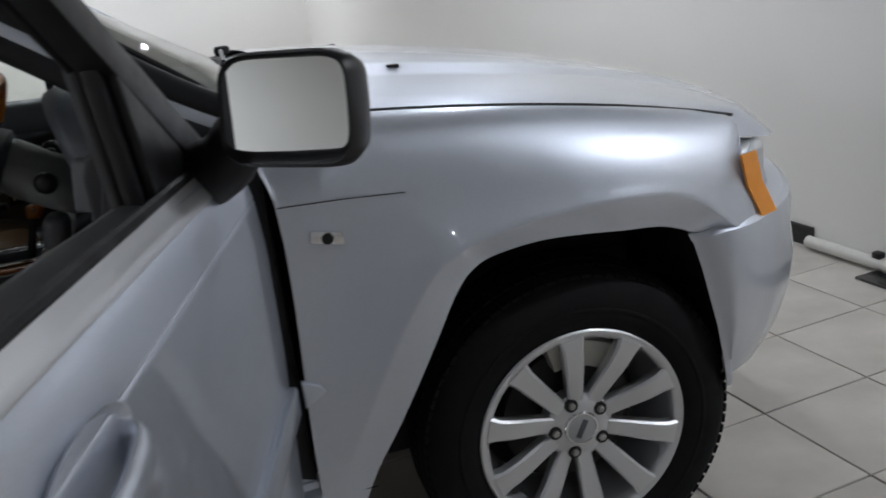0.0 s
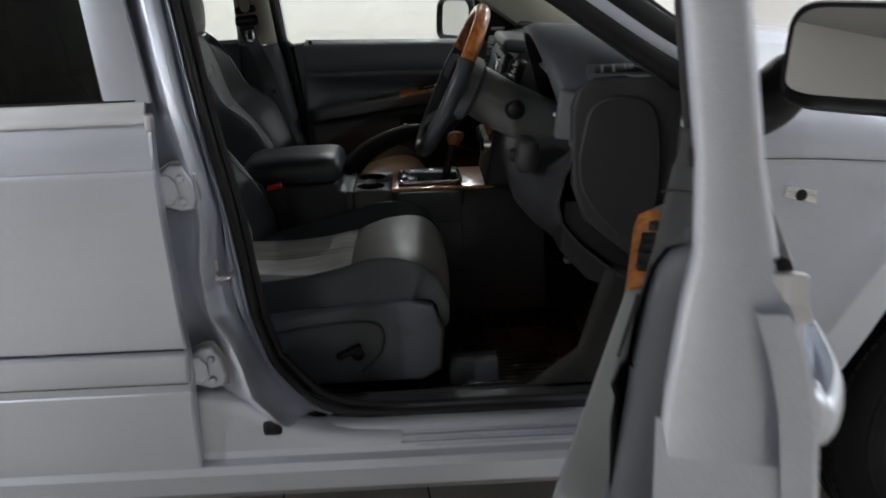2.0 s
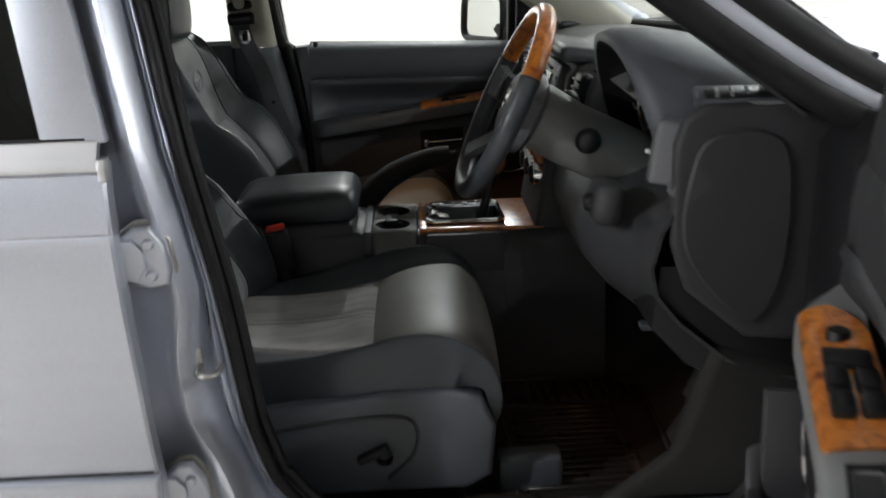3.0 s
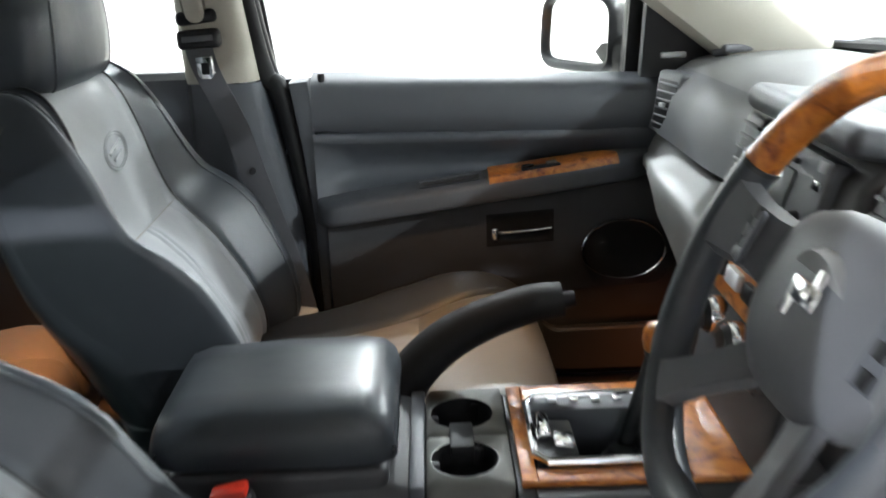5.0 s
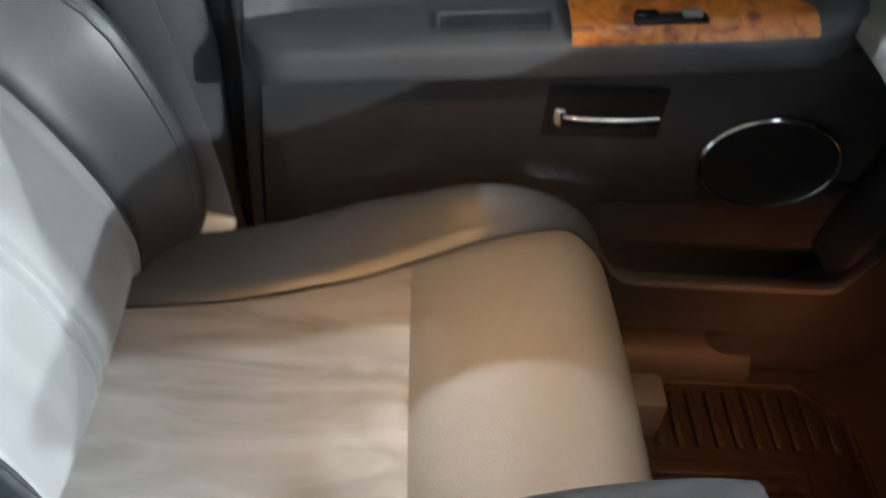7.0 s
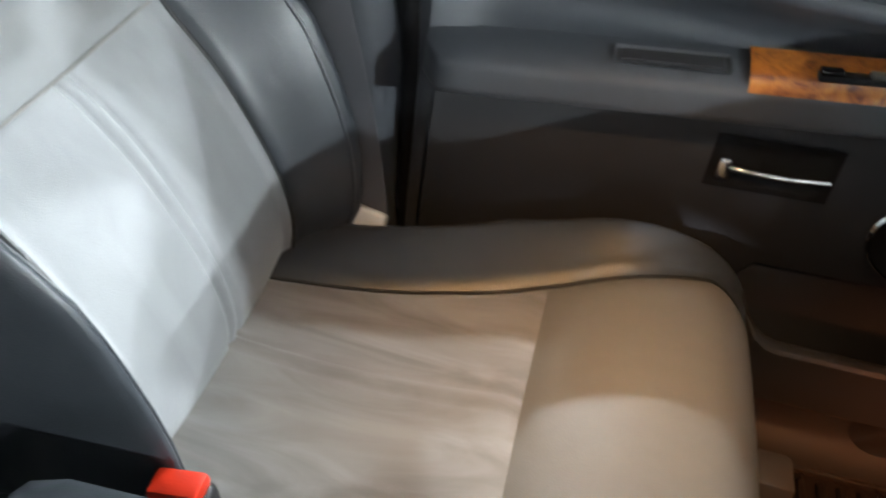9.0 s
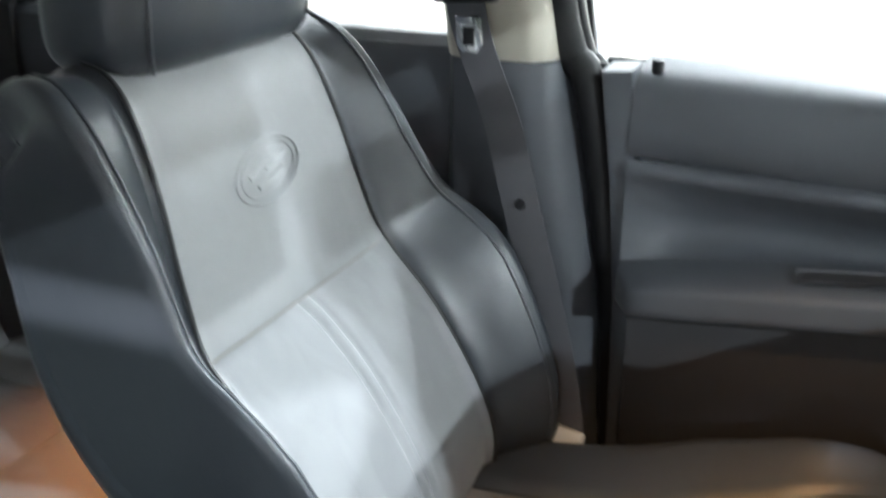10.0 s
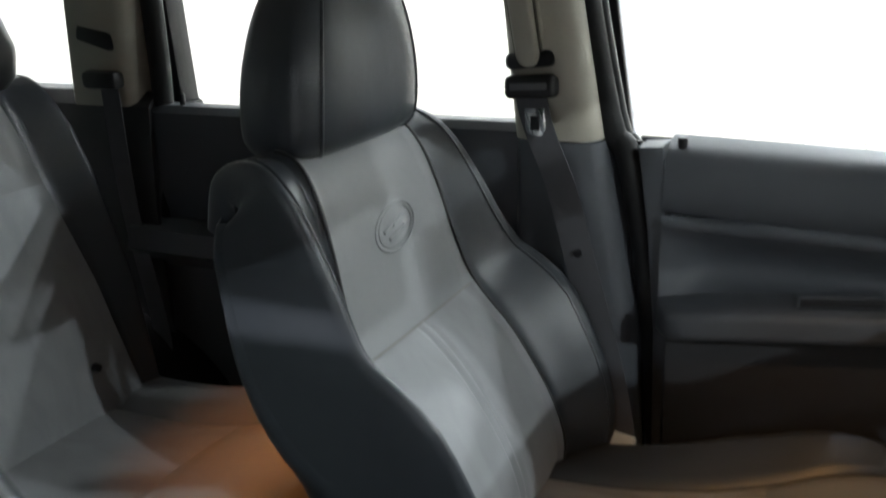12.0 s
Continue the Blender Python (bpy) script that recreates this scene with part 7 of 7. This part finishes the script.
# ---------- centre console ----------
def build_console():
    sec = lambda x, w, z: [V(x, -w - 0.035, 0.42), V(x, -w - 0.02, 0.60), V(x, -w - 0.006, z - 0.03), V(x, -w + 0.004, z - 0.006), V(x, -w + 0.014, z), V(x, w - 0.014, z), V(x, w - 0.004, z - 0.006), V(x, w + 0.006, z - 0.03), V(x, w + 0.02, 0.60), V(x, w + 0.035, 0.42)]
    con = part("centre_console", loft([sec(-1.74, 0.11, 0.80), sec(-1.48, 0.115, 0.80), sec(-1.446, 0.123, 0.79), sec(-1.444, 0.123, 0.70), sec(-1.324, 0.123, 0.70), sec(-1.322, 0.128, 0.785), sec(-1.296, 0.13, 0.785), sec(-1.295, 0.13, 0.735), sec(-1.128, 0.13, 0.735), sec(-1.127, 0.13, 0.787), sec(-1.05, 0.13, 0.79), sec(-0.98, 0.13, 0.80), sec(-0.90, 0.135, 0.86)]), DEEP_TRIM, suv, "dark centre console with burr-wood", smooth=40)
    part("armrest_box", rbox(-1.72, -1.468, -0.112, 0.112, 0.70, 0.818, 0.012, 3), DEEP_TRIM, con, "dark armrest bin")
    rings = []
    for x, sc, zt in ((-1.735, 0.90, 0.862), (-1.725, 0.97, 0.878), (-1.70, 1.0, 0.886), (-1.60, 1.0, 0.892), (-1.50, 1.0, 0.893), (-1.475, 0.985, 0.889), (-1.462, 0.955, 0.878), (-1.457, 0.92, 0.862)):
        w = 0.118 * sc
        lo = 0.823 + (1 - sc) * 0.12
        rings.append([V(x, -w + 0.004, lo), V(x, -w, lo + 0.012), V(x, -w, zt - 0.03), V(x, -w + 0.008, zt - 0.013), V(x, -w + 0.025, zt - 0.003), V(x, -0.05, zt), V(x, 0.05, zt), V(x, w - 0.025, zt - 0.003), V(x, w - 0.008, zt - 0.013), V(x, w, zt - 0.03), V(x, w, lo + 0.012), V(x, w - 0.004, lo)])
    part("armrest_lid", loft(rings), LEATHER, con, "slate leather armrest lid", smooth=60)
    # cup holders
    for yy, y0, y1 in ((-0.058, -0.122, -0.003), (0.052, -0.003, 0.122)):
        rows = [[] for k in range(9)]
        for a in np.linspace(0, math.tau, 49):
            ca, sa = math.cos(a), math.sin(a)
            far = min((0.055 if ca > 0 else 0.046) / max(abs(ca), 1e-6), ((y1 - yy) if sa > 0 else (yy - y0)) / max(abs(sa), 1e-6))
            for k, (r, z) in enumerate(((0.001, 0.735), (0.030, 0.735), (0.035, 0.739), (0.0385, 0.785), (0.040, 0.7935), (0.0425, 0.7935), (0.044, 0.791), (far, 0.791), (far, 0.69))):
                rows[k].append(V(-1.380 + r * ca, yy + r * sa, z))
        part("cup_tray", sheet(rows[4:]), OLIVE_TRIM, con, "olive-grey cup-holder tray", smooth=40)
        part("cup_well", sheet(rows[:5]), MATTE_BLACK, con, "dark deep cup well", smooth=40)
        # light falling on the well floor, put in as a pale block
        part("well_pad", rbox(-1.392, -1.368, yy - 0.012, yy + 0.012, 0.735, 0.740, 0.002), PALE_TRIM, con, "pale patch for the lit well floor", smooth=40)
        for k in range(3):
            a = radians(60 + 120 * k)
            part("cup_finger", obox((-1.380 + 0.037 * math.cos(a), yy + 0.037 * math.sin(a), 0.778), (0.014, 0.012, 0.022), (0, 0, math.degrees(a)), 0.003), RUBBER, con, "black rubber cup finger")
    part("cup_bridge", obox((-1.382, -0.003, 0.787), (0.030, 0.060, 0.016), r=0.003), RUBBER, con, "black bridge between the wells")
    part("tray_lid", rbox(-1.446, -1.428, -0.118, 0.118, 0.74, 0.795, 0.003), DARK_TRIM, con, "grey end of the tray")
    # wood and gate
    for y0, y1 in ((-0.137, -0.091), (0.077, 0.137)):
        part("gate_cheek", rbox(-1.302, -1.12, y0, y1, 0.60, 0.7875, 0.004), DEEP_TRIM, con)
    b = slab([(-1.318, -0.115), (-1.318, 0.115), (-1.299, 0.1155), (-1.299, -0.1155)], "z", 0.786, 0.797, 0.003)
    slab([(-1.299, -0.1155), (-1.299, -0.091), (-1.125, -0.091), (-1.125, -0.1185)], "z", 0.786, 0.797, 0.003, bm=b)
    slab([(-1.299, 0.077), (-1.299, 0.1155), (-1.125, 0.1185), (-1.125, 0.077)], "z", 0.786, 0.797, 0.003, bm=b)
    slab([(-1.125, -0.1185), (-1.125, 0.1185), (-1.035, 0.12), (-1.035, -0.12)], "z", 0.786, 0.797, 0.003, bm=b)
    part("wood_plate", b, WOOD, con, "glossy burr-wood console plate")
    gate = [(-1.285, -0.088), (-1.298, -0.07), (-1.298, 0.05), (-1.285, 0.07), (-1.14, 0.075), (-1.13, 0.06), (-1.125, -0.075), (-1.14, -0.09)]
    part("gate_base", slab(gate, "z", 0.732, 0.739, 0.002), MATTE_BLACK, con, "black selector gate")
    part("gate_wall", sheet([[V(x, y, z) for x, y in gate + gate[:1]] for z in (0.733, 0.803)], thick=0.002), MATTE_BLACK, con, "")
    part("gate_bar", rbox(-1.292, -1.132, 0.034, 0.074, 0.735, 0.8035, 0.004), DARK_TRIM, con, "grey selector index bar")
    part("switch_block", rbox(-1.296, -1.246, -0.080, 0.010, 0.735, 0.8035, 0.004), BLACK, con, "black switch block")
    part("gate_trim", tube([V(x, y, 0.803) for x, y in gate], 0.0055, 8, True), CHROME, con, "chrome gate surround")
    for k in range(5):
        part("gate_mark", obox((-1.262 + 0.028 * k, 0.055, 0.806), (0.011, 0.01, 0.004), r=0.001), CHROME if k % 2 else ALLOY, con, "small chrome selector mark")
    part("gate_switch", obox((-1.284, -0.02, 0.81), (0.016, 0.05, 0.016), (0, 20, 0), 0.004), CHROME, con, "chrome rocker switch")
    part("gate_switch", obox((-1.262, -0.05, 0.808), (0.026, 0.03, 0.012), (0, 12, 0), 0.004), CHROME, con, "chrome rocker switch")
    part("selector_stem", tube([(-1.182, 0.010, 0.738), (-1.138, 0.021, 0.886)], 0.011, 10), BLACK, con, "black selector stem")
    part("selector_boot", lathe([(0.0, 0.767), (0.016, 0.765), (0.028, 0.749), (0.030, 0.737)], 20, "z", (-1.180, 0.0, 0)), BLACK, con)
    rings = [[V(-1.136 + dx + 0.85 * rx * math.cos(a), 0.022 + 0.85 * ry * math.sin(a), 0.884 + (z - 0.852) * 0.6) for a in np.linspace(0, math.tau, 21)[:-1]] for z, rx, ry, dx in ((0.852, 0.014, 0.012, 0), (0.862, 0.021, 0.017, 0.0), (0.885, 0.028, 0.02, 0.004), (0.903, 0.028, 0.021, 0.006), (0.914, 0.023, 0.017, 0.006), (0.919, 0.010, 0.008, 0.006))]
    part("selector_knob", loft(rings), WOOD, con, "burr-wood selector knob", smooth=60)
    part("selector_cap", obox((-1.137, 0.022, 0.880), (0.028, 0.026, 0.012), r=0.006), BLACK, con)
    # handbrake between console and passenger seat
    part("handbrake_lever", tube(curve([(-1.47, 0.155, 0.72), (-1.455, 0.157, 0.785), (-1.41, 0.158, 0.838), (-1.35, 0.158, 0.875), (-1.28, 0.158, 0.899), (-1.235, 0.158, 0.905)], 6), lambda t: 0.041 - 0.014 * t, 14, flat=0.85), MATTE_BLACK, con, "black handbrake lever")
    part("handbrake_button", tube([(-1.238, 0.158, 0.902), (-1.218, 0.158, 0.905)], 0.011, 12), MATTE_BLACK, con, "black handbrake button")
    part("handbrake_gaiter", loft([[V(-1.475 + sx * math.cos(a), 0.155 + sy * math.sin(a), z) for a in np.linspace(0, math.tau, 17)[:-1]] for z, sx, sy in ((0.60, 0.08, 0.045), (0.70, 0.06, 0.04), (0.76, 0.04, 0.03))]), BLACK, con)
    # red belt buckles
    for s in (-1, 1):
        bx, by, bz = (-1.625, -0.165, 0.0) if s < 0 else (-1.655, 0.17, -0.028)
        stem = part("belt_buckle", obox((bx, by, bz + 0.775), (0.05, 0.030, 0.10), (0, -12, 0), 0.008, 3), BLACK, con, "black belt buckle with a red button")
        part("buckle_button", obox((bx - 0.009, by, bz + 0.829), (0.040, 0.024, 0.012), (0, -12, 0), 0.004), RED, con, "red release button")
        part("buckle_stalk", tube([(bx + 0.015, by, 0.60), (bx + 0.007, by, bz + 0.73)], 0.016, 10), BLACK, con)


build_console()


# ---------- unseen visors and inside mirror, set under the roof's front edge to block lamplight ---
for s in (-1, 1):
    vis = part("sun_visor", slab([(-1.262, 1.575), (-1.248, 1.583), (-1.100, 1.466), (-1.103, 1.455), (-1.114, 1.455), (-1.262, 1.560)], "y", 0.055, 0.60, 0.004), HEADLINER, suv, "unseen cloth visor, set to block the lamp", s)
    part("visor_rod", tube([(-1.25, 0.05, 1.567), (-1.25, 0.62, 1.567)], 0.007, 8), BEIGE_TRIM, vis, "", s)
rear_mirror = part("inside_mirror", obox((-1.005, 0.045, 1.415), (0.035, 0.26, 0.072), (0, 8, 4), 0.016, 4), BLACK, suv, "unseen inside mirror, set to block the lamp")
part("inside_mirror_glass", obox((-1.0245, 0.045, 1.4155), (0.003, 0.24, 0.056), (0, 8, 4), 0.001), MIRROR, rear_mirror, "mirror glass")
part("inside_mirror_stem", tube([(-0.99, 0.03, 1.43), (-0.985, 0.02, 1.455)], 0.011, 10), BLACK, rear_mirror)


# ---------- rubber mats, lamps inside ----------
def build_mat(yc):
    mat = tagged(new("floor_mat"), "ribbed dark rubber floor mat in the footwell", "floor mat", "floor mats")
    part("sheet", slab([(-1.26, yc - 0.24), (-0.90, yc - 0.24), (-0.84, yc - 0.18), (-0.84, yc + 0.18), (-0.90, yc + 0.24), (-1.26, yc + 0.24)], "z", 0.432, 0.438, 0.002), MAT_RUBBER, mat)
    part("rim", tube([(-1.26, yc - 0.24, 0.441), (-0.90, yc - 0.24, 0.441), (-0.84, yc - 0.18, 0.441), (-0.84, yc + 0.18, 0.441), (-0.90, yc + 0.24, 0.441), (-1.26, yc + 0.24, 0.441)], 0.006, 8, True), MAT_RUBBER, mat)
    for k in range(15):
        part("rib", rbox(-1.235 + 0.026 * k, -1.225 + 0.026 * k, yc + 0.135, yc + 0.225, 0.437, 0.446, 0.002, 1), MAT_RUBBER, mat)
    for k in range(15):
        part("rib", rbox(-1.14, -0.93, yc + 0.10 - 0.022 * k - 0.009, yc + 0.10 - 0.022 * k, 0.437, 0.445, 0.002, 1), MAT_RUBBER, mat)
    part("field_edge", tube([(-1.155, yc + 0.115, 0.439), (-0.915, yc + 0.115, 0.439), (-0.915, yc - 0.225, 0.439), (-1.155, yc - 0.225, 0.439)], 0.005, 6, True), MAT_RUBBER, mat)
    return mat


build_mat(0.42)
build_mat(-0.42)


def warm_lamp(name, loc, size, target, power, cone, color=LAMP_WARM):
    """A small courtesy lamp: its housing, and the light it gives."""
    l = bpy.data.lights.new(name, "AREA")
    l.shape, l.size, l.energy, l.color = "DISK", size, power, color
    l.spread = radians(cone)
    ob = new(name, l)
    ob.matrix_world = look(loc, target)
    return ob


warm_lamp("footwell_light", (-0.96, 0.42, 0.725), 0.05, (-0.97, 0.63, 0.50), 0.05, 96, (1.0, 0.32, 0.11))
warm_lamp("footwell_light", (-0.87, -0.42, 0.655), 0.05, (-1.0, -0.45, 0.4), 0.02, 150)
for dxx, dy, dzz in ((-0.96, 0.42, 0.736), (-0.87, -0.42, 0.667)):
    part("courtesy_lamp", obox((dxx, dy, dzz), (0.03, 0.03, 0.014), r=0.004), DARK_TRIM, suv, "small footwell courtesy lamp")
for dx, dy, dz, tx, ty, power in ((-1.40, 0.10, 1.572, -1.37, 0.46, 0.10), (-2.16, 0.34, 1.572, -2.12, 0.48, 0.13)):
    part("roof_lamp", obox((dx, dy, dz + 0.012), (0.07, 0.05, 0.014), r=0.004), PVC, suv, "small roof reading lamp")
    warm_lamp("reading_light", (dx, dy, dz), 0.03, (tx, ty, 0.70), power, 46 if dx > -2 else 42, (1.0, 0.55, 0.22) if dx > -2 else LAMP_WARM)


# ---------- floor tiles, one by one ----------
me_tile = bpy.data.meshes.new("tile")
tb = rbox(0.003, TILE_SIZE - 0.003, 0.003, TILE_SIZE - 0.003, -0.01, 0.0, 0.0015, 1)
tb.to_mesh(me_tile)
tb.free()
me_tile.materials.append(TILE)
far = bmesh.new()
for i in range(RX0, int(RX1) + 1):
    for j in range(RY0, int(RY1) + 1):
        wx, wy = min(TILE_SIZE, rx1 - i * TILE_SIZE), min(TILE_SIZE, ry1 - j * TILE_SIZE)
        if wx < 0.03 or wy < 0.03:
            continue
        if i >= -8 and j >= -8:
            t = new("tile", me_tile)
            t.parent = floor
            t.matrix_basis = pose(i * TILE_SIZE, j * TILE_SIZE, random.uniform(-0.0006, 0.0006)) @ Matrix.Diagonal((wx / TILE_SIZE, wy / TILE_SIZE, 1, 1))
        else:
            rbox(i * TILE_SIZE + 0.003, i * TILE_SIZE + wx - 0.003, j * TILE_SIZE + 0.003, j * TILE_SIZE + wy - 0.003, -0.01, 0.0, 0, 1, far)
tagged(part("far_tiles", far, TILE, floor), "cream glazed floor tiles", kind="stuff")
